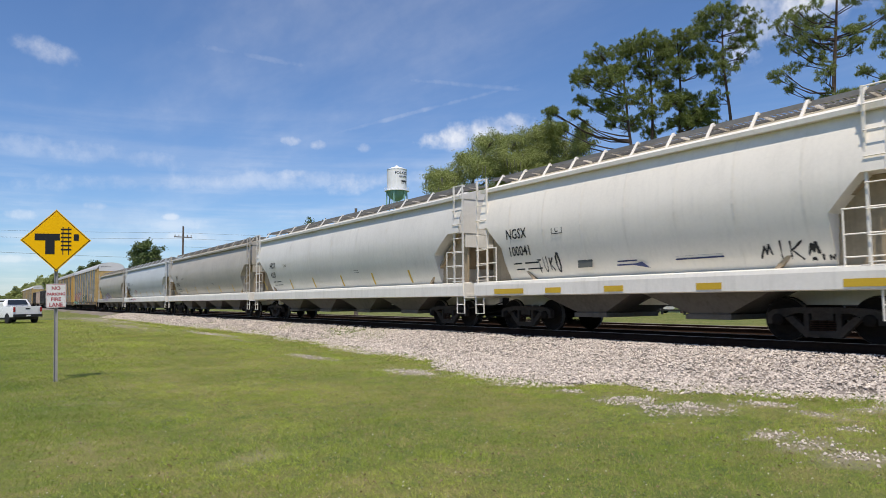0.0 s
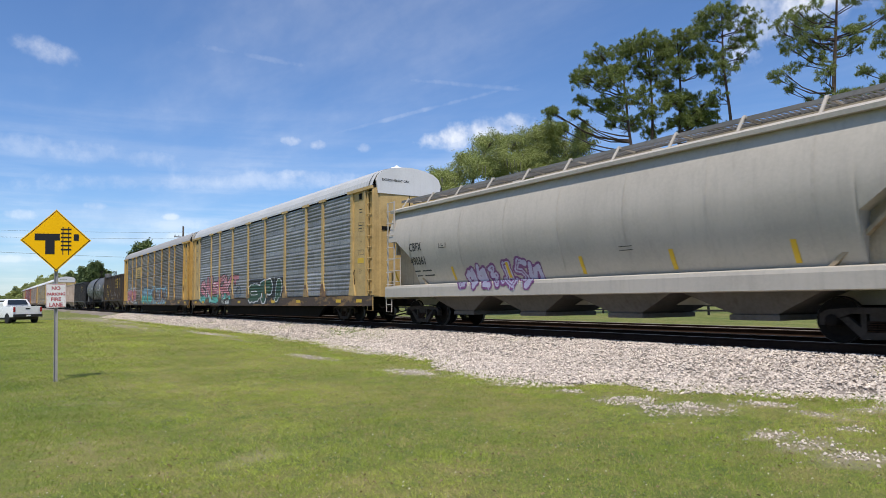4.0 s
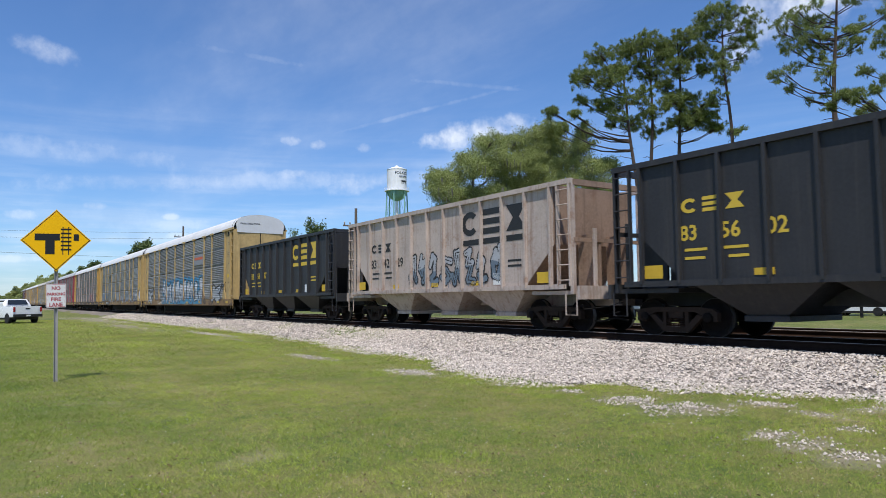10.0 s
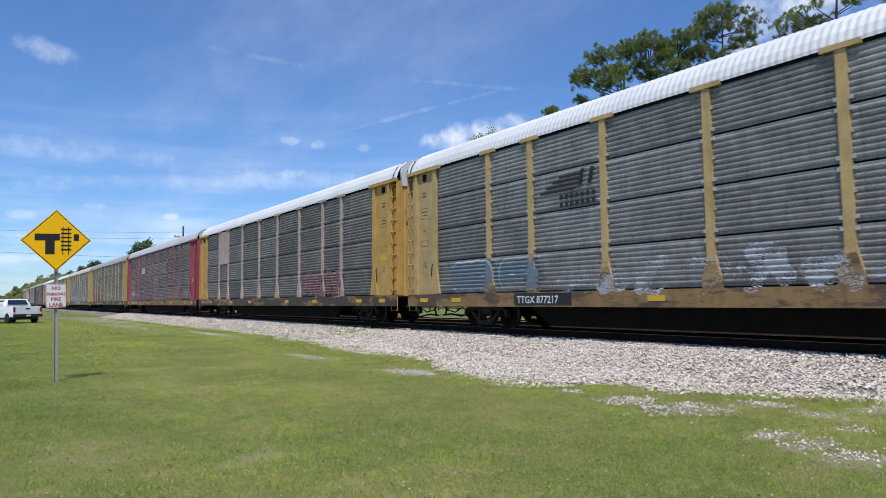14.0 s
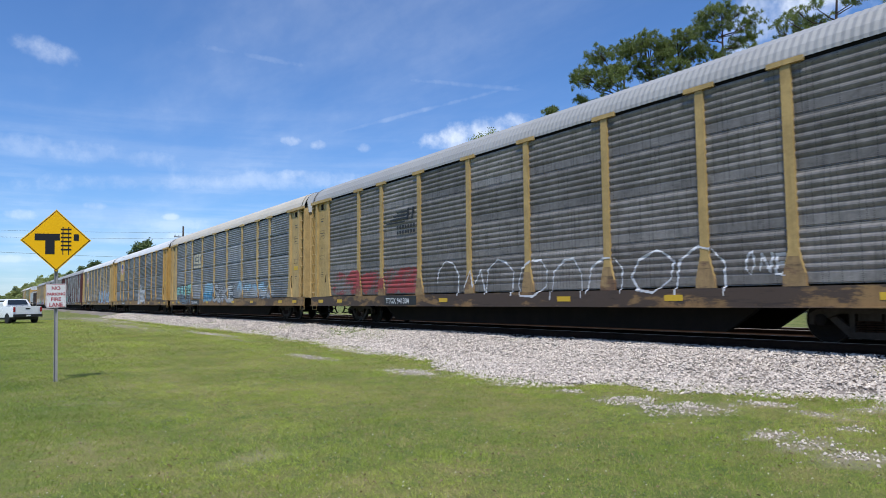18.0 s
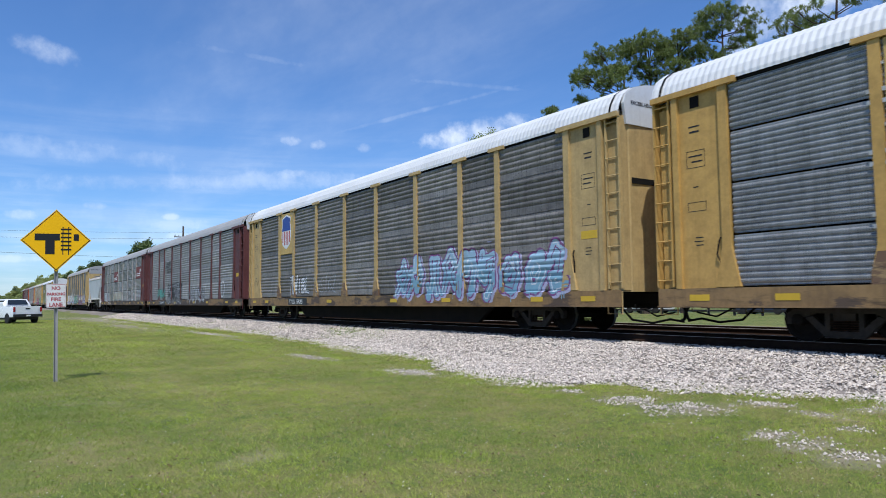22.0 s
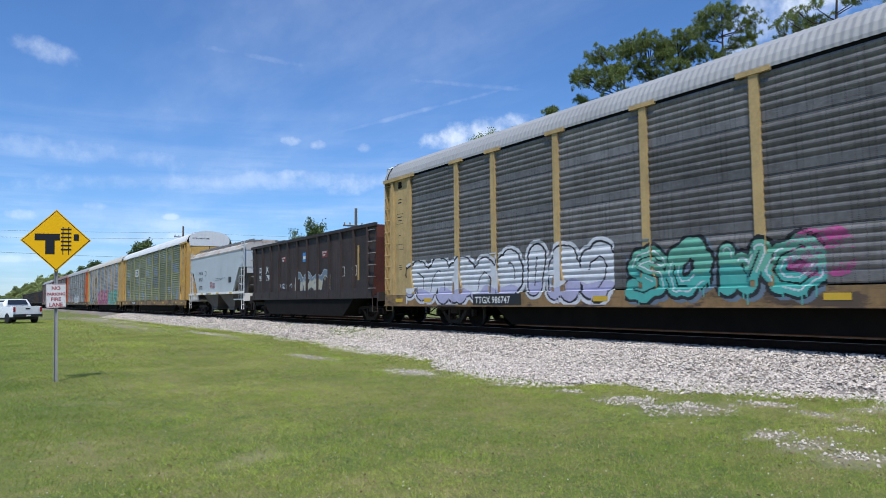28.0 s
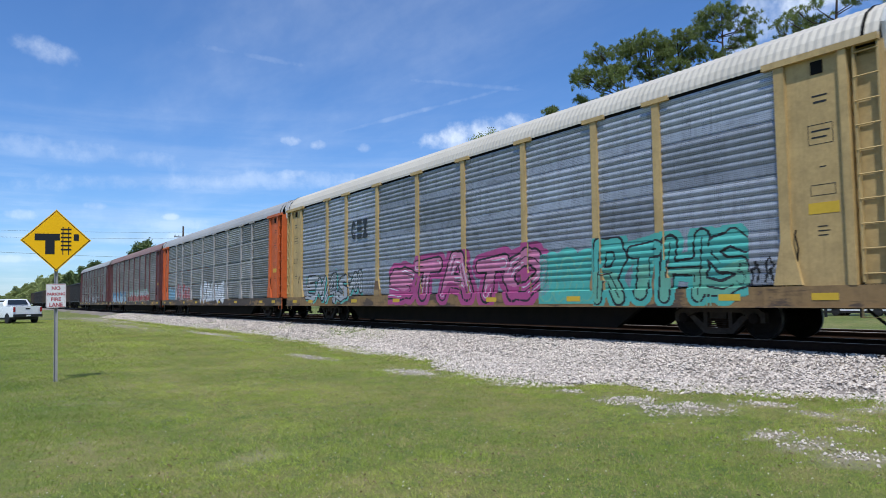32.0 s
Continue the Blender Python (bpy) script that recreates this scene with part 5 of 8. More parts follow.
def covered_hopper(x, pitch, label, paint_mat, sill_mat, flat=False, bays=4, roof_mat=None, under=None, cut=(-1, 0, 0)):
    root = thing("covered_hopper_car", x, TRACK_Y, 0, label, "railway car", "cars of the freight train")
    L = pitch / 2 - (1.1 if flat else 0.75)
    roof_mat, under = roof_mat or paint_mat, under or paint_mat
    zs, zt = (1.46, 3.92) if flat else (1.38, 4.12)

    def width(z):
        if flat:
            return 1.57
        f = (z - zs) / (zt - zs)
        return 1.62 - 0.46 * max(0.0, (0.60 - f) / 0.60) ** 2 - 0.29 * max(0.0, (f - 0.5) / 0.5) ** 2
    xs = sorted(set([s * (L - q) for q in [0.0] + [(1.0 if L < 7 else 1.5) * v for v in (0.39, 0.6, 0.8, 1.0, 1.04, 1.10)] for s in (-1, 1)] + [s * (L - 2.1 + 0.12 * k) for k in range(16) for s in (-1, 1)] + [(-L + 2.1) + (2 * L - 4.2) * k / 24 for k in range(25)]))
    bm = bmesh.new()
    rings = []
    for q in xs:
        zb = side_cut(q, L, zs, cut[0], zs + cut[1], cut[2])
        pts = [(width(zb + (zt - zb) * k / 14), zb + (zt - zb) * k / 14) for k in range(15)]
        rings.append([(q, -a, b) for a, b in pts] + [(q, a, b) for a, b in reversed(pts)])
    loft(bm, rings, True, True)
    part("body", bm, paint_mat, root, smooth=True)
    # roof: bent edge strip and a low arch
    bm = bmesh.new()
    e = width(zt)
    prof = [(e - 0.02, zt - 0.02), (e + 0.18, zt - 0.03), (e + 0.19, zt + 0.06), (e + 0.13, zt + 0.10), (e - 0.4, zt + 0.26), (e - 0.9, zt + 0.36), (0, zt + 0.42)] if not flat else [(e + 0.02, zt - 0.03), (e + 0.03, zt + 0.05), (e - 0.01, zt + 0.09), (e - 0.10, zt + 0.26), (e - 0.35, zt + 0.40), (e - 0.8, zt + 0.47), (0, zt + 0.52)]
    ring = [(-a, b) for a, b in prof] + [(a, b) for a, b in reversed(prof[:-1])]
    loft(bm, [[(s * (L + 0.02), a, b) for a, b in ring] for s in (-1, 1)], True, True)
    part("roof", bm, roof_mat, root)
    top = prof[-1][1]
    # seams on the sides
    for k in range(1, 8):
        q = -L + 2 * L * k / 8
        bm = bmesh.new()
        zz = [zs + 0.05 + (zt - zs - 0.1) * i / 10 for i in range(11)]
        loft(bm, [[(q - 0.03, -width(z) - 0.004, z) for z in zz], [(q + 0.03, -width(z) - 0.009, z) for z in zz]], False)
        part("weld_seam", bm, paint_mat, root)
    # side sills
    for s in (-1, 1):
        bm = bmesh.new()
        if flat:
            box(bm, -L - 0.35, L + 0.35, s * 1.60 - 0.03, s * 1.60 + 0.03, 1.36, 1.49)
        else:
            prism(bm, [(s * 1.27, 1.42), (s * 1.60, 1.38), (s * 1.62, 1.30), (s * 1.62, 0.99), (s * 1.58, 0.97), (s * 1.40, 0.97)], 0, -L - 0.25, L + 0.25)
        part("side_sill", bm, sill_mat, root)
    # running boards: grating on brackets
    zr = top + (0.04 if not flat else 0.06)
    for s in (-1, 1):
        bm = bmesh.new()
        box(bm, -L - 0.1, L + 0.1, s * 0.95 - 0.03, s * 0.95 + 0.03, zr - 0.04, zr + 0.05)
        box(bm, -L - 0.1, L + 0.1, s * 0.45 - 0.02, s * 0.45 + 0.02, zr - 0.03, zr + 0.03)
        for k in range(int(2 * L / 0.12)):
            q = -L + k * 0.12
            box(bm, q, q + 0.035, min(s * 0.45, s * 0.95), max(s * 0.45, s * 0.95), zr - 0.01, zr + 0.015)
        board = part("running_board", bm, GRATING, root, "dark grey steel grating walkway")
        nb = 11 if not flat else 9
        for k in range(nb):
            q = -L + 0.5 + (2 * L - 1.0) * k / (nb - 1)
            bm = bmesh.new()
            # slanted strap up from the eave, arm back to the grating
            y0, y1 = e + (0.02 if not flat else -0.08), 1.02
            za = zt + (0.10 if not flat else 0.22)
            prism(bm, [(s * y0, za), (s * (y1 + 0.02), zr + 0.07), (s * (y1 - 0.02), zr + 0.07), (s * (y0 - 0.04), za)], 0, q - 0.03, q + 0.03)
            prism(bm, [(s * y1, zr + 0.01), (s * y1, zr + 0.05), (s * 0.42, zr + 0.0), (s * 0.42, zr - 0.04)], 0, q - 0.03, q + 0.03)
            part("bracket", bm, GRATING if flat else paint_mat, board)
    for k in range(3 if not flat else 2):
        bm = bmesh.new()
        q = -L * 0.6 + 1.2 * L * k / (2 if not flat else 1)
        box(bm, q - 2.2, q + 2.2, -0.4, 0.4, top - 0.02, top + 0.10)
        part("hatch", bm, roof_mat, root)
    # ends: platform, posts, ladders, rails
    zl = zt if not flat else 3.95
    for d in (-1, 1):
        bm = bmesh.new()
        box(bm, min(d * (L - 1.9), d * (L + 0.30)), max(d * (L - 1.9), d * (L + 0.30)), -1.5, 1.5, 0.98, 1.06)
        box(bm, d * (L + 0.24) - 0.05, d * (L + 0.24) + 0.05, -1.58, 1.58, 0.92, 1.38)
        part("end_platform", bm, sill_mat, root)
        bm = bmesh.new()
        box(bm, min(d * (L - 0.02), d * (L - 0.08)), max(d * (L - 0.02), d * (L - 0.08)), -1.3, 1.3, 2.55, zt)
        part("end_sheet", bm, paint_mat, root)
        if not flat:
            bm = bmesh.new()
            prism(bm, [(d * (L - 2.5), 1.05), (d * (L - 0.45), 2.9), (d * (L - 0.45), 3.4), (d * (L - 0.5), 3.4), (d * (L - 0.5), 2.95), (d * (L - 2.56), 1.1)], 1, -1.3, 1.3)
            for s in (-1, 1):
                box(bm, min(d * (L - 2.4), d * (L - 0.12)), max(d * (L - 2.4), d * (L - 0.12)), s * 1.12 - 0.03, s * 1.12 + 0.03, 1.06, 3.0)
            part("end_slope_sheet", bm, SLOPE_TAN, root, "dusty tan slope sheet under the car's end")
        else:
            # slope sheet and gussets take the under colour, darkened to imitate shade
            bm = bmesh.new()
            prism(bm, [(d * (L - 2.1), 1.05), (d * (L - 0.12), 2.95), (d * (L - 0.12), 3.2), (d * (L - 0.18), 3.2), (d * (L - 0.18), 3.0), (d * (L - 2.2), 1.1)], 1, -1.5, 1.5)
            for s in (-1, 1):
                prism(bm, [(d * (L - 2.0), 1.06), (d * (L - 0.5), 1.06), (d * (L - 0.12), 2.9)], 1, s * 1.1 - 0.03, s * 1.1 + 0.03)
            part("end_slope_sheet", bm, under, root, "slope sheet under the car's end, coloured dark for shade")
        for s in (-1, 1):
            bm = bmesh.new()
            xa, xb = (L - 0.32, L + 0.16) if d > 0 else (-L - 0.16, -L + 0.32)
            y = s * 1.54
            ladder(bm, xa, xb, y, 1.45, zl + 0.05, 0.42, 0.013, 0.07 * (1 if s < 0 else -1), False)
            for q in (xa, xb):
                box(bm, q - 0.022, q + 0.022, y - 0.025, y + 0.025, 0.98, zl + 0.40)
            tube(bm, [(xa, y, zl + 0.38), (xb, y, zl + 0.38)], 0.016, 5)
            part("ladder", bm, paint_mat, root)
            bm = bmesh.new()
            xo = d * (L - 0.75)
            for z in (1.55, 1.95, 2.4):
                tube(bm, [(xo, y, z), (d * (L + 0.15), y - 0.02 * s, z)], 0.016, 5)
            tube(bm, [(xo, y, 1.0), (xo, y, 2.42)], 0.018, 5)
            part("grab_rail", bm, paint_mat, root)
            bm = bmesh.new()
            q = d * (L + 0.05)
            tube(bm, [(q - 0.2, s * 1.56, 1.0), (q - 0.2, s * 1.56, 0.45), (q + 0.2, s * 1.56, 0.45), (q + 0.2, s * 1.56, 1.0)], 0.02, 5)
            tube(bm, [(q - 0.2, s * 1.56, 0.72), (q + 0.2, s * 1.56, 0.72)], 0.016, 5)
            part("step", bm, sill_mat, root)
    # discharge bays, in the under colour that has their shade painted in
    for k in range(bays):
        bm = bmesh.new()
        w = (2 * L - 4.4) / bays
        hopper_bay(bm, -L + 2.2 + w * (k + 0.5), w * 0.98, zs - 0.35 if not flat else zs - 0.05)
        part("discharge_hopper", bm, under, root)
    bm = bmesh.new()
    box(bm, -L - 0.3, L + 0.3, -0.22, 0.22, 0.70, 1.0)
    if not flat:
        box(bm, -L + 2.0, L - 2.0, -1.42, 1.42, 0.98, 1.36)
    part("centre_sill", bm, under if flat else sill_mat, root)
    ends(root, pitch / 2, sill_mat, L - 1.45)
    drape = lambda x, z: (-width(z) - 0.008) if z > 1.42 else -1.63
    return root, drape


SLOPE_TAN = mat("dusty_tan_sheet", (0.42, 0.33, 0.22), 0.8, var=0.3, big=1.0, streak=0.3, bump=0.05)
GRATING = mat("steel_grating", (0.24, 0.235, 0.225), 0.7, 0.4, var=0.3)


def open_hopper(x, pitch, label, body_mat, under_mat, rib_n=12, gondola=False, end_mat=None):
    """Ribbed steel hopper or gondola, open at the top."""
    root = thing("gondola_car" if gondola else "open_hopper_car", x, TRACK_Y, 0, label, "railway car", "cars of the freight train")
    L = pitch / 2 - (0.45 if gondola else 0.72)
    z0, z1, Y = (1.02, 3.82, 1.50) if gondola else (1.18, 3.92, 1.50)
    end_mat = end_mat or body_mat
    # the sides of a hopper stop short of the open end frames
    La = L if gondola else L - 0.75
    for s in (-1, 1):
        bm = bmesh.new()
        if gondola:
            pts = [(-L + 0.35, z0), (L - 0.35, z0), (L, z1 - 0.5), (L, z1), (-L, z1), (-L, z1 - 0.5)]
        else:
            pts = [(-La + 1.2, z0), (La - 1.2, z0), (La, z0 + 1.1), (La, z1), (-La, z1), (-La, z0 + 1.1)]
        prism(bm, pts, 1, s * Y - 0.012, s * Y + 0.012)
        part("side_sheet", bm, body_mat, root)
        bm = bmesh.new()
        box(bm, -L - 0.02, L + 0.02, s * Y - 0.03 if s > 0 else s * Y - 0.10, s * Y + 0.10 if s > 0 else s * Y + 0.03, z1 - 0.06, z1 + 0.07)
        part("top_chord", bm, body_mat, root)
        bm = bmesh.new()
        box(bm, -L + 0.3, L - 0.3, min(s * Y, s * (Y + 0.09)), max(s * Y, s * (Y + 0.09)), z0 - 0.06, z0 + (0.34 if gondola else 0.07))
        part("side_sill", bm, body_mat, root)
        for k in range(rib_n):
            q = (-L + 0.62 + (2 * L - 1.24) * k / (rib_n - 1)) if gondola else (-La + 0.06 + (2 * La - 0.12) * k / (rib_n - 1))
            bm = bmesh.new()
            prism(bm, [(q - 0.045, 0.0), (q + 0.045, 0.0), (q + 0.035, 0.10), (q - 0.035, 0.10)] if s > 0 else [(q + 0.045, 0.0), (q - 0.045, 0.0), (q - 0.035, -0.10), (q + 0.035, -0.10)], 2, z0, z1 - 0.03)
            ob = part("rib", bm, body_mat, root)
            ob.location.y = s * (Y + 0.012)
    for d in (-1, 1):
        bm = bmesh.new()
        if gondola:
            prism(bm, [(d * (L - 0.35), z0), (d * L, z1 - 0.5), (d * L, z1), (d * (L - 0.05), z1), (d * (L - 0.05), z1 - 0.5), (d * (L - 0.4), z0)], 1, -Y, Y)
        else:
            prism(bm, [(d * La, z1), (d * La, z0 + 1.15), (d * (La - 1.25), z0 - 0.1), (d * (La - 1.32), z0 - 0.05), (d * (La - 0.06), z0 + 1.18), (d * (La - 0.06), z1)], 1, -Y, Y)
        part("end_sheet", bm, end_mat, root)
        if not gondola:
            bm = bmesh.new()
            box(bm, d * L - 0.05, d * L + 0.05, -Y, Y, z1 - 0.10, z1 + 0.05)
            box(bm, d * L - 0.04, d * L + 0.04, -Y, Y, 2.35, 2.45)
            for q in (-0.55, 0.55):
                box(bm, min(d * La, d * (L + 0.02)), max(d * La, d * (L + 0.02)), q - 0.04, q + 0.04, 1.08, 2.6)
            part("end_frame", bm, end_mat, root)
        bm = bmesh.new()
        box(bm, min(d * (L - 1.7), d * (L + 0.25)), max(d * (L - 1.7), d * (L + 0.25)), -1.45, 1.45, 0.98, 1.08)
        box(bm, d * (L + 0.2) - 0.05, d * (L + 0.2) + 0.05, -1.55, 1.55, 0.85, 1.2)
        part("end_platform", bm, body_mat, root)
        for s in (-1, 1):
            bm = bmesh.new()
            xa, xb = (L - 0.5, L - 0.06) if d > 0 else (-L + 0.06, -L + 0.5)
            ladder(bm, xa, xb, s * (Y + 0.01), 1.35, z1 - 0.2, 0.42, 0.015, 0.10 * (1 if s < 0 else -1), stiles=not gondola)
            part("ladder", bm, RUNG if gondola else body_mat, root)
            if not gondola:
                bm = bmesh.new()
                box(bm, d * (L - 0.03) - 0.05, d * (L - 0.03) + 0.05, s * Y - 0.06, s * Y + 0.06, 1.0, z1)
                box(bm, d * (L + 0.17) - 0.04, d * (L + 0.17) + 0.04, s * 0.9 - 0.04, s * 0.9 + 0.04, 1.0, 2.7)
                part("corner_post", bm, body_mat, root)
            bm = bmesh.new()
            q = d * (L - 0.1)
            tube(bm, [(q - 0.2, s * 1.52, 1.0), (q - 0.2, s * 1.52, 0.45), (q + 0.2, s * 1.52, 0.45), (q + 0.2, s * 1.52, 1.0)], 0.02, 5)
            part("step", bm, body_mat, root)
    bm = bmesh.new()
    box(bm, -L - 0.2, L + 0.2, -0.25, 0.25, 0.68, 1.0)
    part("centre_sill", bm, under_mat, root)
    if gondola:
        bm = bmesh.new()
        box(bm, -L + 0.4, L - 0.4, -Y, Y, z0 - 0.04, z0 + 0.06)
        part("floor", bm, under_mat, root)
        bm = bmesh.new()
        prism(bm, [(-L + 1.9, z0 - 0.05), (-L + 2.9, 0.24), (L - 2.9, 0.24), (L - 1.9, z0 - 0.05)], 1, -Y - 0.03, Y + 0.03)
        part("belly_skirt", bm, under_mat, root, "sloping black skirt below the floor")
    bm = bmesh.new()
    heap = [[(-La + 0.15 + (2 * La - 0.3) * i / 24, y, z1 - 0.55 + 0.3 * noise.noise((i * 0.7, y * 1.3, x)) - 0.2 * abs(y)) for y in (-Y + 0.03, -0.7, 0, 0.7, Y - 0.03)] for i in range(25)]
    loft(bm, heap, False)
    part("load", bm, SCRAP if gondola else COAL, root, "dark heaped load")
    if not gondola:
        for k in range(3):
            bm = bmesh.new()
            w = (2 * L - 3.9) / 3
            hopper_bay(bm, -L + 1.95 + w * (k + 0.5), w * 0.98, z0, 0.34, 1.4)
            part("discharge_hopper", bm, under_mat, root)
    ends(root, pitch / 2, body_mat, L - 1.3, RUST_TRUCK)
    return root


COAL = mat("dark_load", (0.03, 0.028, 0.027), 0.9, var=0.5, big=2.0, bump=0.8)
SCRAP = mat("scrap_load", (0.10, 0.06, 0.045), 0.8, var=0.6, big=3.0, bump=0.9)
RUST_TRUCK = mat("rusty_truck", (0.04, 0.028, 0.021), 0.9, var=0.4, big=2.0, spec=0.15)


def tank_car(x, pitch, label, shell):
    root = thing("tank_car", x, TRACK_Y, 0, label, "railway car", "cars of the freight train")
    L, R, zc, mid = pitch / 2 - 0.95, 1.60, 2.76, 0.8
    bm = bmesh.new()
    prof = [(0.02, -L), (0.7, -L + 0.08), (1.15, -L + 0.25), (1.45, -L + 0.48), (1.57, -L + 0.72), (R, -L + 0.95), (R, -2.6), (R + 0.004, -2.55), (R + 0.004, 2.55), (R, 2.6)]
    prof += [(r, -h) for r, h in reversed(prof[:6])]
    lathe(bm, prof, "x", 48, (0, 0, zc))
    tank = part("tank", bm, shell, root, smooth=True)
    for q in (-5.2, -2.6, 2.6, 5.2):
        bm = bmesh.new()
        lathe(bm, [(R + 0.002, q - 0.02), (R + 0.008, q - 0.01), (R + 0.008, q + 0.01), (R + 0.002, q + 0.02)], "x", 48, (0, 0, zc))
        part("weld_seam", bm, shell, tank, smooth=True)
    for q in (-L + 0.35, -4.74, 2.0, L - 0.35):
        bm = bmesh.new()
        r = R + 0.006 if abs(q) < 5 else 1.43
        pts = [(-math.sin(a) * r, zc + math.cos(a) * r) for a in [radians(62 + 4 * i) for i in range(9)]]
        loft(bm, [[(q - 0.05, a, b) for a, b in pts], [(q + 0.05, a, b) for a, b in pts]], False)
        part("stripe", bm, YELLOW, tank, "yellow reflective stripe")
    # spill-stained band under the dome
    bm = bmesh.new()
    pts = [(math.sin(a) * (R + 0.012), zc + math.cos(a) * (R + 0.012)) for a in [radians(-120 + 6 * i) for i in range(41)]]
    loft(bm, [[(q, a, b) for a, b in pts] for q in (mid - 1.25, mid + 0.75)], False)
    part("lining_band", bm, mat("tarred_band", (0.040, 0.038, 0.037), 0.45, var=0.35, streak=0.45, streak_col=(0.12, 0.118, 0.115)), tank, "darker tarred band round the dome", True)
    bm = bmesh.new()
    lathe(bm, [(0.42, 4.2), (0.42, 4.68), (0.36, 4.78), (0.0, 4.80)], "z", 24, (mid + 0.1, 0, 0))
    part("dome", bm, shell, root, smooth=True)
    bm = bmesh.new()
    for y in (-0.85, 0.55):
        box(bm, mid - 1.15, mid + 1.15, y, y + 0.3, 4.28, 4.33)
    part("platform", bm, BLACK_STEEL, root)
    for s in (-1, 1):
        bm = bmesh.new()
        y = s * 0.85
        tube(bm, [(mid - 1.12, y, 4.3), (mid - 1.12, y, 5.05), (mid - 1.04, y, 5.12), (mid - 0.42, y, 5.12), (mid - 0.34, y, 5.05), (mid - 0.34, y, 4.3)], 0.032, 8)
        tube(bm, [(mid + 0.34, y, 4.3), (mid + 0.34, y, 5.05), (mid + 0.42, y, 5.12), (mid + 1.04, y, 5.12), (mid + 1.12, y, 5.05), (mid + 1.12, y, 4.3)], 0.032, 8)
        tube(bm, [(mid - 1.12, y, 4.75), (mid - 0.34, y, 4.75)], 0.024, 6)
        tube(bm, [(mid - 1.12, y, 5.08), (mid - 1.12, 0, 5.08)], 0.028, 6)
        tube(bm, [(mid + 1.12, y, 4.75), (mid + 0.34, y, 4.75)], 0.024, 6)
        part("guard_rail", bm, BLACK_STEEL, root)
        # curved ladder up the shell
        bm = bmesh.new()
        for xx in (mid - 0.22, mid + 0.22):
            arc = [(xx, s * math.sin(a) * (R + 0.10), zc + math.cos(a) * (R + 0.10)) for a in [radians(28 + 8 * i) for i in range(9)]]
            tube(bm, arc + [(xx, s * 1.66, 2.4), (xx, s * 1.66, 0.95)], 0.028, 6)
        for i in range(12):
            if i < 6:
                a = radians(30 + 11 * i)
                p = (s * math.sin(a) * (R + 0.10), zc + math.cos(a) * (R + 0.10))
            else:
                p = (s * 1.66, 2.5 - (i - 6) * 0.36)
            tube(bm, [(mid - 0.22, p[0], p[1]), (mid + 0.22, p[0], p[1])], 0.02, 5)
        part("ladder", bm, BLACK_STEEL, root)
        bm = bmesh.new()
        box(bm, -L - 0.3, L + 0.3, s * 1.5 - 0.06, s * 1.5 + 0.06, 1.0, 1.1)
        box(bm, -L + 1.0, L - 1.0, s * 0.75 - 0.06, s * 0.75 + 0.06, 1.0, 1.42)
        part("side_sill", bm, BLACK_STEEL, root)
        for d in (-1, 1):
            bm = bmesh.new()
            prism(bm, [(s * 1.45, 1.05), (s * 1.42, 2.1), (s * 1.30, 2.0), (s * 0.9, 1.05)], 0, d * (L - 1.2) - 0.18, d * (L - 1.2) + 0.18)
            part("saddle", bm, shell, root)
            bm = bmesh.new()
            xo = d * (L + 0.1)
            tube(bm, [(xo, s * 1.45, 1.05), (xo, s * 1.45, 2.2), (xo, s * 0.9, 2.2), (xo, s * 0.9, 1.05)], 0.02, 6)
            tube(bm, [(xo, s * 1.45, 1.6), (xo, s * 0.9, 1.6)], 0.018, 5)
            tube(bm, [(xo - 0.25, s * 1.5, 1.0), (xo - 0.25, s * 1.5, 0.45), (xo + 0.15, s * 1.5, 0.45), (xo + 0.15, s * 1.5, 1.0)], 0.02, 5)
            part("grab_rail", bm, BLACK_STEEL, root)
    bm = bmesh.new()
    box(bm, -L - 0.35, L + 0.35, -0.3, 0.3, 0.72, 1.2)
    box(bm, -L - 0.3, -L + 1.9, -1.5, 1.5, 0.96, 1.04)
    box(bm, L - 1.9, L + 0.3, -1.5, 1.5, 0.96, 1.04)
    part("centre_sill", bm, BLACK_STEEL, root)
    bm = bmesh.new()
    box(bm, mid - 0.14, mid + 0.14, -0.15, 0.15, 0.42, 1.3)
    part("outlet_valve", bm, BLACK_STEEL, root)
    bm = bmesh.new()
    lathe(bm, [(0.16, -1.0), (0.16, 0.4)], "x", 12, (2.2, -0.9, 0.75))
    part("brake_reservoir", bm, BLACK_STEEL, root)
    ends(root, pitch / 2, BLACK_STEEL, L - 1.2, RUST_TRUCK)
    drape = lambda x, z: -math.sqrt(max(0.0, R * R - (z - zc) ** 2)) - 0.016
    return root, drape
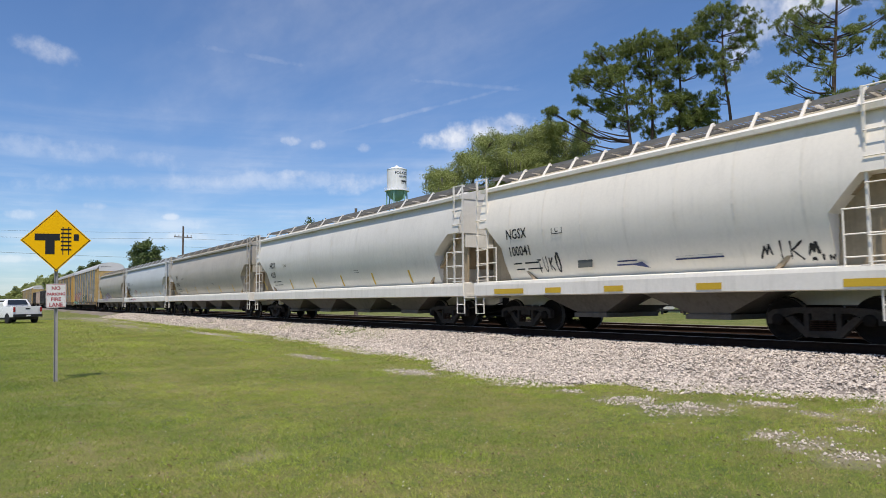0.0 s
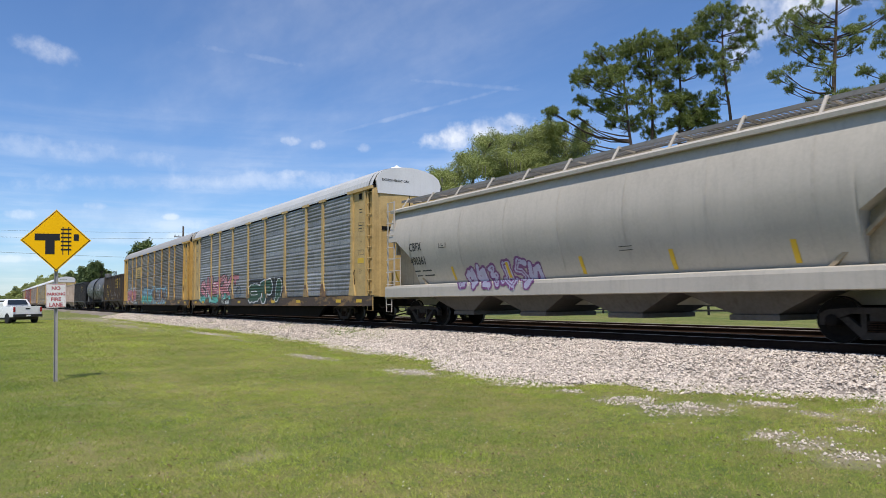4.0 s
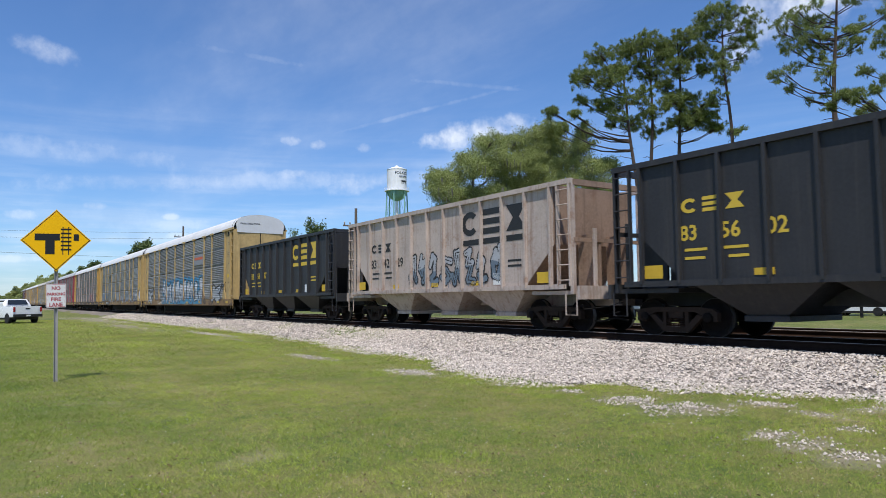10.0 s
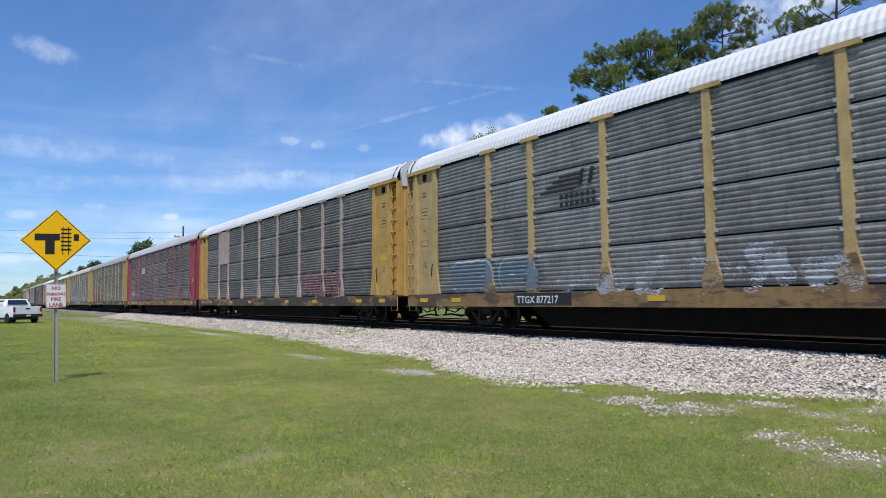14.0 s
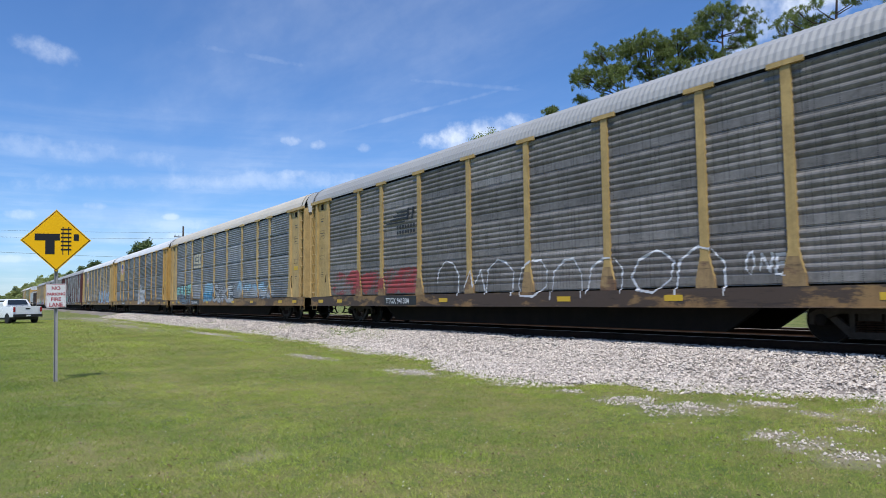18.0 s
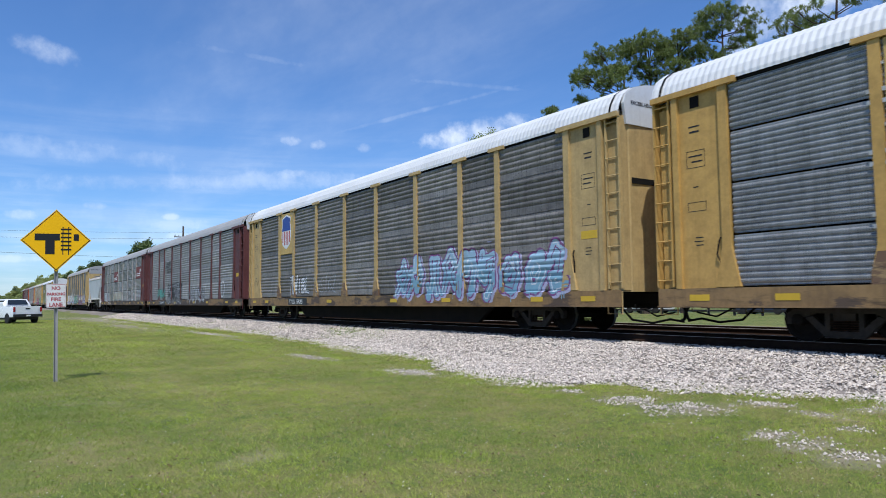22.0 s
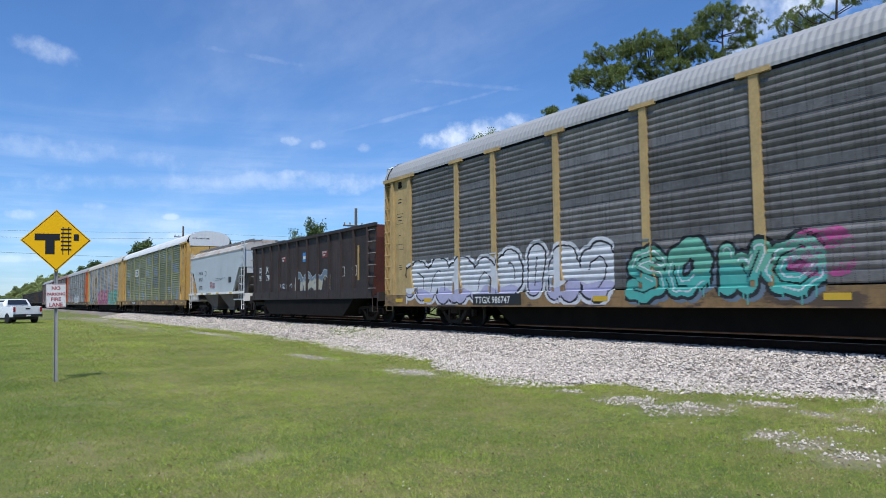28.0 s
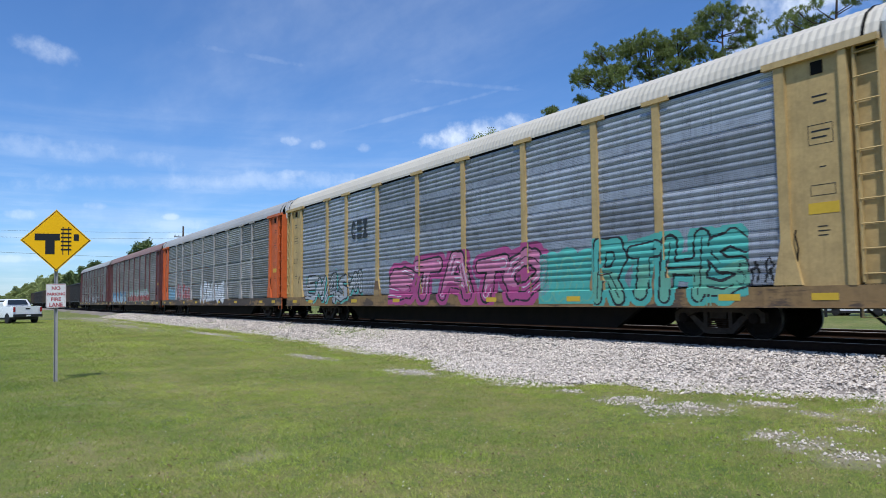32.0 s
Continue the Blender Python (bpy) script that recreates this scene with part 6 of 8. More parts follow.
# ---------------------------------------------------------------- liveries
def panel_mat(name, color, dark, grime=0.3, streak=0.25, patch=None, rust=0.0, sparse=False):
    """Galvanised corrugated sheet with columns of small punched holes."""
    m = mat(name, color, 0.5, 0.3, var=0.35, big=0.7, fine=9.0, dark=dark, streak=streak, streak_col=(0.06, 0.055, 0.05), grime=grime, grime_col=(0.075, 0.068, 0.06), bump=0.08,
            wear=rust, wear_col=(0.20, 0.09, 0.05))
    N = Nodes(m.node_tree)
    b = [n for n in m.node_tree.nodes if n.type == "BSDF_PRINCIPLED"][0]
    obj = N.add("ShaderNodeTexCoord").outputs["Object"]
    xyz = N.add("ShaderNodeSeparateXYZ", {0: obj})
    rnd = N.add("ShaderNodeObjectInfo").outputs["Random"]
    # rows and columns of small punched holes, some columns fainter
    u = N.math("MULTIPLY", xyz.outputs[0], 1 / (0.115 if sparse else 0.048))
    col_on = N.math("LESS_THAN", N.math("FRACT", u), 0.15 if sparse else 0.42)
    col_id = N.add("ShaderNodeTexWhiteNoise", {"Vector": N.add("ShaderNodeCombineXYZ", {0: N.math("FLOOR", N.math("MULTIPLY", u, 1.0 if sparse else 0.2)), 1: N.math("MULTIPLY", rnd, 50.0), 2: 0.0}).outputs[0]}).outputs["Value"]
    some = N.math("GREATER_THAN", col_id, 0.5) if sparse else N.math("ADD", 0.35, N.math("MULTIPLY", col_id, 0.65))
    dot = N.math("LESS_THAN", N.math("FRACT", N.math("MULTIPLY", xyz.outputs[2], 1 / 0.039)), 0.45)
    hole = N.math("MULTIPLY", N.math("MULTIPLY", col_on, some), dot)
    src = b.inputs["Base Color"].links[0].from_socket
    if patch:
        # repainted or faded areas with a shape of their own
        pos = N.mapping(obj, (0.5, 1.0, 0.8), (0, 0, 0), (3.7, 0, 1.9))
        big = N.add("ShaderNodeVectorMath", {0: pos, 1: N.add("ShaderNodeCombineXYZ", {0: N.math("MULTIPLY", rnd, 23.0), 1: 0.0, 2: 0.0}).outputs[0]}, "ADD").outputs[0]
        src = N.mix(smooth_step(N, N.noise(big, 1.1, 3, 0.5), 0.55, 0.60), src, (*patch, 1))
    # every sheet weathers on its own: some bleached, some sooty, with drips and smeared soot
    shift = N.add("ShaderNodeVectorMath", {0: obj, 1: N.add("ShaderNodeCombineXYZ", {0: N.math("MULTIPLY", rnd, 61.0), 1: 0.0, 2: N.math("MULTIPLY", rnd, 17.0)}).outputs[0]}, "ADD").outputs[0]
    tone = N.math("ADD", 0.76, N.math("MULTIPLY", rnd, 0.5))
    src = N.mix(1.0, src, N.add("ShaderNodeCombineXYZ", {0: tone, 1: tone, 2: tone}).outputs[0], "MULTIPLY")
    drip = smooth_step(N, N.noise(N.mapping(shift, (13.0, 1.0, 0.9)), 1.0, 4, 0.6), 0.55, 0.78)
    src = N.mix(N.math("MULTIPLY", drip, 0.55), src, (0.035, 0.031, 0.028, 1))
    smear = smooth_step(N, N.noise(N.mapping(shift, (0.9, 1.0, 5.0)), 1.0, 6, 0.68), 0.52, 0.74)
    src = N.mix(N.math("MULTIPLY", smear, 0.6), src, (0.05, 0.043, 0.036, 1))
    chalk = smooth_step(N, N.noise(N.mapping(shift, (1.3, 1.0, 9.0)), 1.3, 6, 0.7), 0.56, 0.74)
    src = N.mix(N.math("MULTIPLY", chalk, 0.5), src, tuple(min(0.75, k * 1.75) for k in color) + (1,))
    N.put(b.inputs["Base Color"], N.mix(N.math("MULTIPLY", hole, 0.85), src, (0.02, 0.02, 0.02, 1)))
    return m


P_GREY = panel_mat("panel_grey", (0.345, 0.335, 0.325), (0.19, 0.183, 0.178))
P_SLATE = panel_mat("panel_slate", (0.344, 0.351, 0.368), (0.197, 0.199, 0.210), 0.25)
P_DARK = panel_mat("panel_dark", (0.263, 0.235, 0.216), (0.131, 0.118, 0.107), 0.4, 0.35)
P_BROWN = panel_mat("panel_sooty", (0.288, 0.254, 0.224), (0.148, 0.128, 0.114), 0.45, 0.35, rust=0.12)
P_LIGHT = panel_mat("panel_bright", (0.37, 0.36, 0.34), (0.21, 0.203, 0.195), 0.3, 0.3)
P_MID = panel_mat("panel_blue_black", (0.265, 0.268, 0.275), (0.15, 0.152, 0.157), 0.3)
P_BLUE = panel_mat("panel_blue_grey", (0.37, 0.39, 0.44), (0.27, 0.285, 0.32), 0.2)
P_PALE_RIVET = panel_mat("panel_bright_riveted", (0.345, 0.333, 0.317), (0.23, 0.222, 0.212), 0.3, 0.3, sparse=True)
P_SOOT_RIVET = panel_mat("panel_sooty_riveted", (0.27, 0.245, 0.222), (0.14, 0.126, 0.115), 0.4, 0.35, rust=0.1, sparse=True)
P_SLATE_RIVET = panel_mat("panel_slate_riveted", (0.31, 0.315, 0.325), (0.18, 0.183, 0.19), 0.25, sparse=True)
P_GREEN = panel_mat("panel_patchy_green", (0.24, 0.25, 0.12), (0.17, 0.175, 0.085), 0.15, 0.15, patch=(0.22, 0.25, 0.30), sparse=True)
P_RIVET = panel_mat("panel_dark_riveted", (0.205, 0.19, 0.178), (0.105, 0.096, 0.09), 0.4, 0.35, sparse=True)



def post_mat(name, c, wear=0.15):
    return mat(name, c, 0.6, var=0.28, big=1.1, streak=0.3, streak_col=tuple(k * 0.38 for k in c), grime=0.4, grime_col=tuple(k * 0.45 for k in c), wear=wear, bump=0.06)


Y_POST = post_mat("rack_yellow", (0.53, 0.37, 0.155))
O_POST = post_mat("rack_orange_yellow", (0.56, 0.34, 0.095))
G_POST = post_mat("rack_dull_yellow", (0.50, 0.345, 0.13), 0.3)
OL_POST = post_mat("rack_olive_overpaint", (0.30, 0.28, 0.13), 0.2)
PK_POST = post_mat("rack_faded_pink", (0.52, 0.38, 0.32), 0.3)
R_POST = post_mat("rack_red", (0.36, 0.07, 0.09))
B_POST = post_mat("rack_oxide_brown", (0.125, 0.04, 0.04))
S_POST = post_mat("rack_silver", (0.40, 0.37, 0.35), 0.3)
OR_POST = post_mat("rack_bright_orange", (0.62, 0.13, 0.03))


def sill_mat(name, paint_c, bare, amount):
    """Old paint flaked along the sill, with bare rusty steel and black grease."""
    m = mat(name, paint_c, 0.65, var=0.3, big=0.9, fine=10.0, streak=0.35, streak_col=(0.06, 0.04, 0.025), grime=0.4, grime_col=(0.085, 0.055, 0.035), bump=0.1)
    N = Nodes(m.node_tree)
    b = [n for n in m.node_tree.nodes if n.type == "BSDF_PRINCIPLED"][0]
    obj = N.add("ShaderNodeTexCoord").outputs["Object"]
    rnd = N.add("ShaderNodeObjectInfo").outputs["Random"]
    vec = N.add("ShaderNodeVectorMath", {0: obj, 1: N.add("ShaderNodeCombineXYZ", {0: N.math("MULTIPLY", rnd, 91.0), 1: 0.0, 2: 0.0}).outputs[0]}, "ADD").outputs[0]
    src = b.inputs["Base Color"].links[0].from_socket
    flake = smooth_step(N, N.noise(N.mapping(vec, (0.55, 1.0, 1.6)), 1.0, 8, 0.66), 0.60 - amount, 0.66 - amount)
    src = N.mix(flake, src, (*bare, 1))
    soot = smooth_step(N, N.noise(N.mapping(vec, (0.8, 1.0, 5.0)), 1.2, 7, 0.7), 0.52, 0.70)
    src = N.mix(N.math("MULTIPLY", soot, 0.75), src, (0.035, 0.026, 0.02, 1))
    N.put(b.inputs["Base Color"], src)
    return m


Y_SILL = sill_mat("sill_yellow", (0.29, 0.18, 0.075), (0.095, 0.064, 0.043), 0.09)
N_SILL = sill_mat("sill_brown", (0.28, 0.17, 0.07), (0.07, 0.048, 0.035), 0.17)
FOOT = sill_mat("rusty_post_foot", (0.36, 0.24, 0.11), (0.16, 0.095, 0.055), 0.10)


def roof_mat(name, c, streak=0.15):
    return mat(name, c, 0.5, 0.05, var=0.16, big=0.5, streak=streak, streak_col=(0.35, 0.31, 0.27), bump=0.03)


R_WHITE = roof_mat("roof_white", (0.66, 0.66, 0.66), 0.12)
R_GREY = roof_mat("roof_grey", (0.34, 0.335, 0.33), 0.25)
R_CREAM = roof_mat("roof_cream", (0.55, 0.50, 0.42))
R_SILVER = roof_mat("roof_galvanised", (0.45, 0.46, 0.47), 0.15)
R_DARK = roof_mat("roof_red_brown", (0.24, 0.15, 0.13))

PLATE_BLACK = plain("data_plate_black", (0.02, 0.02, 0.02))
SIGN_TAN = post_mat("sign_tan", (0.62, 0.42, 0.14))
SIGN_RED = post_mat("sign_red", (0.20, 0.035, 0.03))
SHIELD_BLUE, SHIELD_RED, SHIELD_WHITE = plain("shield_blue", (0.03, 0.07, 0.30)), plain("shield_red", (0.45, 0.08, 0.08)), plain("shield_white", (0.7, 0.7, 0.7))
GOLD, GOLD_PALE = plain("emblem_gold", (0.66, 0.46, 0.05)), plain("emblem_cream", (0.65, 0.58, 0.42))


def plate(car, x0, x1, z0, z1, material, y, name="sign_plate", label=""):
    bm = bmesh.new()
    box(bm, x0, x1, y, y + 0.006, z0, z1)
    return part(name, bm, material, car, label)


def block_emblem(car, x0, x1, z0, z1, material, y, under=True, label="block-shaped painted emblem"):
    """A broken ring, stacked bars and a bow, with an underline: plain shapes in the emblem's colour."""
    w = (x1 - x0) / 3
    base = z0 + ((z1 - z0) * 0.28 if under else 0)
    h = z1 - base
    group = None
    for k in range(3):
        bm = bmesh.new()
        a, b = x0 + w * k + w * 0.1, x0 + w * (k + 1) - w * 0.1
        xm, zm = (a + b) / 2, (base + z1) / 2
        if k == 0:
            ring = [[(xm + (b - a) / 2 * r * math.cos(radians(q)), y, zm + h / 2 * r * math.sin(radians(q))) for q in range(42, 319, 23)] for r in (1.0, 0.52)]
            loft(bm, ring, False)
        elif k == 1:
            for q in range(3):
                box(bm, a, b, y, y + 0.004, base + h * q * 0.38, base + h * (q * 0.38 + 0.24))
        else:
            prism(bm, [(a, base), (b, base), (xm + 0.12 * w, zm), (b, z1), (a, z1), (xm - 0.12 * w, zm)], 1, y, y + 0.004)
        if under:
            box(bm, a, b, y, y + 0.004, z0, z0 + (z1 - z0) * 0.16)
        group = part("emblem", bm, material, car, label)


def slant_emblem(car, x0, x1, z0, z1, material, y):
    """A row of slanted strokes."""
    bm = bmesh.new()
    for k in range(6):
        a = x0 + (x1 - x0) * k / 6
        prism(bm, [(a, z0), (a + 0.16, z0), (a + 0.24, z1), (a + 0.08, z1)], 1, y, y + 0.004)
    part("emblem", bm, material, car, "row of slanted white strokes")


def bar_emblem(car, x0, x1, z0, z1, material, y, label="dark striped emblem"):
    bm = bmesh.new()
    h = z1 - z0
    for k in range(4):
        z = z0 + h * (0.45 + 0.13 * k)
        prism(bm, [(x0 + 0.25 * k, z), (x0 + (x1 - x0) * 0.62 + 0.1 * k, z), (x0 + (x1 - x0) * 0.65 + 0.1 * k, z + h * 0.07), (x0 + 0.25 * k, z + h * 0.07)], 1, y, y + 0.004)
    for a in (0.68, 0.84):
        prism(bm, [(x0 + (x1 - x0) * a, z0 + h * 0.55), (x0 + (x1 - x0) * (a + 0.06), z0 + h * 0.55), (x0 + (x1 - x0) * (a + 0.11), z1), (x0 + (x1 - x0) * (a + 0.05), z1)], 1, y, y + 0.004)
    for z in (0.0, 0.22):
        for k in range(7):
            a = x0 + (x1 - x0) * (0.36 + 0.09 * k)
            box(bm, a, a + (x1 - x0) * 0.06, y, y + 0.004, z0 + h * z, z0 + h * (z + 0.13))
    part("emblem", bm, material, car, label)


def shield(car, xc, z0, z1, y):
    """A plain striped shield on its own plate."""
    w, h = 0.62, z1 - z0
    bm = bmesh.new()
    prism(bm, [(xc - w * 0.8, z0 + h * 0.14), (xc - w * 0.4, z0 + h * 0.05), (xc, z0), (xc + w * 0.4, z0 + h * 0.05), (xc + w * 0.8, z0 + h * 0.14), (xc + w, z0 + h * 0.36), (xc + w * 0.97, z0 + h * 0.62), (xc + w * 0.82, z0 + h * 0.78), (xc + w * 0.95, z0 + h * 0.93), (xc + w * 0.5, z1 - 0.02), (xc, z1 + 0.06), (xc - w * 0.5, z1 - 0.02), (xc - w * 0.95, z0 + h * 0.93), (xc - w * 0.82, z0 + h * 0.78), (xc - w * 0.97, z0 + h * 0.62), (xc - w, z0 + h * 0.36)], 1, y, y + 0.004)
    sh = part("emblem", bm, SHIELD_WHITE, car, "shield emblem with blue top and red stripes")
    bm = bmesh.new()
    prism(bm, [(xc - w * 0.90, z0 + h * 0.55), (xc + w * 0.90, z0 + h * 0.55), (xc + w * 0.74, z0 + h * 0.78), (xc + w * 0.82, z0 + h * 0.90), (xc, z1 - 0.02), (xc - w * 0.82, z0 + h * 0.90), (xc - w * 0.74, z0 + h * 0.78)], 1, y - 0.004, y)
    part("emblem_top", bm, SHIELD_BLUE, sh)
    bm = bmesh.new()
    for k in range(5):
        a = xc - w * 0.8 + k * w * 0.36
        box(bm, a, a + w * 0.17, y - 0.004, y, z0 + h * (0.2 if abs(k - 2) > 1 else 0.12), z0 + h * 0.53)
    part("emblem_stripes", bm, SHIELD_RED, sh)


FACE = -SIDE - 0.052
SILL_FACE = -SIDE - 0.083


def sill_marks(car, body, x=-7.9, black=True):
    w = 0.2 * len(body)
    if black:
        plate(car, x - 0.12, x + w * 0.92 + 0.12, 0.71, 1.03, PLATE_BLACK, SILL_FACE - 0.006, "number_plate_panel")
    text(car, body, x, SILL_FACE - 0.010, 0.76, 0.28, LETTER_WHITE)


COUPLINGS = (-3.6, -17.2, -38.0, -59.0, -79.2, -98.75, -126.85, -154.95, -169.3, -186.7, -201.05, -215.4, -229.75, -257.85, -285.75, -313.75,
             -341.8, -369.95, -398.0, -426.1, -454.4, -482.7, -510.9, -523.8, -551.9, -567.4, -581.4, -609.4, -637.2, -665.2, -693.2, -721.4,
             -736.5, -751.6, -766.7, -781.8, -796.9, -812.0, -827.1, -842.2)
CARS = []


def slot(i):
    """Middle and length of the place of the i-th car (from 1) at the start."""
    a, b = COUPLINGS[i], COUPLINGS[i - 1]
    return (a + b) / 2, b - a


def rack(i, label, *mats, **kw):
    x, _ = slot(i)
    car = autorack(x, label, *mats, **kw)
    CARS.append(car)
    return car


S = SP
# -- covered hoppers at the head
H_CREAM = mat("cream_car_paint", (0.84, 0.785, 0.70), 0.45, var=0.10, big=0.5, streak=0.12, streak_col=(0.42, 0.39, 0.34), bump=0.04)
H_GREY = mat("pale_grey_car_paint", (0.70, 0.675, 0.63), 0.45, var=0.12, big=0.5, streak=0.16, streak_col=(0.33, 0.31, 0.28), bump=0.04)
H_TAUPE = mat("taupe_car_paint", (0.46, 0.42, 0.365), 0.5, var=0.18, big=0.5, streak=0.3, streak_col=(0.28, 0.25, 0.22), bump=0.04)
H_BLUE = mat("blue_white_car_paint", (0.53, 0.55, 0.56), 0.45, var=0.12, big=0.5, streak=0.14, streak_col=(0.38, 0.38, 0.38), bump=0.04)
H_COOL = mat("cool_grey_car_paint", (0.51, 0.535, 0.545), 0.5, var=0.12, big=0.5, streak=0.08, streak_col=(0.35, 0.36, 0.36), bump=0.03)
W_SILL = mat("white_sill_paint", (0.82, 0.78, 0.71), 0.5, var=0.12, streak=0.2, streak_col=(0.4, 0.36, 0.3), bump=0.04)
RUST_ROOF = mat("rust_bleeding_roof", (0.52, 0.48, 0.43), 0.6, var=0.25, big=0.6, wear=1.0, wear_col=(0.36, 0.16, 0.06), bump=0.05)
# grey for hopper undersides, with the shade below the car put into the colour
UNDER_SHADE = mat("sooty_grey_hopper_paint", (0.13, 0.115, 0.10), 0.7, var=0.35, big=0.8, streak=0.45, bump=0.05)
BAG = (("NGSX", "100041", 1, H_CREAM, W_SILL, "cream-white covered hopper car with smooth curved sides"), ("ARSX", "4519", 2, H_GREY, W_SILL, "pale grey covered hopper car with a white sill"),
       ("TILX", "621651", 3, H_TAUPE, W_SILL, "taupe-grey covered hopper car with a pale sill"), ("BRKX", "68024", 4, H_BLUE, W_SILL, "blue-white covered hopper car with a white sill"), ("CBFX", "490361", 5, H_TAUPE, H_TAUPE, "beige-grey covered hopper car with a beige sill"))
for owner, number, i, body, sill, label in BAG:
    x, pitch = slot(i)
    pitch = 12.9 if i == 1 else pitch
    car, drape = covered_hopper(x, pitch, label, body, sill, bays=2 if i == 1 else 4, under=UNDER_SHADE)
    if i == 1:
        for ch in car.children:
            ch.location.x -= 0.75
    CARS.append(car)
    K = 3.5 if i == 1 else 1.1
    for line, z, size in ((owner, 2.58, 0.40), (number, 2.10, 0.40)):
        yb, yt = drape(0, z) - 0.006, drape(0, z + size * 0.72) - 0.006
        ob = text(car, line, -8.65 + K, yb, z, size, LETTER_BLACK, bold=0.006, squeeze=0.82)
        ob.matrix_basis = pose(-8.65 + K, yb, z, 90 + math.degrees(math.atan2(yb - yt, size * 0.72))) @ Matrix.Diagonal((0.82, 1, 1, 1))
    bm = bmesh.new()
    for a, b, z in ((-8.55 + K, -7.5 + K, 1.86), (-8.5 + K, -7.4 + K, 1.70)):
        box(bm, a, a + 0.35, drape(0, z) - 0.008, drape(0, z), z, z + 0.07)
        box(bm, a + 0.5, b, drape(0, z) - 0.008, drape(0, z), z, z + 0.07)
    for k in range(0 if i == 1 else 2):
        box(bm, 2.0, 2.4, drape(0, 2.0 + k * 0.09) - 0.008, drape(0, 2.0 + k * 0.09), 2.0 + k * 0.09, 2.015 + k * 0.09)
    tagged(part("stencil", bm, LETTER_BLACK, car, "rows of small unreadable stencilled data"), kind="stuff")
    bm = bmesh.new()
    y = drape(0, 2.62) - 0.006
    for a, b, c, d in ((-6.75, -6.35, 2.58, 2.60), (-6.75, -6.35, 2.98, 3.0), (-6.75, -6.73, 2.6, 2.98), (-6.37, -6.35, 2.6, 2.98), (-6.65, -6.45, 2.84, 2.9)):
        box(bm, a + K, b + K, y, y + 0.004, c, d)
    plate_c = part("plate_mark", bm, LETTER_BLACK, car)
    text(car, "C", -6.63 + K, y, 2.63, 0.2, LETTER_BLACK)
    if i != 1:
        for q in (-8.9, -5.2, -2.4, 0.6, 3.4, 6.2):
            bm = bmesh.new()
            zz = [1.5, 1.7, 1.95]
            loft(bm, [[(q, drape(0, z) - 0.004, z) for z in zz], [(q + 0.12, drape(0, z) - 0.004, z) for z in zz]], False)
            part("stripe", bm, YELLOW, car, "yellow reflective stripe")
    else:
        for q in (-5.7, -3.5, -1.4, 1.2, 4.2):
            plate(car, q, q + (1.3 if abs(q) > 4 else 0.6), 1.03, 1.17, YELLOW, -1.632, "reflector", "dull yellow reflective strip")
        bm = bmesh.new()
        y = drape(0, 1.75) - 0.006
        for a, b, z in ((-1.2, -0.5, 1.83), (-1.2, -0.6, 1.74), (-1.2, -0.5, 1.65), (0.5, 1.7, 1.86), (0.5, 1.7, 1.78), (0.5, 1.7, 1.70)):
            box(bm, a, b, y, y + 0.004, z, z + 0.035)
        prism(bm, [(-0.75, 1.86), (-0.2, 2.0), (-0.45, 1.84)], 1, y, y + 0.004)
        prism(bm, [(-0.75, 1.66), (-0.2, 1.56), (-0.45, 1.72)], 1, y, y + 0.004)
        tagged(part("emblem", bm, plain("emblem_navy", (0.05, 0.06, 0.14)), car, "navy blue winged stripe emblem"), kind="stuff")
        plate(car, -2.5, -2.0, 1.66, 1.92, plain("grey_patch", (0.12, 0.12, 0.11)), drape(0, 1.8) - 0.012, "placard")
        paint(car, -4.1, -3.1, 1.5, 2.15, 4, {"fill": S["black"]}, 5, 0.10, "thin black spray-painted tag", drape, cuts=(), word="TUKO", fat=0.022, dz=0.012, dx=0.014)
        paint(car, 2.5, 3.7, 1.5, 2.05, 4, {"fill": S["black"]}, 8, 0.10, "thin black spray-painted tag", drape, cuts=(), word="~IK~", fat=0.02, dz=0.012, dx=0.014)
        paint(car, 3.45, 3.95, 1.46, 1.7, 3, {"fill": S["black"]}, 9, 0.12, "thin black spray-painted tag", drape, cuts=(), word="~IN", fat=0.018, dz=0.012, dx=0.014)
    if i == 4:
        paint(car, -4.9, -3.6, 1.58, 2.25, 3, {"fill": S["red"]}, 15, 0.12, "faded red spray-painted tag", drape, cuts=())
        paint(car, -6.9, -5.0, 1.05, 1.35, 8, {"fill": S["black"]}, 16, 0.16, "thin black spray-painted tag", drape, cuts=())
        paint(car, -4.9, -3.2, 1.02, 1.36, 5, {"fill": S["pink"]}, 17, 0.16, "pink spray-painted tag", drape, cuts=())
    if i == 5:
        paint(car, -4.6, -0.9, 1.1, 2.1, 6, {"fill": S["lilac"], "line": S["purple"]}, 21, 0.28, "lilac spray-painted lettering with purple outlines", drape, cuts=())

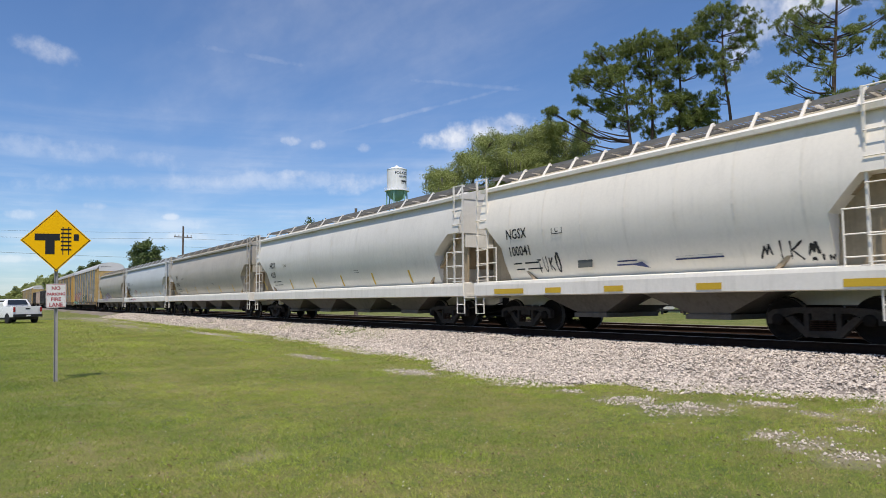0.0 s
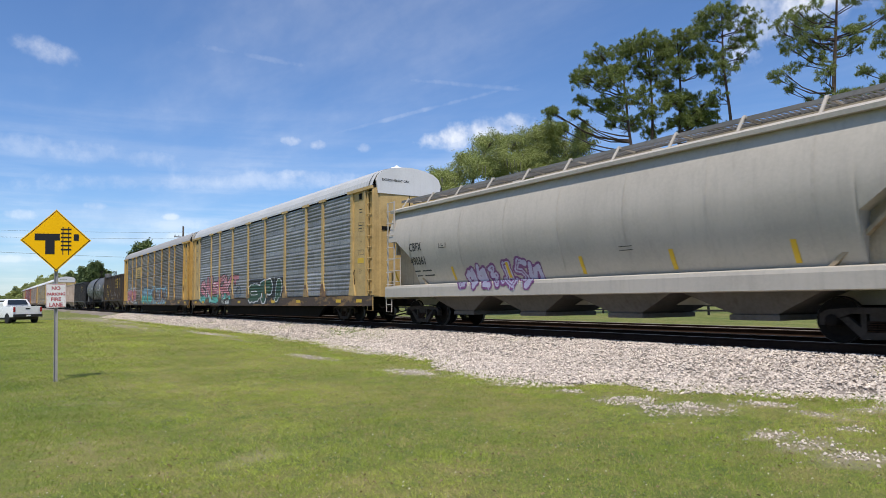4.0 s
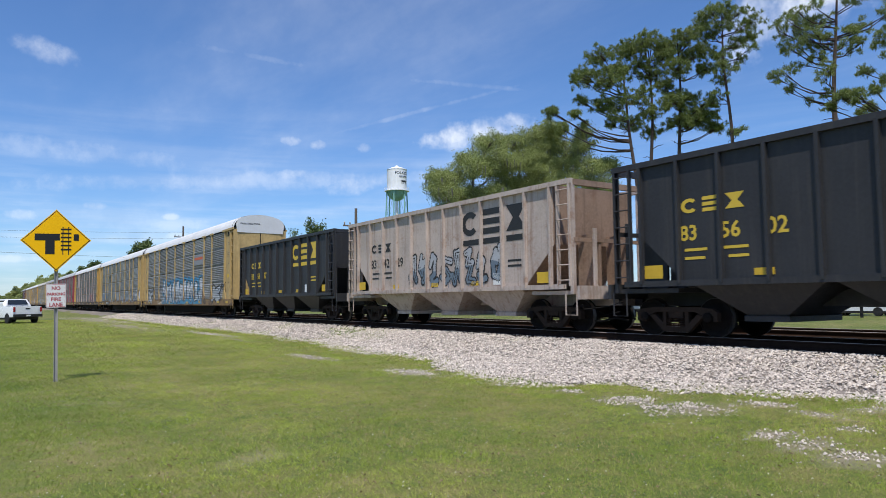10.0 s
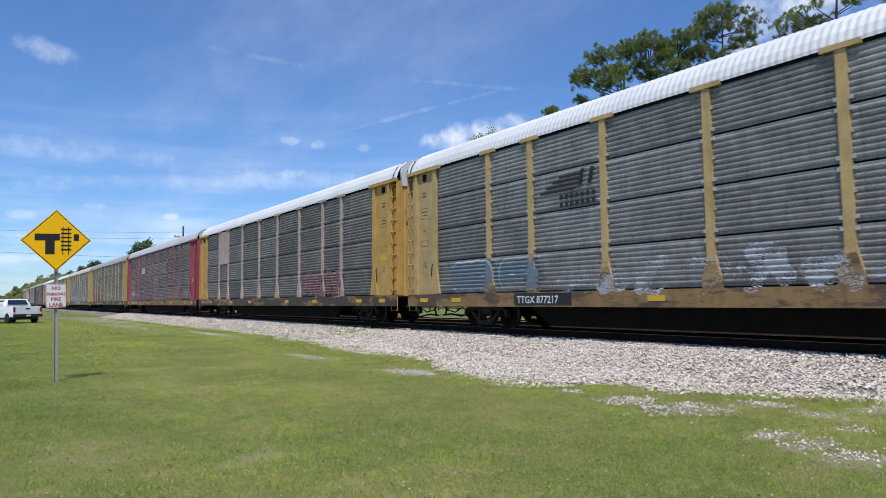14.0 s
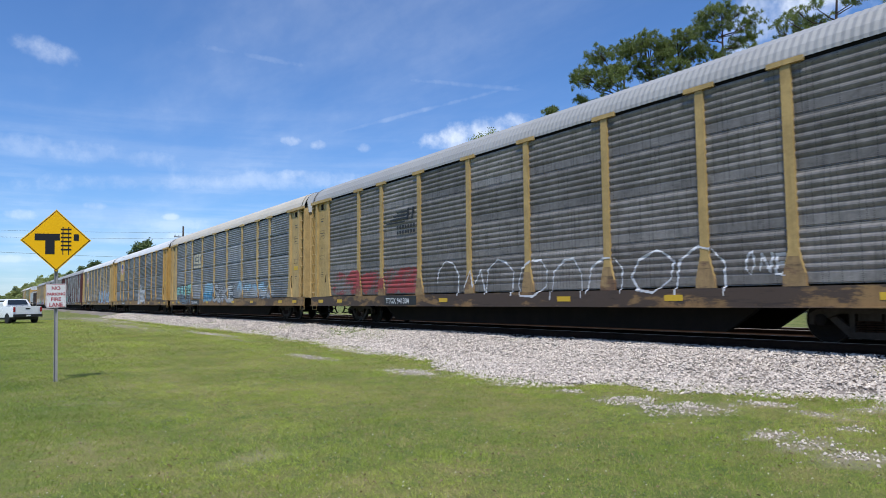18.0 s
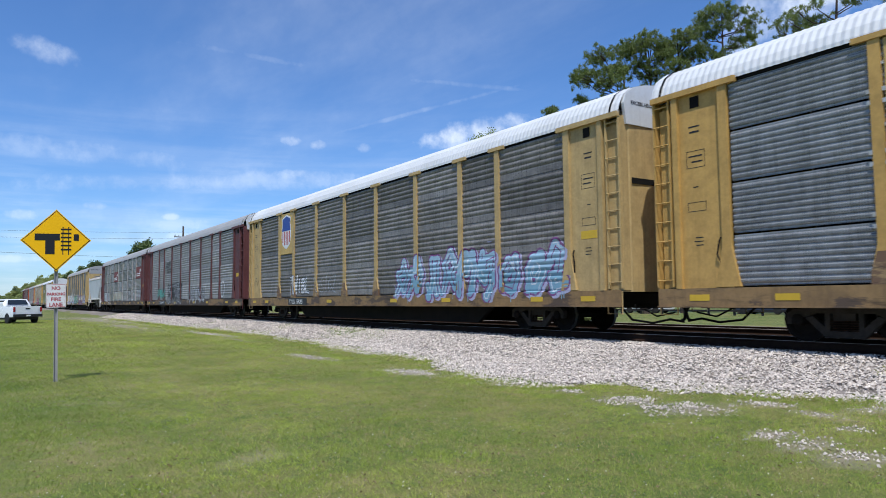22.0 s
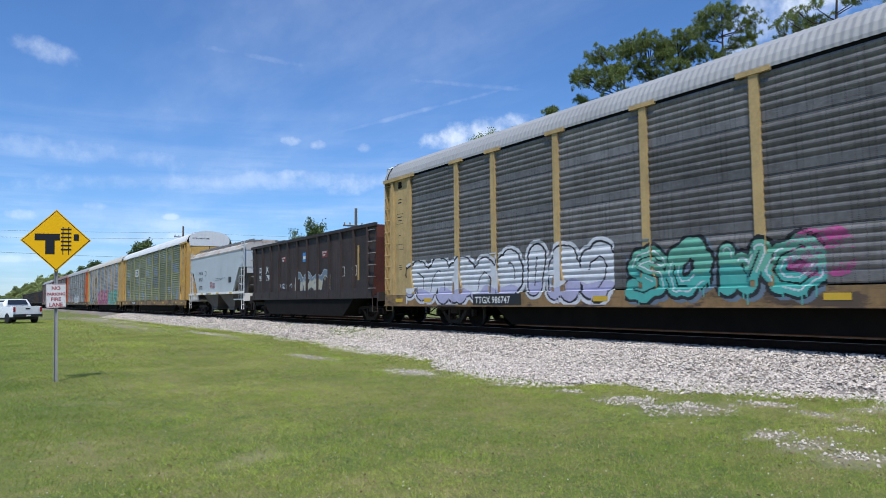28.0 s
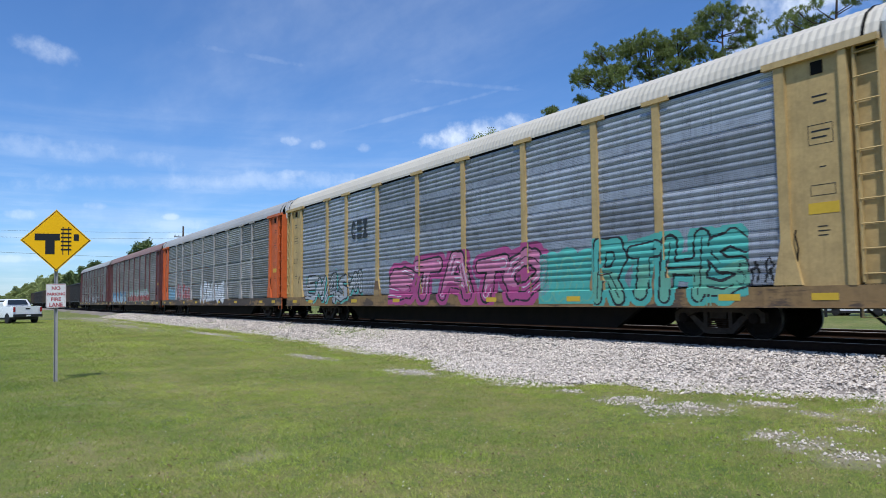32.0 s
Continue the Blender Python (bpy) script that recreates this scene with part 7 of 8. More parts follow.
# -- first autoracks
c = rack(6, "autorack car with galvanised ribbed roof and pink graffiti", P_SLATE_RIVET, Y_POST, R_SILVER, N_SILL, Y_POST, end_top=R_WHITE, broad=True)
paint(c, -11.5, -4.4, 0.72, 2.6, 5, {"fill": S["pink"], "low": S["teal"], "line": S["black"], "gleam": S["white"], "back": S["brown"]}, 31, 0.36, "pink and teal spray-painted lettering with black outlines", split=0.30, word="SMERK", fat=0.17, slant=0.3)
paint(c, -4.35, -3.1, 1.75, 2.55, 1, {"fill": S["pink"], "line": S["black"]}, 33, 0.3, "pink spray-painted cross", word="T", fat=0.12, slant=0.0)
paint(c, -3.7, -2.6, 1.05, 1.95, 1, {"line": S["black"], "fill": S["slate"]}, 34, 0.3, "black spray-painted ring", word="O", fat=0.04, bold=0.03)
paint(c, -1.2, 4.2, 0.72, 2.1, 3, {"fill": S["green"], "line": S["white"], "back": S["black"]}, 35, 0.55, "dark green spray-painted lettering with white outlines", halo=0.25, word="OTI", fat=0.34)
sill_marks(c, "TTGX 985487", -6.4, True)
c = rack(7, "autorack car with sooty panels and teal graffiti", P_BROWN, O_POST, R_GREY, N_SILL, O_POST, end_top=R_CREAM)
plate(c, -6.85, -4.45, 3.22, 4.22, SIGN_TAN, FACE, label="tan painted sign plate")
block_emblem(c, -6.4, -4.75, 3.3, 4.0, PLATE_BLACK, FACE - 0.006)
paint(c, -11.5, -6.75, 0.85, 2.5, 4, {"fill": S["silver"], "line": S["black"], "low": S["pink"], "back": S["white"]}, 41, 0.36, "silver and pink bubble lettering in spray paint", split=0.75, word="OPEG", fat=0.2, halo=0.06)
for k in range(2):
    plate(c, -6.65, -5.35 - 0.2 * k, 1.55 - 0.26 * k, 1.62 - 0.26 * k, S["black"], FACE, "spray_tag", "thin black spray-painted line")
paint(c, -4.0, 0.6, 0.72, 2.3, 5, {"fill": S["sky"], "line": S["black"], "low": S["teal"], "back": S["brown"]}, 43, 0.36, "sky-blue and teal spray-painted lettering", word="ARNUS", fat=0.16)
paint(c, 0.6, 6.2, 0.74, 2.3, 5, {"fill": S["brown"], "line": S["black"], "back": S["sky"], "gleam": S["cream"]}, 45, 0.36, "brown and black spray-painted lettering on sky blue", halo=0.14)
sill_marks(c, "TTGX 991035", -7.7, True)

# -- open hoppers and the tank car
BLACK_PAINT = mat("black_car_paint", (0.030, 0.030, 0.033), 0.55, var=0.3, big=0.8, streak=0.2, streak_col=(0.10, 0.085, 0.07), bump=0.06)
BROWN_PAINT = mat("sooty_brown_car_paint", (0.055, 0.042, 0.034), 0.7, var=0.4, big=0.8, streak=0.35, streak_col=(0.14, 0.09, 0.06), bump=0.08)
TAN_PAINT = mat("faded_tan_car_paint", (0.52, 0.43, 0.37), 0.6, var=0.3, big=0.8, streak=0.7, streak_col=(0.20, 0.11, 0.07), wear=0.6, wear_col=(0.25, 0.12, 0.06), bump=0.06)
RUST_END = mat("rusty_end_paint", (0.30, 0.20, 0.14), 0.75, var=0.4, big=1.0, streak=0.4, wear=0.5, bump=0.08)
TANK_GREY = mat("sooty_grey_tank_paint", (0.125, 0.122, 0.12), 0.5, var=0.35, big=0.4, streak=0.55, streak_col=(0.05, 0.048, 0.046), grime=0.35, grime_col=(0.06, 0.055, 0.05), bump=0.05)


def coal_hopper(i, number, label, body, ink, end=None):
    x, pitch = slot(i)
    c = open_hopper(x, pitch, label, body, body, 12, end_mat=end)
    CARS.append(c)
    y = -1.518
    block_emblem(c, 1.4, 4.75, 2.55, 3.6, ink, y - 0.002)
    for k, two in enumerate((number[0:2], number[2:4], number[4:6])):
        text(c, two, (-4.62, -3.62, -2.62)[k], y, 2.10, 0.46, ink, bold=0.01)
    block_emblem(c, -4.62, -3.0, 2.68, 3.0, ink, y - 0.002, under=False, label="small block-lettered owner's mark")
    bm = bmesh.new()
    for a, b, z in ((-4.5, -3.95, 1.86), (-3.55, -3.0, 1.86), (-4.5, -4.0, 1.68), (-3.45, -3.0, 1.68), (3.8, 4.4, 1.95), (3.8, 4.4, 1.8)):
        box(bm, a, b, y - 0.002, y + 0.002, z, z + 0.06)
    tagged(part("stencil", bm, ink, c, "small unreadable stencilled data"), kind="stuff")
    for q in (-5.6, -2.9, -0.3, 2.0, 5.05):
        plate(c, q, q + (0.42 if abs(q) < 5 else 0.5), 1.30, 1.30 + (0.14 if abs(q) < 5 else 0.3), YELLOW, y - 0.004, "reflector", "yellow reflective patch")
    plate(c, 3.1, 3.45, 1.3, 1.65, LETTER_WHITE, y - 0.004, "data_panel", "small white data panel")
    return c


c = coal_hopper(8, "292855", "sooty brown-black open hopper car with yellow block emblem", BROWN_PAINT, GOLD)
paint(c, -1.35, 0.75, 1.2, 2.3, 3, {"fill": S["silver"]}, 51, 0.14, "thin silver spray-painted numerals", lambda x, z: -1.52, cuts=(), word="552", fat=0.04)
paint(c, 0.95, 1.8, 1.5, 2.2, 3, {"fill": S["silver"]}, 52, 0.14, "thin silver spray-painted tag", lambda x, z: -1.52, cuts=(), fat=0.024)
paint(c, 2.2, 2.95, 1.35, 1.9, 3, {"fill": S["silver"]}, 53, 0.14, "thin silver spray-painted tag", lambda x, z: -1.52, cuts=(), fat=0.024)
x, pitch = slot(9)
c, drape = tank_car(x, pitch, "sooty grey tank car with a railed platform round its dome", TANK_GREY)
CARS.append(c)
paint(c, -4.7, 0.7, 1.42, 3.0, 7, {"fill": S["silver"]}, 57, 0.2, "broad silver spray-painted letters", drape, cuts=(), word="RACECAR", fat=0.065, slant=0.3)
paint(c, 1.9, 6.2, 1.42, 3.0, 4, {"fill": S["silver"]}, 58, 0.2, "broad silver spray-painted letters", drape, cuts=(), word="KORK", fat=0.085, slant=0.2)
for body, q, z, size in (("TILX 293165", -6.62, 2.28, 0.30), ("TILX 293165", 4.9, 3.05, 0.28)):
    yb, yt = drape(0, z) - 0.006, drape(0, z + size * 0.72) - 0.006
    ob = text(c, body, q, yb, z, size, LETTER_WHITE)
    ob.matrix_basis = pose(q, yb, z, 90 + math.degrees(math.atan2(yb - yt, size * 0.72)))
    for k in range(3):
        bar = plate(c, q + 0.05, q + 1.5 - 0.2 * k, z - 0.16 - 0.12 * k, z - 0.12 - 0.12 * k, LETTER_WHITE, drape(0, z - 0.12 - 0.12 * k) - 0.006, "stencil", "small unreadable stencilled data")
coal_hopper(10, "835602", "black open hopper car with yellow block emblem", BLACK_PAINT, GOLD)
c = coal_hopper(11, "834229", "rust-streaked tan open hopper car with black block emblem", TAN_PAINT, PLATE_BLACK, RUST_END)
paint(c, -1.8, 3.6, 1.2, 2.6, 6, {"fill": S["silver"], "line": S["black"], "low": S["slate"]}, 61, 0.34, "silver and slate spray-painted lettering", lambda x, z: -1.522, cuts=())
coal_hopper(12, "836837", "black open hopper car with yellow block emblem", BLACK_PAINT, GOLD)

# -- the long run of autoracks
c = rack(13, "autorack car with clean white roof and blue graffiti", P_GREY, Y_POST, R_WHITE, Y_SILL, Y_POST)
paint(c, -5.6, 6.7, 0.74, 2.75, 8, {"fill": S["white"], "low": S["silver"], "line": S["black"], "back": S["blue"], "gleam": S["sky"]}, 71, 0.42, "white and black spray-painted lettering on a blue cloud", halo=0.24, bold=0.11)
paint(c, 9.15, 10.9, 0.72, 2.15, 1, {"fill": S["silver"], "line": S["black"], "back": S["black"]}, 73, 0.5, "silver block letter with black edges in spray paint", word="K", fat=0.2, bold=0.09)
paint(c, 10.9, 12.0, 1.3, 2.2, 2, {"fill": S["black"]}, 74, 0.2, "black spray-painted scrawl", word="~~", fat=0.05)
paint(c, -11.2, -9.5, 0.72, 2.2, 1, {"fill": S["silver"], "line": S["black"], "back": S["black"]}, 75, 0.5, "silver block letter with black edges in spray paint", word="K", fat=0.15, bold=0.1)
paint(c, -9.6, -8.7, 1.35, 2.4, 1, {"fill": S["black"]}, 76, 0.2, "black spray-painted scrawl", word="~", fat=0.06)
plate(c, 4.42, 6.85, 3.45, 4.12, plain("grey_sign", (0.24, 0.24, 0.25)), FACE, label="grey sign plate with an orange-red bar")
plate(c, 4.6, 6.7, 3.80, 3.98, S["orange"], FACE - 0.006, "emblem", "orange-red bar")
sill_marks(c, "TTGX 159139", -7.2, False)
c = rack(14, "autorack car with white roof and faded pale graffiti", P_GREY, Y_POST, R_WHITE, Y_SILL, Y_POST, end_top=R_WHITE)
paint(c, -10.9, -6.7, 1.10, 2.10, 2, {"fill": S["slate"], "line": S["silver"], "back": S["slate"]}, 81, 0.9, "faded slate-blue painted-over graffiti", fade=0.25, halo=0.1)
paint(c, -6.2, 9.5, 0.80, 2.0, 12, {"fill": S["silver"]}, 83, 0.36, "washed-out silver graffiti", halo=0.1, fade=0.66)
paint(c, 9.0, 11.65, 0.95, 2.25, 3, {"fill": S["silver"], "line": S["black"]}, 85, 0.5, "silver spray-painted letters with black outlines", word="SMK", fat=0.1, fade=0.12)
paint(c, 11.95, 13.0, 1.1, 2.25, 1, {"fill": S["white"], "line": S["black"]}, 86, 0.5, "white spray-painted figure with black outline", fat=0.16)
paint(c, 4.2, 7.7, 0.72, 2.2, 3, {"fill": S["silver"], "line": S["slate"]}, 87, 0.3, "thin grey spray-painted letters", fat=0.05, fade=0.2)
bar_emblem(c, -6.6, -4.5, 3.25, 4.15, PLATE_BLACK, FACE)
sill_marks(c, "TTGX 877217", -7.6, True)
c = rack(15, "autorack car with faded pink posts and white roof", P_DARK, PK_POST, R_WHITE, N_SILL, O_POST, end_top=R_WHITE)
paint(c, 5.0, 8.9, 0.95, 2.3, 3, {"fill": S["brown"], "line": S["pink"], "back": S["black"]}, 91, 0.4, "dark red and black spray-painted lettering")
plate(c, -8.75, -7.15, 3.2, 5.22, PK_POST, FACE, label="faded pinkish sign plate")
c = rack(16, "autorack car with dark red posts and galvanised roof", P_DARK, R_POST, R_SILVER, Y_SILL, R_POST)
slant_emblem(c, -6.2, -4.5, 3.5, 4.05, LETTER_WHITE, FACE)
paint(c, -10.9, -8.9, 1.35, 1.95, 5, {"fill": S["paleblue"]}, 101, 0.3, "pale blue spray-painted tag")
paint(c, 9.6, 11.5, 1.1, 1.95, 4, {"fill": S["silver"]}, 103, 0.1, "thin silver spray-painted scribble")
sill_marks(c, "TTZX 159626", -9.8, False)
c = rack(17, "autorack car with dull yellow posts and red paint wash", P_SOOT_RIVET, G_POST, R_GREY, N_SILL, G_POST, end_top=G_POST, broad=True)
paint(c, -11.5, -4.5, 1.10, 2.1, 5, {"fill": S["red"], "line": S["red"]}, 111, 0.8, "thin red overspray", fade=0.45)
paint(c, -3.2, 7.6, 0.78, 2.2, 8, {"fill": S["white"]}, 113, 0.07, "thin white spray-painted outlines", word="n~nOnnOn", fat=0.024)
paint(c, 7.85, 8.8, 1.2, 1.85, 3, {"fill": S["white"]}, 114, 0.07, "small white spray-painted tag", word="ONE", fat=0.024)
bar_emblem(c, -6.6, -4.5, 3.25, 4.15, PLATE_BLACK, FACE)
sill_marks(c, "TTGX 941304", -6.6, True)
c = rack(18, "autorack car with slate panels and teal graffiti", P_SLATE, Y_POST, R_CREAM, Y_SILL, Y_POST, end_top=R_WHITE)
block_emblem(c, -6.5, -4.6, 3.25, 4.2, GOLD_PALE, FACE)
paint(c, -11.55, -7.25, 0.72, 2.45, 4, {"fill": S["aqua"], "low": S["slate"], "line": S["black"], "back": S["slate"]}, 121, 0.42, "teal spray-painted lettering with black outlines", word="FAER", fat=0.16, bold=0.07, split=0.4)
paint(c, -3.9, -1.7, 0.85, 2.15, 3, {"fill": S["sky"], "low": S["blue"], "line": S["paleblue"], "back": S["slate"]}, 123, 0.5, "blue spray-painted lettering", word="JNS", fat=0.15)
paint(c, -1.6, 3.0, 0.72, 2.15, 4, {"fill": S["silver"], "line": S["black"]}, 125, 0.36, "silver and black spray-painted lettering", word="SOKE", fat=0.12, bold=0.05)
paint(c, 3.4, 9.6, 1.0, 2.1, 5, {"fill": S["paleblue"], "low": S["silver"], "line": S["slate"]}, 127, 0.6, "washed-out pale graffiti", fade=0.4, halo=0.1)
sill_marks(c, "TTGX 964654", -6.9, True)
c = rack(19, "autorack car with white roof and white crown graffiti", P_MID, O_POST, R_WHITE, Y_SILL, O_POST)
paint(c, 1.1, 4.4, 0.72, 2.3, 4, {"fill": S["silver"], "line": S["white"], "back": S["black"]}, 131, 0.62, "white spray-painted lettering", word="WREX", fat=0.1, bold=0.1, halo=0.05)
paint(c, 1.5, 2.4, 2.25, 2.75, 1, {"fill": S["white"]}, 132, 0.5, "white spray-painted crown", word="M", fat=0.05)
plate(c, -8.75, -7.15, 3.2, 5.22, SIGN_TAN, FACE, label="tan sign plate with a shield")
shield(c, -7.95, 3.85, 4.95, FACE - 0.006)
sill_marks(c, "TTGX 964704", -7.7, True)
c = rack(20, "autorack car with bright yellow posts and pale blue graffiti", P_SOOT_RIVET, Y_POST, R_WHITE, Y_SILL, Y_POST, broad=True)
paint(c, 2.8, 11.9, 0.76, 2.60, 7, {"fill": S["paleblue"], "low": S["sky"], "line": S["purple"], "back": S["lilac"], "gleam": S["white"]}, 141, 0.44, "pale blue spray-painted lettering with purple shading")
paint(c, -7.5, -5.1, 1.1, 2.15, 5, {"fill": S["white"], "line": S["black"]}, 143, 0.4, "white bubble lettering in spray paint", word="TWIBL", fat=0.07, bold=0.035)
paint(c, -4.75, -2.2, 1.15, 2.1, 6, {"fill": S["silver"]}, 144, 0.08, "thin silver spray-painted scribble", word="TUSIGZ", fat=0.024, fade=0.15)
plate(c, -8.75, -7.15, 3.2, 5.22, SIGN_TAN, FACE, label="yellow sign plate with a shield")
shield(c, -7.95, 3.45, 5.1, FACE - 0.006)
sill_marks(c, "TTGX 159085", -7.4, True)
c = rack(21, "oxide-brown autorack car with black and silver graffiti", P_PALE_RIVET, B_POST, R_GREY, N_SILL, B_POST, end_top=R_WHITE, broad=True)
paint(c, -9.2, -6.4, 1.15, 2.15, 4, {"fill": S["teal"], "line": S["black"]}, 151, 0.5, "pale teal spray-painted lettering")
paint(c, -5.7, -0.85, 0.72, 2.45, 5, {"fill": S["black"], "line": S["white"], "back": S["black"]}, 153, 0.55, "black spray-painted lettering with white edges", bold=0.04, word="NORSE", fat=0.17, halo=0.12)
paint(c, 0.9, 5.5, 0.76, 2.0, 5, {"fill": S["silver"], "line": S["black"]}, 155, 0.36, "silver spray-painted lettering")
paint(c, 9.2, 10.0, 1.1, 2.35, 1, {"fill": S["white"]}, 157, 0.1, "thin white spray-painted letter", word="D", fat=0.04)
bar_emblem(c, -6.6, -4.5, 3.25, 4.15, PLATE_BLACK, FACE)
sill_marks(c, "TTGX 981671", -8.2, True)
c = rack(22, "brown autorack car with silver posts and red sign plates", P_LIGHT, S_POST, R_GREY, N_SILL, B_POST, end_top=R_WHITE)
for a, b in ((-4.2, -1.55), (9.05, 11.6)):
    plate(c, a, b, 3.2, 4.3, SIGN_RED, FACE, label="red sign plate with white bars")
    for z in (3.42, 3.60):
        plate(c, a + 0.2, b - 0.55, z, z + 0.09, LETTER_WHITE, FACE - 0.006, "emblem")
    bm = bmesh.new()
    ring = [(b - 0.55 + 0.32 * math.cos(k * math.tau / 20), 3.78 + 0.32 * math.sin(k * math.tau / 20)) for k in range(15)]
    inner = [(b - 0.55 + 0.17 * math.cos(k * math.tau / 20), 3.78 + 0.17 * math.sin(k * math.tau / 20)) for k in range(15)]
    loft(bm, [[(p, FACE - 0.006, q) for p, q in ring], [(p, FACE - 0.006, q) for p, q in inner]], False)
    part("emblem", bm, LETTER_WHITE, c)
paint(c, -10.9, -7.9, 0.95, 2.3, 3, {"fill": S["silver"], "line": S["white"]}, 161, 0.5, "pale spray-painted figures")
paint(c, -4.9, 0.6, 1.1, 2.25, 4, {"fill": S["cream"], "line": S["silver"]}, 163, 0.7, "cream block letters in spray paint")
paint(c, 3.6, 8.9, 0.95, 2.35, 5, {"fill": S["white"]}, 165, 0.08, "thin white spray-painted outlines", word="nOnOn", fat=0.024)
sill_marks(c, "TTGX 159765", -7.6, False)
x, pitch = slot(23)
RUSTY_WHITE = mat("rust_streaked_white_paint", (0.55, 0.56, 0.56), 0.5, var=0.2, big=0.6, streak=0.3, streak_col=(0.35, 0.30, 0.25), wear=0.35, wear_col=(0.38, 0.22, 0.12), bump=0.04)
c, drape = covered_hopper(x, pitch, "rust-streaked pale grey covered hopper car with flat sides", RUSTY_WHITE, W_SILL, True, 2, RUST_ROOF, UNDER_SHADE, (1.9, 1.45, 0.0))
CARS.append(c)
c = rack(24, "autorack car with dark panels and a row of graffiti", P_RIVET, Y_POST, R_GREY, Y_SILL, Y_POST, end_top=R_GREY, broad=True)
paint(c, -12.0, -6.8, 0.70, 2.25, 4, {"fill": S["white"], "line": S["black"], "low": S["lilac"], "back": S["white"]}, 171, 0.42, "white and lilac bubble lettering in spray paint", halo=0.08, word="nnOn", fat=0.36, bold=0.05, split=0.3)
paint(c, -6.9, -2.4, 0.70, 2.55, 4, {"fill": S["white"], "line": S["black"], "low": S["lilac"], "back": S["white"]}, 172, 0.44, "white and lilac bubble lettering in spray paint", halo=0.08, word="OInO", fat=0.30, bold=0.05, split=0.3)
paint(c, -2.0, 2.6, 0.70, 2.2, 4, {"fill": S["mint"], "line": S["black"], "low": S["teal"], "gleam": S["white"], "back": S["slate"]}, 174, 0.46, "mint-green spray-painted lettering with black outlines", word="SOWO", fat=0.2, bold=0.07)
paint(c, 1.9, 3.1, 1.1, 2.3, 1, {"fill": S["magenta"]}, 175, 0.4, "faded magenta overspray", fade=0.4, fat=0.35)
paint(c, 4.3, 8.8, 0.66, 2.15, 4, {"fill": S["white"], "low": S["purple"], "line": S["green"], "back": S["purple"]}, 176, 0.5, "white and purple spray-painted lettering", halo=0.16)
paint(c, 8.8, 11.9, 0.85, 2.15, 4, {"fill": S["lilac"], "line": S["black"], "back": S["white"]}, 178, 0.42, "silver bubble lettering with black outlines", halo=0.06)
sill_marks(c, "TTGX 986747", -7.9, True)
x, pitch = slot(25)
GON_PAINT = mat("rusty_black_gondola_paint", (0.042, 0.032, 0.030), 0.7, var=0.45, big=0.8, streak=0.35, streak_col=(0.12, 0.06, 0.045), wear=0.25, wear_col=(0.14, 0.05, 0.04), bump=0.1)
GON_END = mat("oxide_red_gondola_end", (0.13, 0.04, 0.032), 0.7, var=0.4, big=1.0, streak=0.3, bump=0.08)
c = open_hopper(x, pitch, "rusty black scrap gondola car with white stencilling", GON_PAINT, BLACK_STEEL, 12, True, GON_END)
CARS.append(c)
for body, q, z in (("DJ", -6.1, 2.42), ("JX", -5.05, 2.42), ("950", -6.1, 1.98), ("790", -4.98, 1.98)):
    text(c, body, q, -1.52, z, 0.42, LETTER_WHITE, bold=0.01, squeeze=0.9)
plate(c, -2.75, -2.2, 2.85, 3.1, SIGN_RED, -1.52, "placard", "small red warning placard")
plate(c, 2.2, 2.9, 2.8, 3.1, SIGN_RED, -1.52, "placard", "small red warning placard")
for q in (-2.72, 2.26):
    text(c, "DO NOT", q, -1.523, 2.99, 0.11, LETTER_WHITE)
    text(c, "TAMP", q + 0.04, -1.523, 2.87, 0.11, LETTER_WHITE)
plate(c, 0.0, 0.5, 2.72, 3.15, plain("blue_placard", (0.07, 0.22, 0.50)), -1.522, "placard", "blue and white placard")
plate(c, 0.06, 0.44, 2.84, 2.98, LETTER_WHITE, -1.526, "placard_bar")
plate(c, 5.72, 5.86, 1.7, 3.1, O_POST, -1.52, "stripe", "orange-yellow reflective stripe")
for q in (4.15, 5.25):
    bm = bmesh.new()
    for x0, x1, z0, z1 in ((q, q + 0.4, 1.9, 1.92), (q, q + 0.4, 2.28, 2.30), (q, q + 0.02, 1.92, 2.28), (q + 0.38, q + 0.4, 1.92, 2.28)):
        box(bm, x0, x1, -1.524, -1.520, z0, z1)
    part("data_frame", bm, LETTER_WHITE, c)
paint(c, -0.95, 3.1, 1.3, 2.35, 4, {"fill": S["slate"], "line": S["silver"], "low": S["cream"]}, 181, 0.40, "grey spray-painted lettering with pale outlines", lambda x, z: -1.525, cuts=(), word="nOGn", fat=0.11, bold=0.035)
paint(c, -3.2, -1.2, 1.4, 1.9, 4, {"fill": S["silver"]}, 183, 0.12, "thin silver spray-painted tag", lambda x, z: -1.525, cuts=())
x, pitch = slot(26)
c, drape = covered_hopper(x, pitch, "clean pale grey covered hopper car with rust-bleeding roof", H_COOL, W_SILL, True, 2, RUST_ROOF, UNDER_SHADE, (1.9, 1.45, 0.0))
CARS.append(c)
for line, z, size in (("MWCX", 2.72, 0.34), ("302127", 2.30, 0.34)):
    text(c, line, -3.75, -1.582, z, size, LETTER_BLACK, bold=0.0)
text(c, "LD LMT 223600", -3.6, -1.582, 1.88, 0.13, LETTER_BLACK)
text(c, "LT WT   52400", -3.6, -1.582, 1.74, 0.13, LETTER_BLACK)
text(c, "THROUGH SILL", -1.6, -1.634, 1.385, 0.11, LETTER_BLACK, bold=0.006)
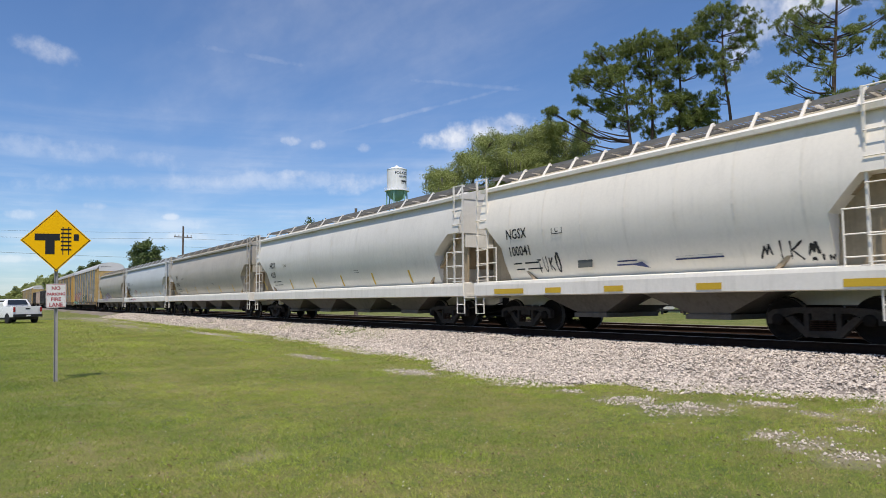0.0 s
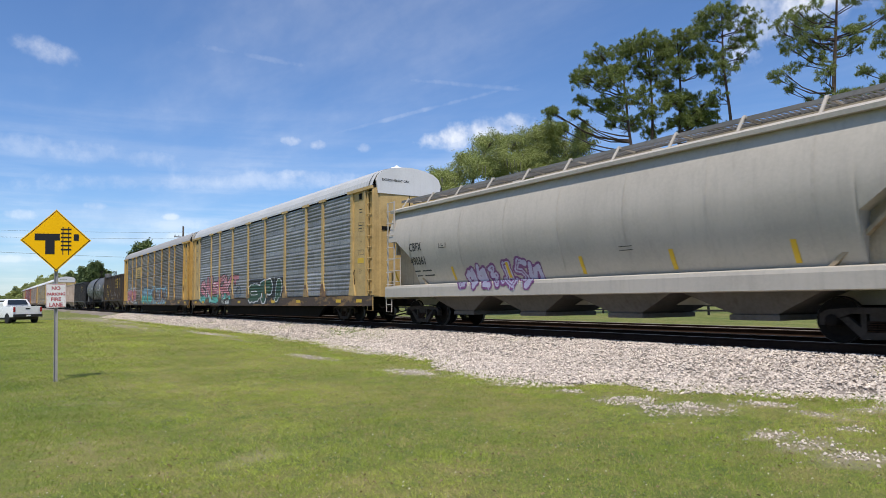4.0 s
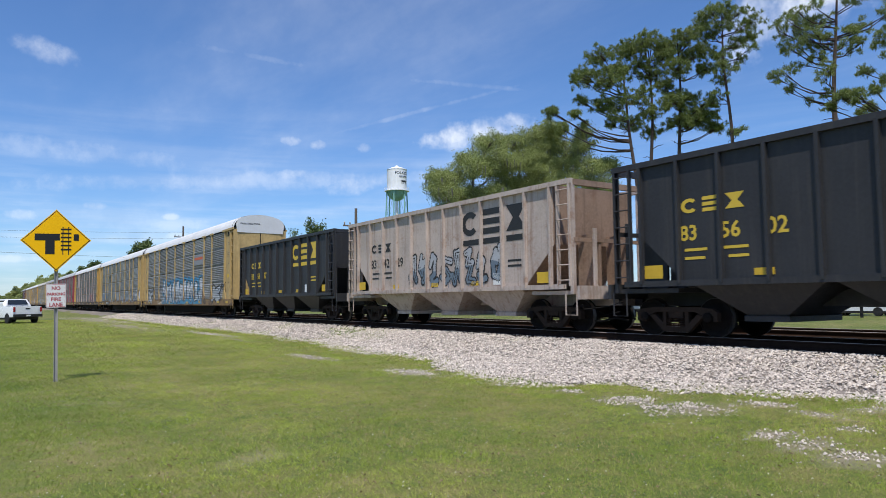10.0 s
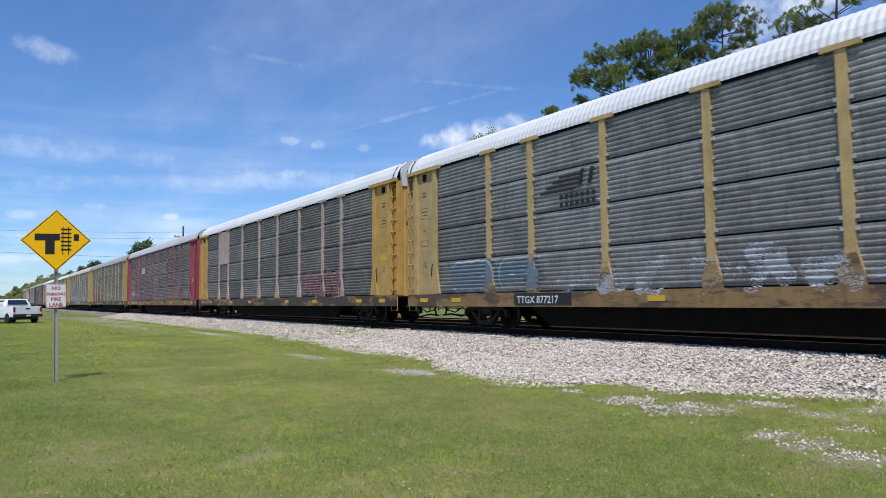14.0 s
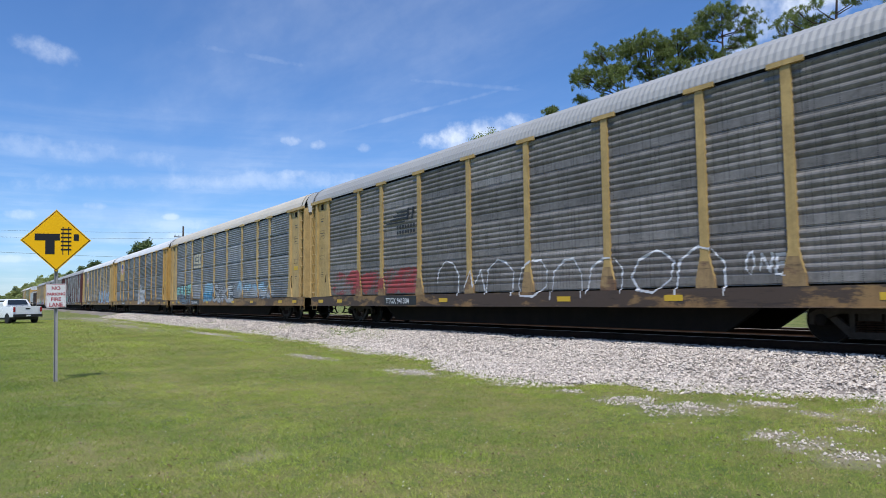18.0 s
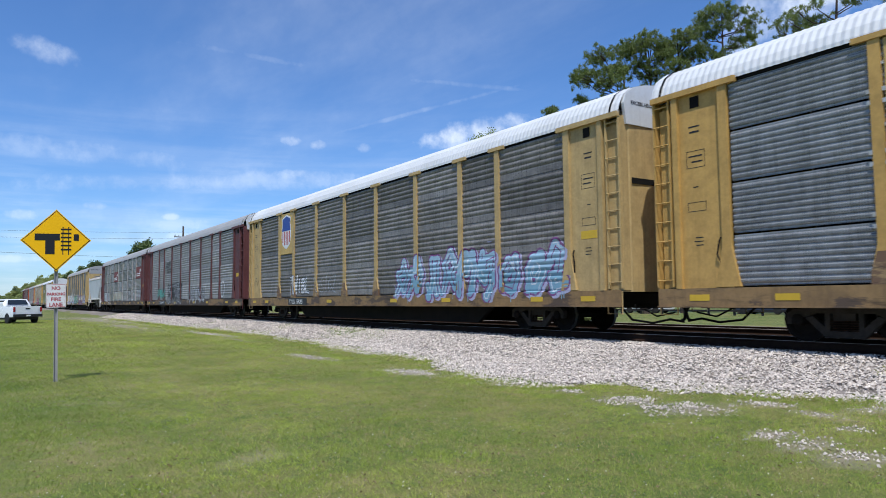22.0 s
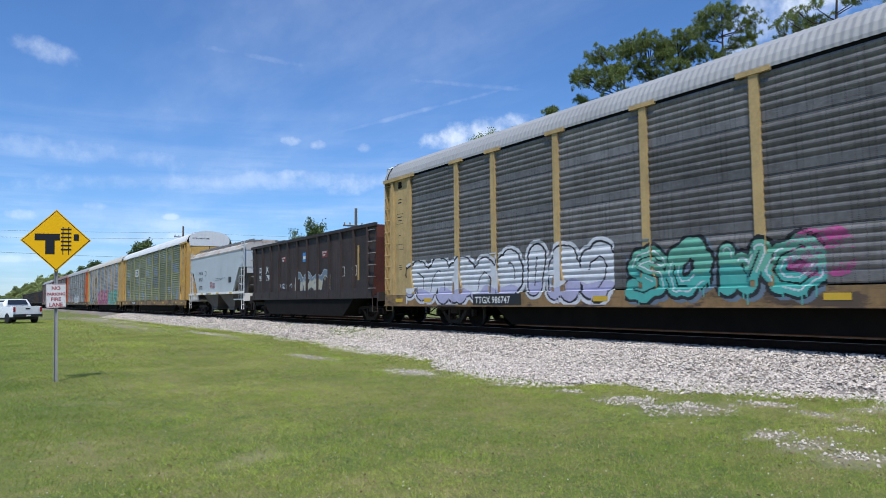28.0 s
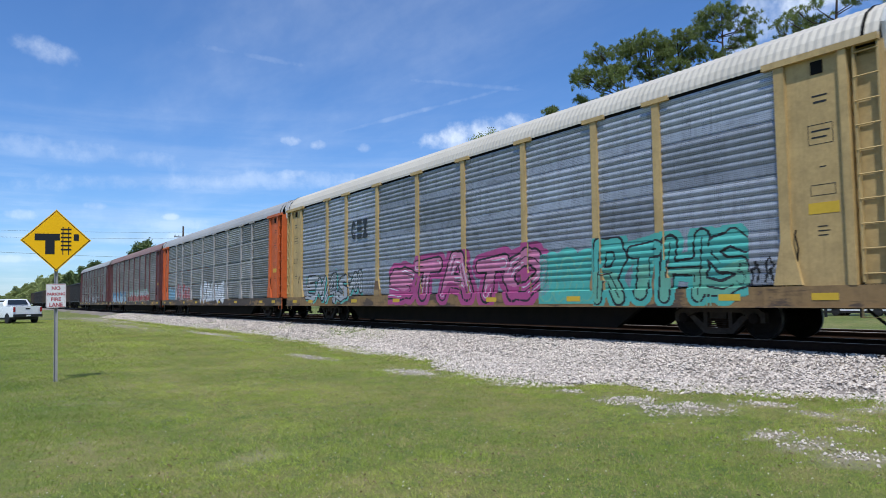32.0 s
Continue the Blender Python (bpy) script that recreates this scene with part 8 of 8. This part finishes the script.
for k, line in enumerate(("WARNING", "DO NOT APPLY VIBRATIONS", "TO ANY PART OF CAR BODY", "EXCEPT VIBRATOR BRACKETS", "USE ON LOADED CAR ONLY")):
    text(c, line, -0.85, -1.582, 2.12 - k * 0.085, 0.085, S["red"])
for a, b, z in ((0.35, 1.0, 2.36), (1.05, 1.6, 2.36), (1.65, 2.5, 2.36), (0.35, 0.9, 2.27), (0.95, 1.8, 2.27)):
    plate(c, a, b - 0.1, z, z + 0.018, LETTER_BLACK, -1.582, "stencil")
for q in (-4.6, -2.9, -0.9, 0.8, 3.6):
    plate(c, q, q + 0.5, 1.375, 1.475, YELLOW, -1.636, "reflector", "yellow reflective strip")
bm = bmesh.new()
for a, b, cc, d in ((-2.15, -1.85, 2.62, 2.64), (-2.15, -1.85, 2.93, 2.95), (-2.15, -2.13, 2.64, 2.93), (-1.87, -1.85, 2.64, 2.93)):
    box(bm, a, b, -1.584, -1.580, cc, d)
part("plate_mark", bm, LETTER_BLACK, c)
text(c, "C", -2.07, -1.584, 2.66, 0.14, LETTER_BLACK)
plate(c, 3.2, 3.75, 2.05, 2.4, PLATE_BLACK, -1.584, "data_panel")

# -- tail of the train in view
c = rack(27, "autorack car with patchy green panels and white roof", P_GREEN, OL_POST, R_WHITE, Y_SILL, O_POST, end_top=R_WHITE, broad=True)
c.location.x += 0.36
plate(c, -6.42, -4.85, 3.38, 4.06, LETTER_WHITE, FACE, label="pale sign plate")
block_emblem(c, -6.25, -5.05, 3.5, 3.94, PLATE_BLACK, FACE - 0.006, under=False)
sill_marks(c, "TTGX 964129", -7.6, True)
plate(c, 2.2, 2.42, 0.83, 0.93, S["red"], SILL_FACE - 0.008, "emblem", "small red painted mark")
c = rack(28, "autorack car with blue-grey panels and magenta graffiti", P_BLUE, Y_POST, R_CREAM, Y_SILL, Y_POST, end_top=R_WHITE, broad=True)
block_emblem(c, -6.55, -5.05, 3.35, 4.1, PLATE_BLACK, FACE, under=False)
paint(c, -11.2, -5.6, 0.72, 2.25, 5, {"fill": S["silver"], "line": S["black"], "back": S["teal"]}, 191, 0.34, "silver and black spray-painted lettering on teal", word="EMAS~", fat=0.12, slant=0.4)
paint(c, -3.4, 5.2, 0.68, 2.45, 5, {"fill": S["rose"], "low": S["magenta"], "line": S["black"], "back": S["magenta"], "gleam": S["white"]}, 193, 0.48, "magenta spray-painted lettering with black outlines", bold=0.06, word="STATO", fat=0.2, halo=0.16, split=0.35)
paint(c, 4.9, 6.9, 0.72, 2.2, 2, {"fill": S["teal"], "line": S["mint"], "back": S["teal"]}, 195, 0.8, "teal spray-painted background", halo=0.2)
paint(c, 6.9, 11.0, 0.66, 2.35, 4, {"fill": S["teal"], "low": S["mint"], "line": S["black"], "back": S["teal"]}, 197, 0.5, "teal-green spray-painted lettering with black outlines", bold=0.05, word="RTHS", fat=0.14, halo=0.12)
paint(c, 10.7, 11.6, 0.95, 1.7, 3, {"fill": S["black"]}, 199, 0.12, "thin black spray-painted tag")
c = rack(29, "autorack car with bright orange ends and grey panels", P_LIGHT, S_POST, R_GREY, N_SILL, OR_POST, end_top=R_WHITE)
paint(c, -11.4, -9.0, 0.9, 2.2, 2, {"fill": S["sky"]}, 201, 0.8, "blue spray-painted block", halo=0.1)
paint(c, -8.6, -4.6, 0.95, 2.3, 4, {"fill": S["red"], "line": S["silver"]}, 203, 0.4, "red spray-painted lettering")
paint(c, -2.0, 3.8, 0.72, 2.3, 5, {"fill": S["white"], "line": S["silver"]}, 205, 0.5, "white block letters in spray paint")
c = rack(30, "autorack car with brown posts, brown roof and multicoloured graffiti", P_BROWN, B_POST, R_DARK, N_SILL, B_POST, end_top=R_WHITE, broad=True)
paint(c, -11.4, -3.0, 0.8, 2.3, 7, {"fill": S["blue"], "low": S["paleblue"], "line": S["silver"]}, 211, 0.5, "blue and white spray-painted lettering")
paint(c, -2.0, 9.0, 0.9, 2.2, 8, {"fill": S["silver"], "low": S["red"], "line": S["mint"]}, 213, 0.5, "silver, red and green spray-painted lettering")
c = rack(31, "autorack car with dark grey panels and pale graffiti", P_DARK, B_POST, R_GREY, N_SILL, B_POST, end_top=R_GREY)
paint(c, -8.0, 6.0, 0.8, 2.0, 8, {"fill": S["silver"]}, 221, 0.4, "washed-out silver graffiti", fade=0.5)
for i in range(32, 40):
    x, pitch = slot(i)
    c = open_hopper(x, pitch, "dark open hopper car at the rear of the view", BLACK_PAINT if i % 3 else BROWN_PAINT, BLACK_STEEL, 12)
    CARS.append(c)
# ---------------------------------------------------------------- far side and roadside things
water_tower()
utility_pole(-97.4, 22.7, 11.2, "tall wooden utility pole with one crossarm")
utility_pole(-150.0, 25.5, 11.0, "distant wooden utility pole with one crossarm")
utility_pole(-52.0, 26.0, 8.6, "wooden utility pole behind the train")
cables("overhead_cable", [((-97.4 + 0.226 * a, 22.7 + 0.974 * a, z), (-97.4 + 0.226 * b, 22.7 + 0.974 * b, z + dz), 0.5) for a, b, z, dz in ((0, -50, 10.3, 0.6), (0, 60, 10.3, 0.6), (0, -50, 9.5, 0.5), (0, 60, 9.5, 0.5), (0, 60, 8.4, 0.3))], 0.014)
utility_pole(-80, -14.0, 7.2, "wooden utility pole beside the road")
utility_pole(-80, 60.0, 7.2, "wooden utility pole across the track")
cables("roadside_cable", [((-80, -14.0, 6.35), (-80, 60.0, 6.35), 0.7)], 0.016)
fence(-90, 20, 52.0, -0.055)


def lawn_sign():
    root = thing("road_sign", -14.93, 1.235, GROUND_Z, "yellow diamond level-crossing sign over a fire-lane notice on a steel post", "road sign")
    root.matrix_basis = pose(-14.93, 1.235, GROUND_Z, 1.3)   # the post leans a little
    steel = mat("galvanised_post", (0.36, 0.35, 0.34), 0.75, 0.0, var=0.2, big=2.0, spec=0.2)
    yel = mat("sign_yellow", (0.93, 0.50, 0.003), 0.6, var=0.05, big=2.0, bump=0.02, spec=0.12)
    blk = plain("sign_black", (0.012, 0.012, 0.013))
    wht = mat("sign_white", (0.74, 0.72, 0.70), 0.5, var=0.12, big=3.0)
    red = plain("sign_red_faded", (0.42, 0.09, 0.10))
    # the faces are turned towards the lawn where the camera stands
    turn = Matrix.Rotation(radians(85.3), 4, "Z")
    bm = bmesh.new()
    prism(bm, [(-0.034, -0.02), (-0.016, 0.025), (0.016, 0.025), (0.034, -0.02), (0.026, -0.02), (0.011, 0.012), (-0.011, 0.012), (-0.026, -0.02)], 2, -0.3, 3.2)
    p = part("post", bm, steel, root)
    p.matrix_basis = turn
    zc, h = 2.65, 0.60

    def diamond(bm, r, y0, y1, corner=0.05):
        pts = []
        for k in range(4):
            a = k * math.pi / 2
            for d in (-1, 0, 1):
                b = a + d * 0.09
                rr = r * (1 - corner * (0.55 if d else 0.35))
                pts.append((math.cos(b) * rr / (abs(math.cos(b)) + abs(math.sin(b))) if d else math.cos(a) * rr, math.sin(b) * rr / (abs(math.cos(b)) + abs(math.sin(b))) + zc if d else math.sin(a) * rr + zc))
        prism(bm, pts, 1, y0, y1)
    bm = bmesh.new()
    diamond(bm, h, -0.034, -0.030)
    plate_d = part("diamond_plate", bm, yel, root, "yellow diamond plate with black border")
    plate_d.matrix_basis = turn
    bm = bmesh.new()
    diamond(bm, h * 0.965, -0.0365, -0.035)
    part("border", bm, blk, plate_d)
    bm = bmesh.new()
    diamond(bm, h * 0.935, -0.039, -0.037)
    part("panel", bm, yel, plate_d)
    k = h / 62.5

    def mark(boxes, name):
        bm = bmesh.new()
        for x0, x1, y0, y1 in boxes:
            box(bm, x0 * k, x1 * k, -0.0425, -0.040, zc - y1 * k, zc - y0 * k)
        part(name, bm, blk, plate_d)
    mark([(-37, 6, -13, 0), (-19, -3, -0.1, 27)], "road_symbol")
    mark([(10.5, 12, -27, 28), (20.5, 22, -27, 28)] + [(7.5, 26, -23.5 + 8.0 * i, -20.5 + 8.0 * i) for i in range(6)], "track_symbol")
    mark([(30, 39, -12.5, 0.5)], "road_end")
    bm = bmesh.new()
    z0, z1, w = 1.385, 1.83, 0.165
    pts = []
    for cx, cz, a0 in ((w - 0.025, z1 - 0.025, 0), (-w + 0.025, z1 - 0.025, 90), (-w + 0.025, z0 + 0.025, 180), (w - 0.025, z0 + 0.025, 270)):
        pts += [(cx + 0.025 * math.cos(radians(a0 + d)), cz + 0.025 * math.sin(radians(a0 + d))) for d in (0, 45, 90)]
    prism(bm, pts, 1, -0.033, -0.030)
    notice = part("notice_plate", bm, wht, root, "white notice plate with faded red lettering")
    notice.matrix_basis = turn
    bm = bmesh.new()
    for a, b, c, d in ((-w + 0.012, w - 0.012, z1 - 0.018, z1 - 0.012), (-w + 0.012, w - 0.012, z0 + 0.012, z0 + 0.018), (-w + 0.012, -w + 0.018, z0 + 0.018, z1 - 0.018), (w - 0.018, w - 0.012, z0 + 0.018, z1 - 0.018)):
        box(bm, a, b, -0.0355, -0.0335, c, d)
    part("notice_border", bm, red, notice)
    for i, (line, size) in enumerate((("NO", 0.095), ("PARKING", 0.074), ("FIRE", 0.092), ("LANE", 0.092))):
        ob = link("lettering", letters(line, size, red, 0.003, "CENTER"), notice)
        ob.matrix_basis = pose(0, -0.0355, z1 - 0.115 - i * 0.102, 90)


lawn_sign()


def glass_mat(name, tint=(0.02, 0.025, 0.03)):
    m = mat(name, tint, 0.08, 0.0, var=0.0, bump=0.0, spec=0.8)
    return m


CAR_WHITE = mat("white_car_paint", (0.78, 0.78, 0.78), 0.25, var=0.05, big=1.0, bump=0.0, spec=0.6)
CAR_GLASS = glass_mat("dark_car_glass")
TYRE = mat("tyre_rubber", (0.02, 0.02, 0.02), 0.85, var=0.2)
CHROME = mat("bumper_chrome", (0.5, 0.5, 0.5), 0.25, 0.9, var=0.1)
TAIL_RED = plain("tail_lamp_red", (0.35, 0.02, 0.02), 0.25)
TRIM_BLACK = plain("black_trim", (0.02, 0.02, 0.02), 0.6)


def wheels(root, xs, half, r):
    for x in xs:
        for s in (-1, 1):
            bm = bmesh.new()
            lathe(bm, [(r * 0.6, -0.13), (r * 0.93, -0.13), (r, -0.09), (r, 0.09), (r * 0.93, 0.13), (r * 0.6, 0.13)], "y", 24)
            w = part("wheel", bm, TYRE, root, smooth=True)
            w.matrix_basis = pose(x, s * half, r)
            bm = bmesh.new()
            lathe(bm, [(0.0, s * 0.10), (r * 0.5, s * 0.11), (r * 0.62, s * 0.13), (r * 0.62, s * -0.1), (0.0, s * -0.1)], "y", 18)
            part("rim", bm, CHROME, w, smooth=True)


def pickup(x, y, turn):
    """Crew-cab pickup, nose towards local -x."""
    root = thing("pickup_truck", x, y, GROUND_Z, "white crew-cab pickup truck parked on the grass", "pickup truck")
    root.matrix_basis = pose(x, y, GROUND_Z, 0, 0, turn)
    bm = bmesh.new()
    # hood, cab and bed by cross-sections along x
    def ring(x, w0, w1, z0, z1):
        return [(x, -w0, z0), (x, -w0 - 0.02, z0 + (z1 - z0) * 0.5), (x, -w1, z1), (x, w1, z1), (x, w0 + 0.02, z0 + (z1 - z0) * 0.5), (x, w0, z0)]
    loft(bm, [ring(-2.95, 0.85, 0.80, 0.55, 1.0), ring(-2.85, 0.97, 0.92, 0.45, 1.12), ring(-1.55, 1.0, 0.95, 0.45, 1.22), ring(-1.2, 1.0, 0.97, 0.45, 1.25), ring(1.15, 1.0, 0.97, 0.45, 1.28), ring(2.75, 1.0, 0.97, 0.5, 1.30), ring(2.82, 0.98, 0.95, 0.55, 1.29)], True, True)
    body = part("body", bm, CAR_WHITE, root, smooth=True)
    bm = bmesh.new()
    loft(bm, [ring(-1.35, 0.93, 0.92, 1.2, 1.24), ring(-0.55, 0.92, 0.70, 1.2, 1.82), ring(0.9, 0.92, 0.70, 1.2, 1.84), ring(1.12, 0.93, 0.80, 1.2, 1.4)], True, True)
    cab = part("cab", bm, CAR_WHITE, root, smooth=True)
    bm = bmesh.new()
    loft(bm, [[(1.145, -0.72, 1.42), (1.145, 0.72, 1.42), (0.955, 0.62, 1.77), (0.955, -0.62, 1.77)], [(1.12, -0.72, 1.42), (1.12, 0.72, 1.42), (0.93, 0.62, 1.77), (0.93, -0.62, 1.77)]], True, True)
    part("rear_window", bm, CAR_GLASS, cab)
    bm = bmesh.new()
    box(bm, 1.25, 2.74, -0.84, 0.84, 1.27, 1.312)
    part("bed_cover", bm, TRIM_BLACK, body, "black cover over the load bed")
    for s in (-1, 1):
        for a, b in ((-0.95, 0.0), (0.06, 0.85)):
            bm = bmesh.new()
            prism(bm, [(a + 0.25 if a < -0.5 else a, 1.30), (b, 1.30), (b - 0.05, 1.74), (a + 0.42 if a < -0.5 else a, 1.74)], 1, s * 0.83 - 0.05, s * 0.83 + 0.08)
            part("side_window", bm, CAR_GLASS, cab)
        bm = bmesh.new()
        box(bm, 2.79, 2.86, s * 0.93 - 0.06, s * 0.93 + 0.06, 0.88, 1.24)
        part("tail_lamp", bm, TAIL_RED, body, "red tail lamp")
        bm = bmesh.new()
        box(bm, -0.75, -0.5, s * 1.12 - 0.12, s * 1.12 + 0.12, 1.28, 1.48)
        part("mirror", bm, TRIM_BLACK, body)
    bm = bmesh.new()
    box(bm, 2.83, 2.855, -0.80, 0.80, 0.72, 1.27)
    gate = part("tailgate", bm, CAR_WHITE, body)
    bm = bmesh.new()
    box(bm, 2.856, 2.868, -0.16, 0.16, 1.06, 1.15)
    part("gate_handle", bm, TRIM_BLACK, gate)
    bm = bmesh.new()
    box(bm, 2.78, 3.0, -0.98, 0.98, 0.50, 0.70)
    part("bumper", bm, TRIM_BLACK, root, "dark rear bumper")
    bm = bmesh.new()
    box(bm, 3.0, 3.006, -0.15, 0.15, 0.55, 0.66)
    part("licence_plate", bm, LETTER_WHITE, root)
    bm = bmesh.new()
    box(bm, -2.6, 2.6, -0.8, 0.8, 0.30, 0.55)
    part("chassis", bm, TRIM_BLACK, root)
    wheels(root, (-1.85, 1.85), 0.90, 0.40)


pickup(-63.0, 2.06, 20)


def parked_car(x, y, turn, paint_m, label, van=False):
    root = thing("parked_van" if van else "parked_car", x, y, -0.52, label, "car", "vehicles parked beyond the fence")
    root.matrix_basis = pose(x, y, -0.52, 0, 0, turn)
    h = 2.0 if van else 1.45
    bm = bmesh.new()
    prism(bm, [(-2.3, 0.35), (2.3, 0.35), (2.35, 0.8), (2.1, 0.95), (1.2, 1.0), (-2.2, 0.98), (-2.35, 0.8)], 1, -0.88, 0.88)
    body = part("body", bm, paint_m, root)
    bm = bmesh.new()
    a = 1.5 if van else 1.1
    loft(bm, [[(-2.2 if van else -1.7, -0.82, 0.95), (a, -0.82, 0.95), (a, 0.82, 0.95), (-2.2 if van else -1.7, 0.82, 0.95)], [(-2.1 if van else -1.2, -0.66, h), (0.9 if van else 0.4, -0.66, h), (0.9 if van else 0.4, 0.66, h), (-2.1 if van else -1.2, 0.66, h)]], True, True)
    part("cabin", bm, paint_m, root)
    for s in (-1, 1):
        bm = bmesh.new()
        prism(bm, [(-1.3, 1.05), (0.9, 1.05), (0.45, h - 0.12), (-1.05, h - 0.12)], 1, s * 0.775 - 0.03, s * 0.775 + 0.045)
        part("side_window", bm, CAR_GLASS, body)
    wheels(root, (-1.4, 1.4), 0.80, 0.32)


parked_car(-44.5, 53.2, 8, CAR_WHITE, "white van parked beyond the far fence", True)
parked_car(-33.0, 54.0, 5, plain("dark_blue_car_paint", (0.03, 0.04, 0.07), 0.3), "dark blue car parked beyond the far fence")
parked_car(-25.0, 53.0, 3, CAR_WHITE, "white car parked beyond the far fence")
parked_car(-54.0, 52.0, 6, plain("red_car_paint", (0.35, 0.03, 0.03), 0.3), "red car parked beyond the far fence")
def motions():
    """The whole train rolls along the track at a steady speed."""
    for car in CARS:
        m = car.matrix_basis.copy()
        far = m.copy()
        far.translation.x += SPEED * SECONDS
        walk(car, [(0.0, m), (SECONDS, far)])


motions()
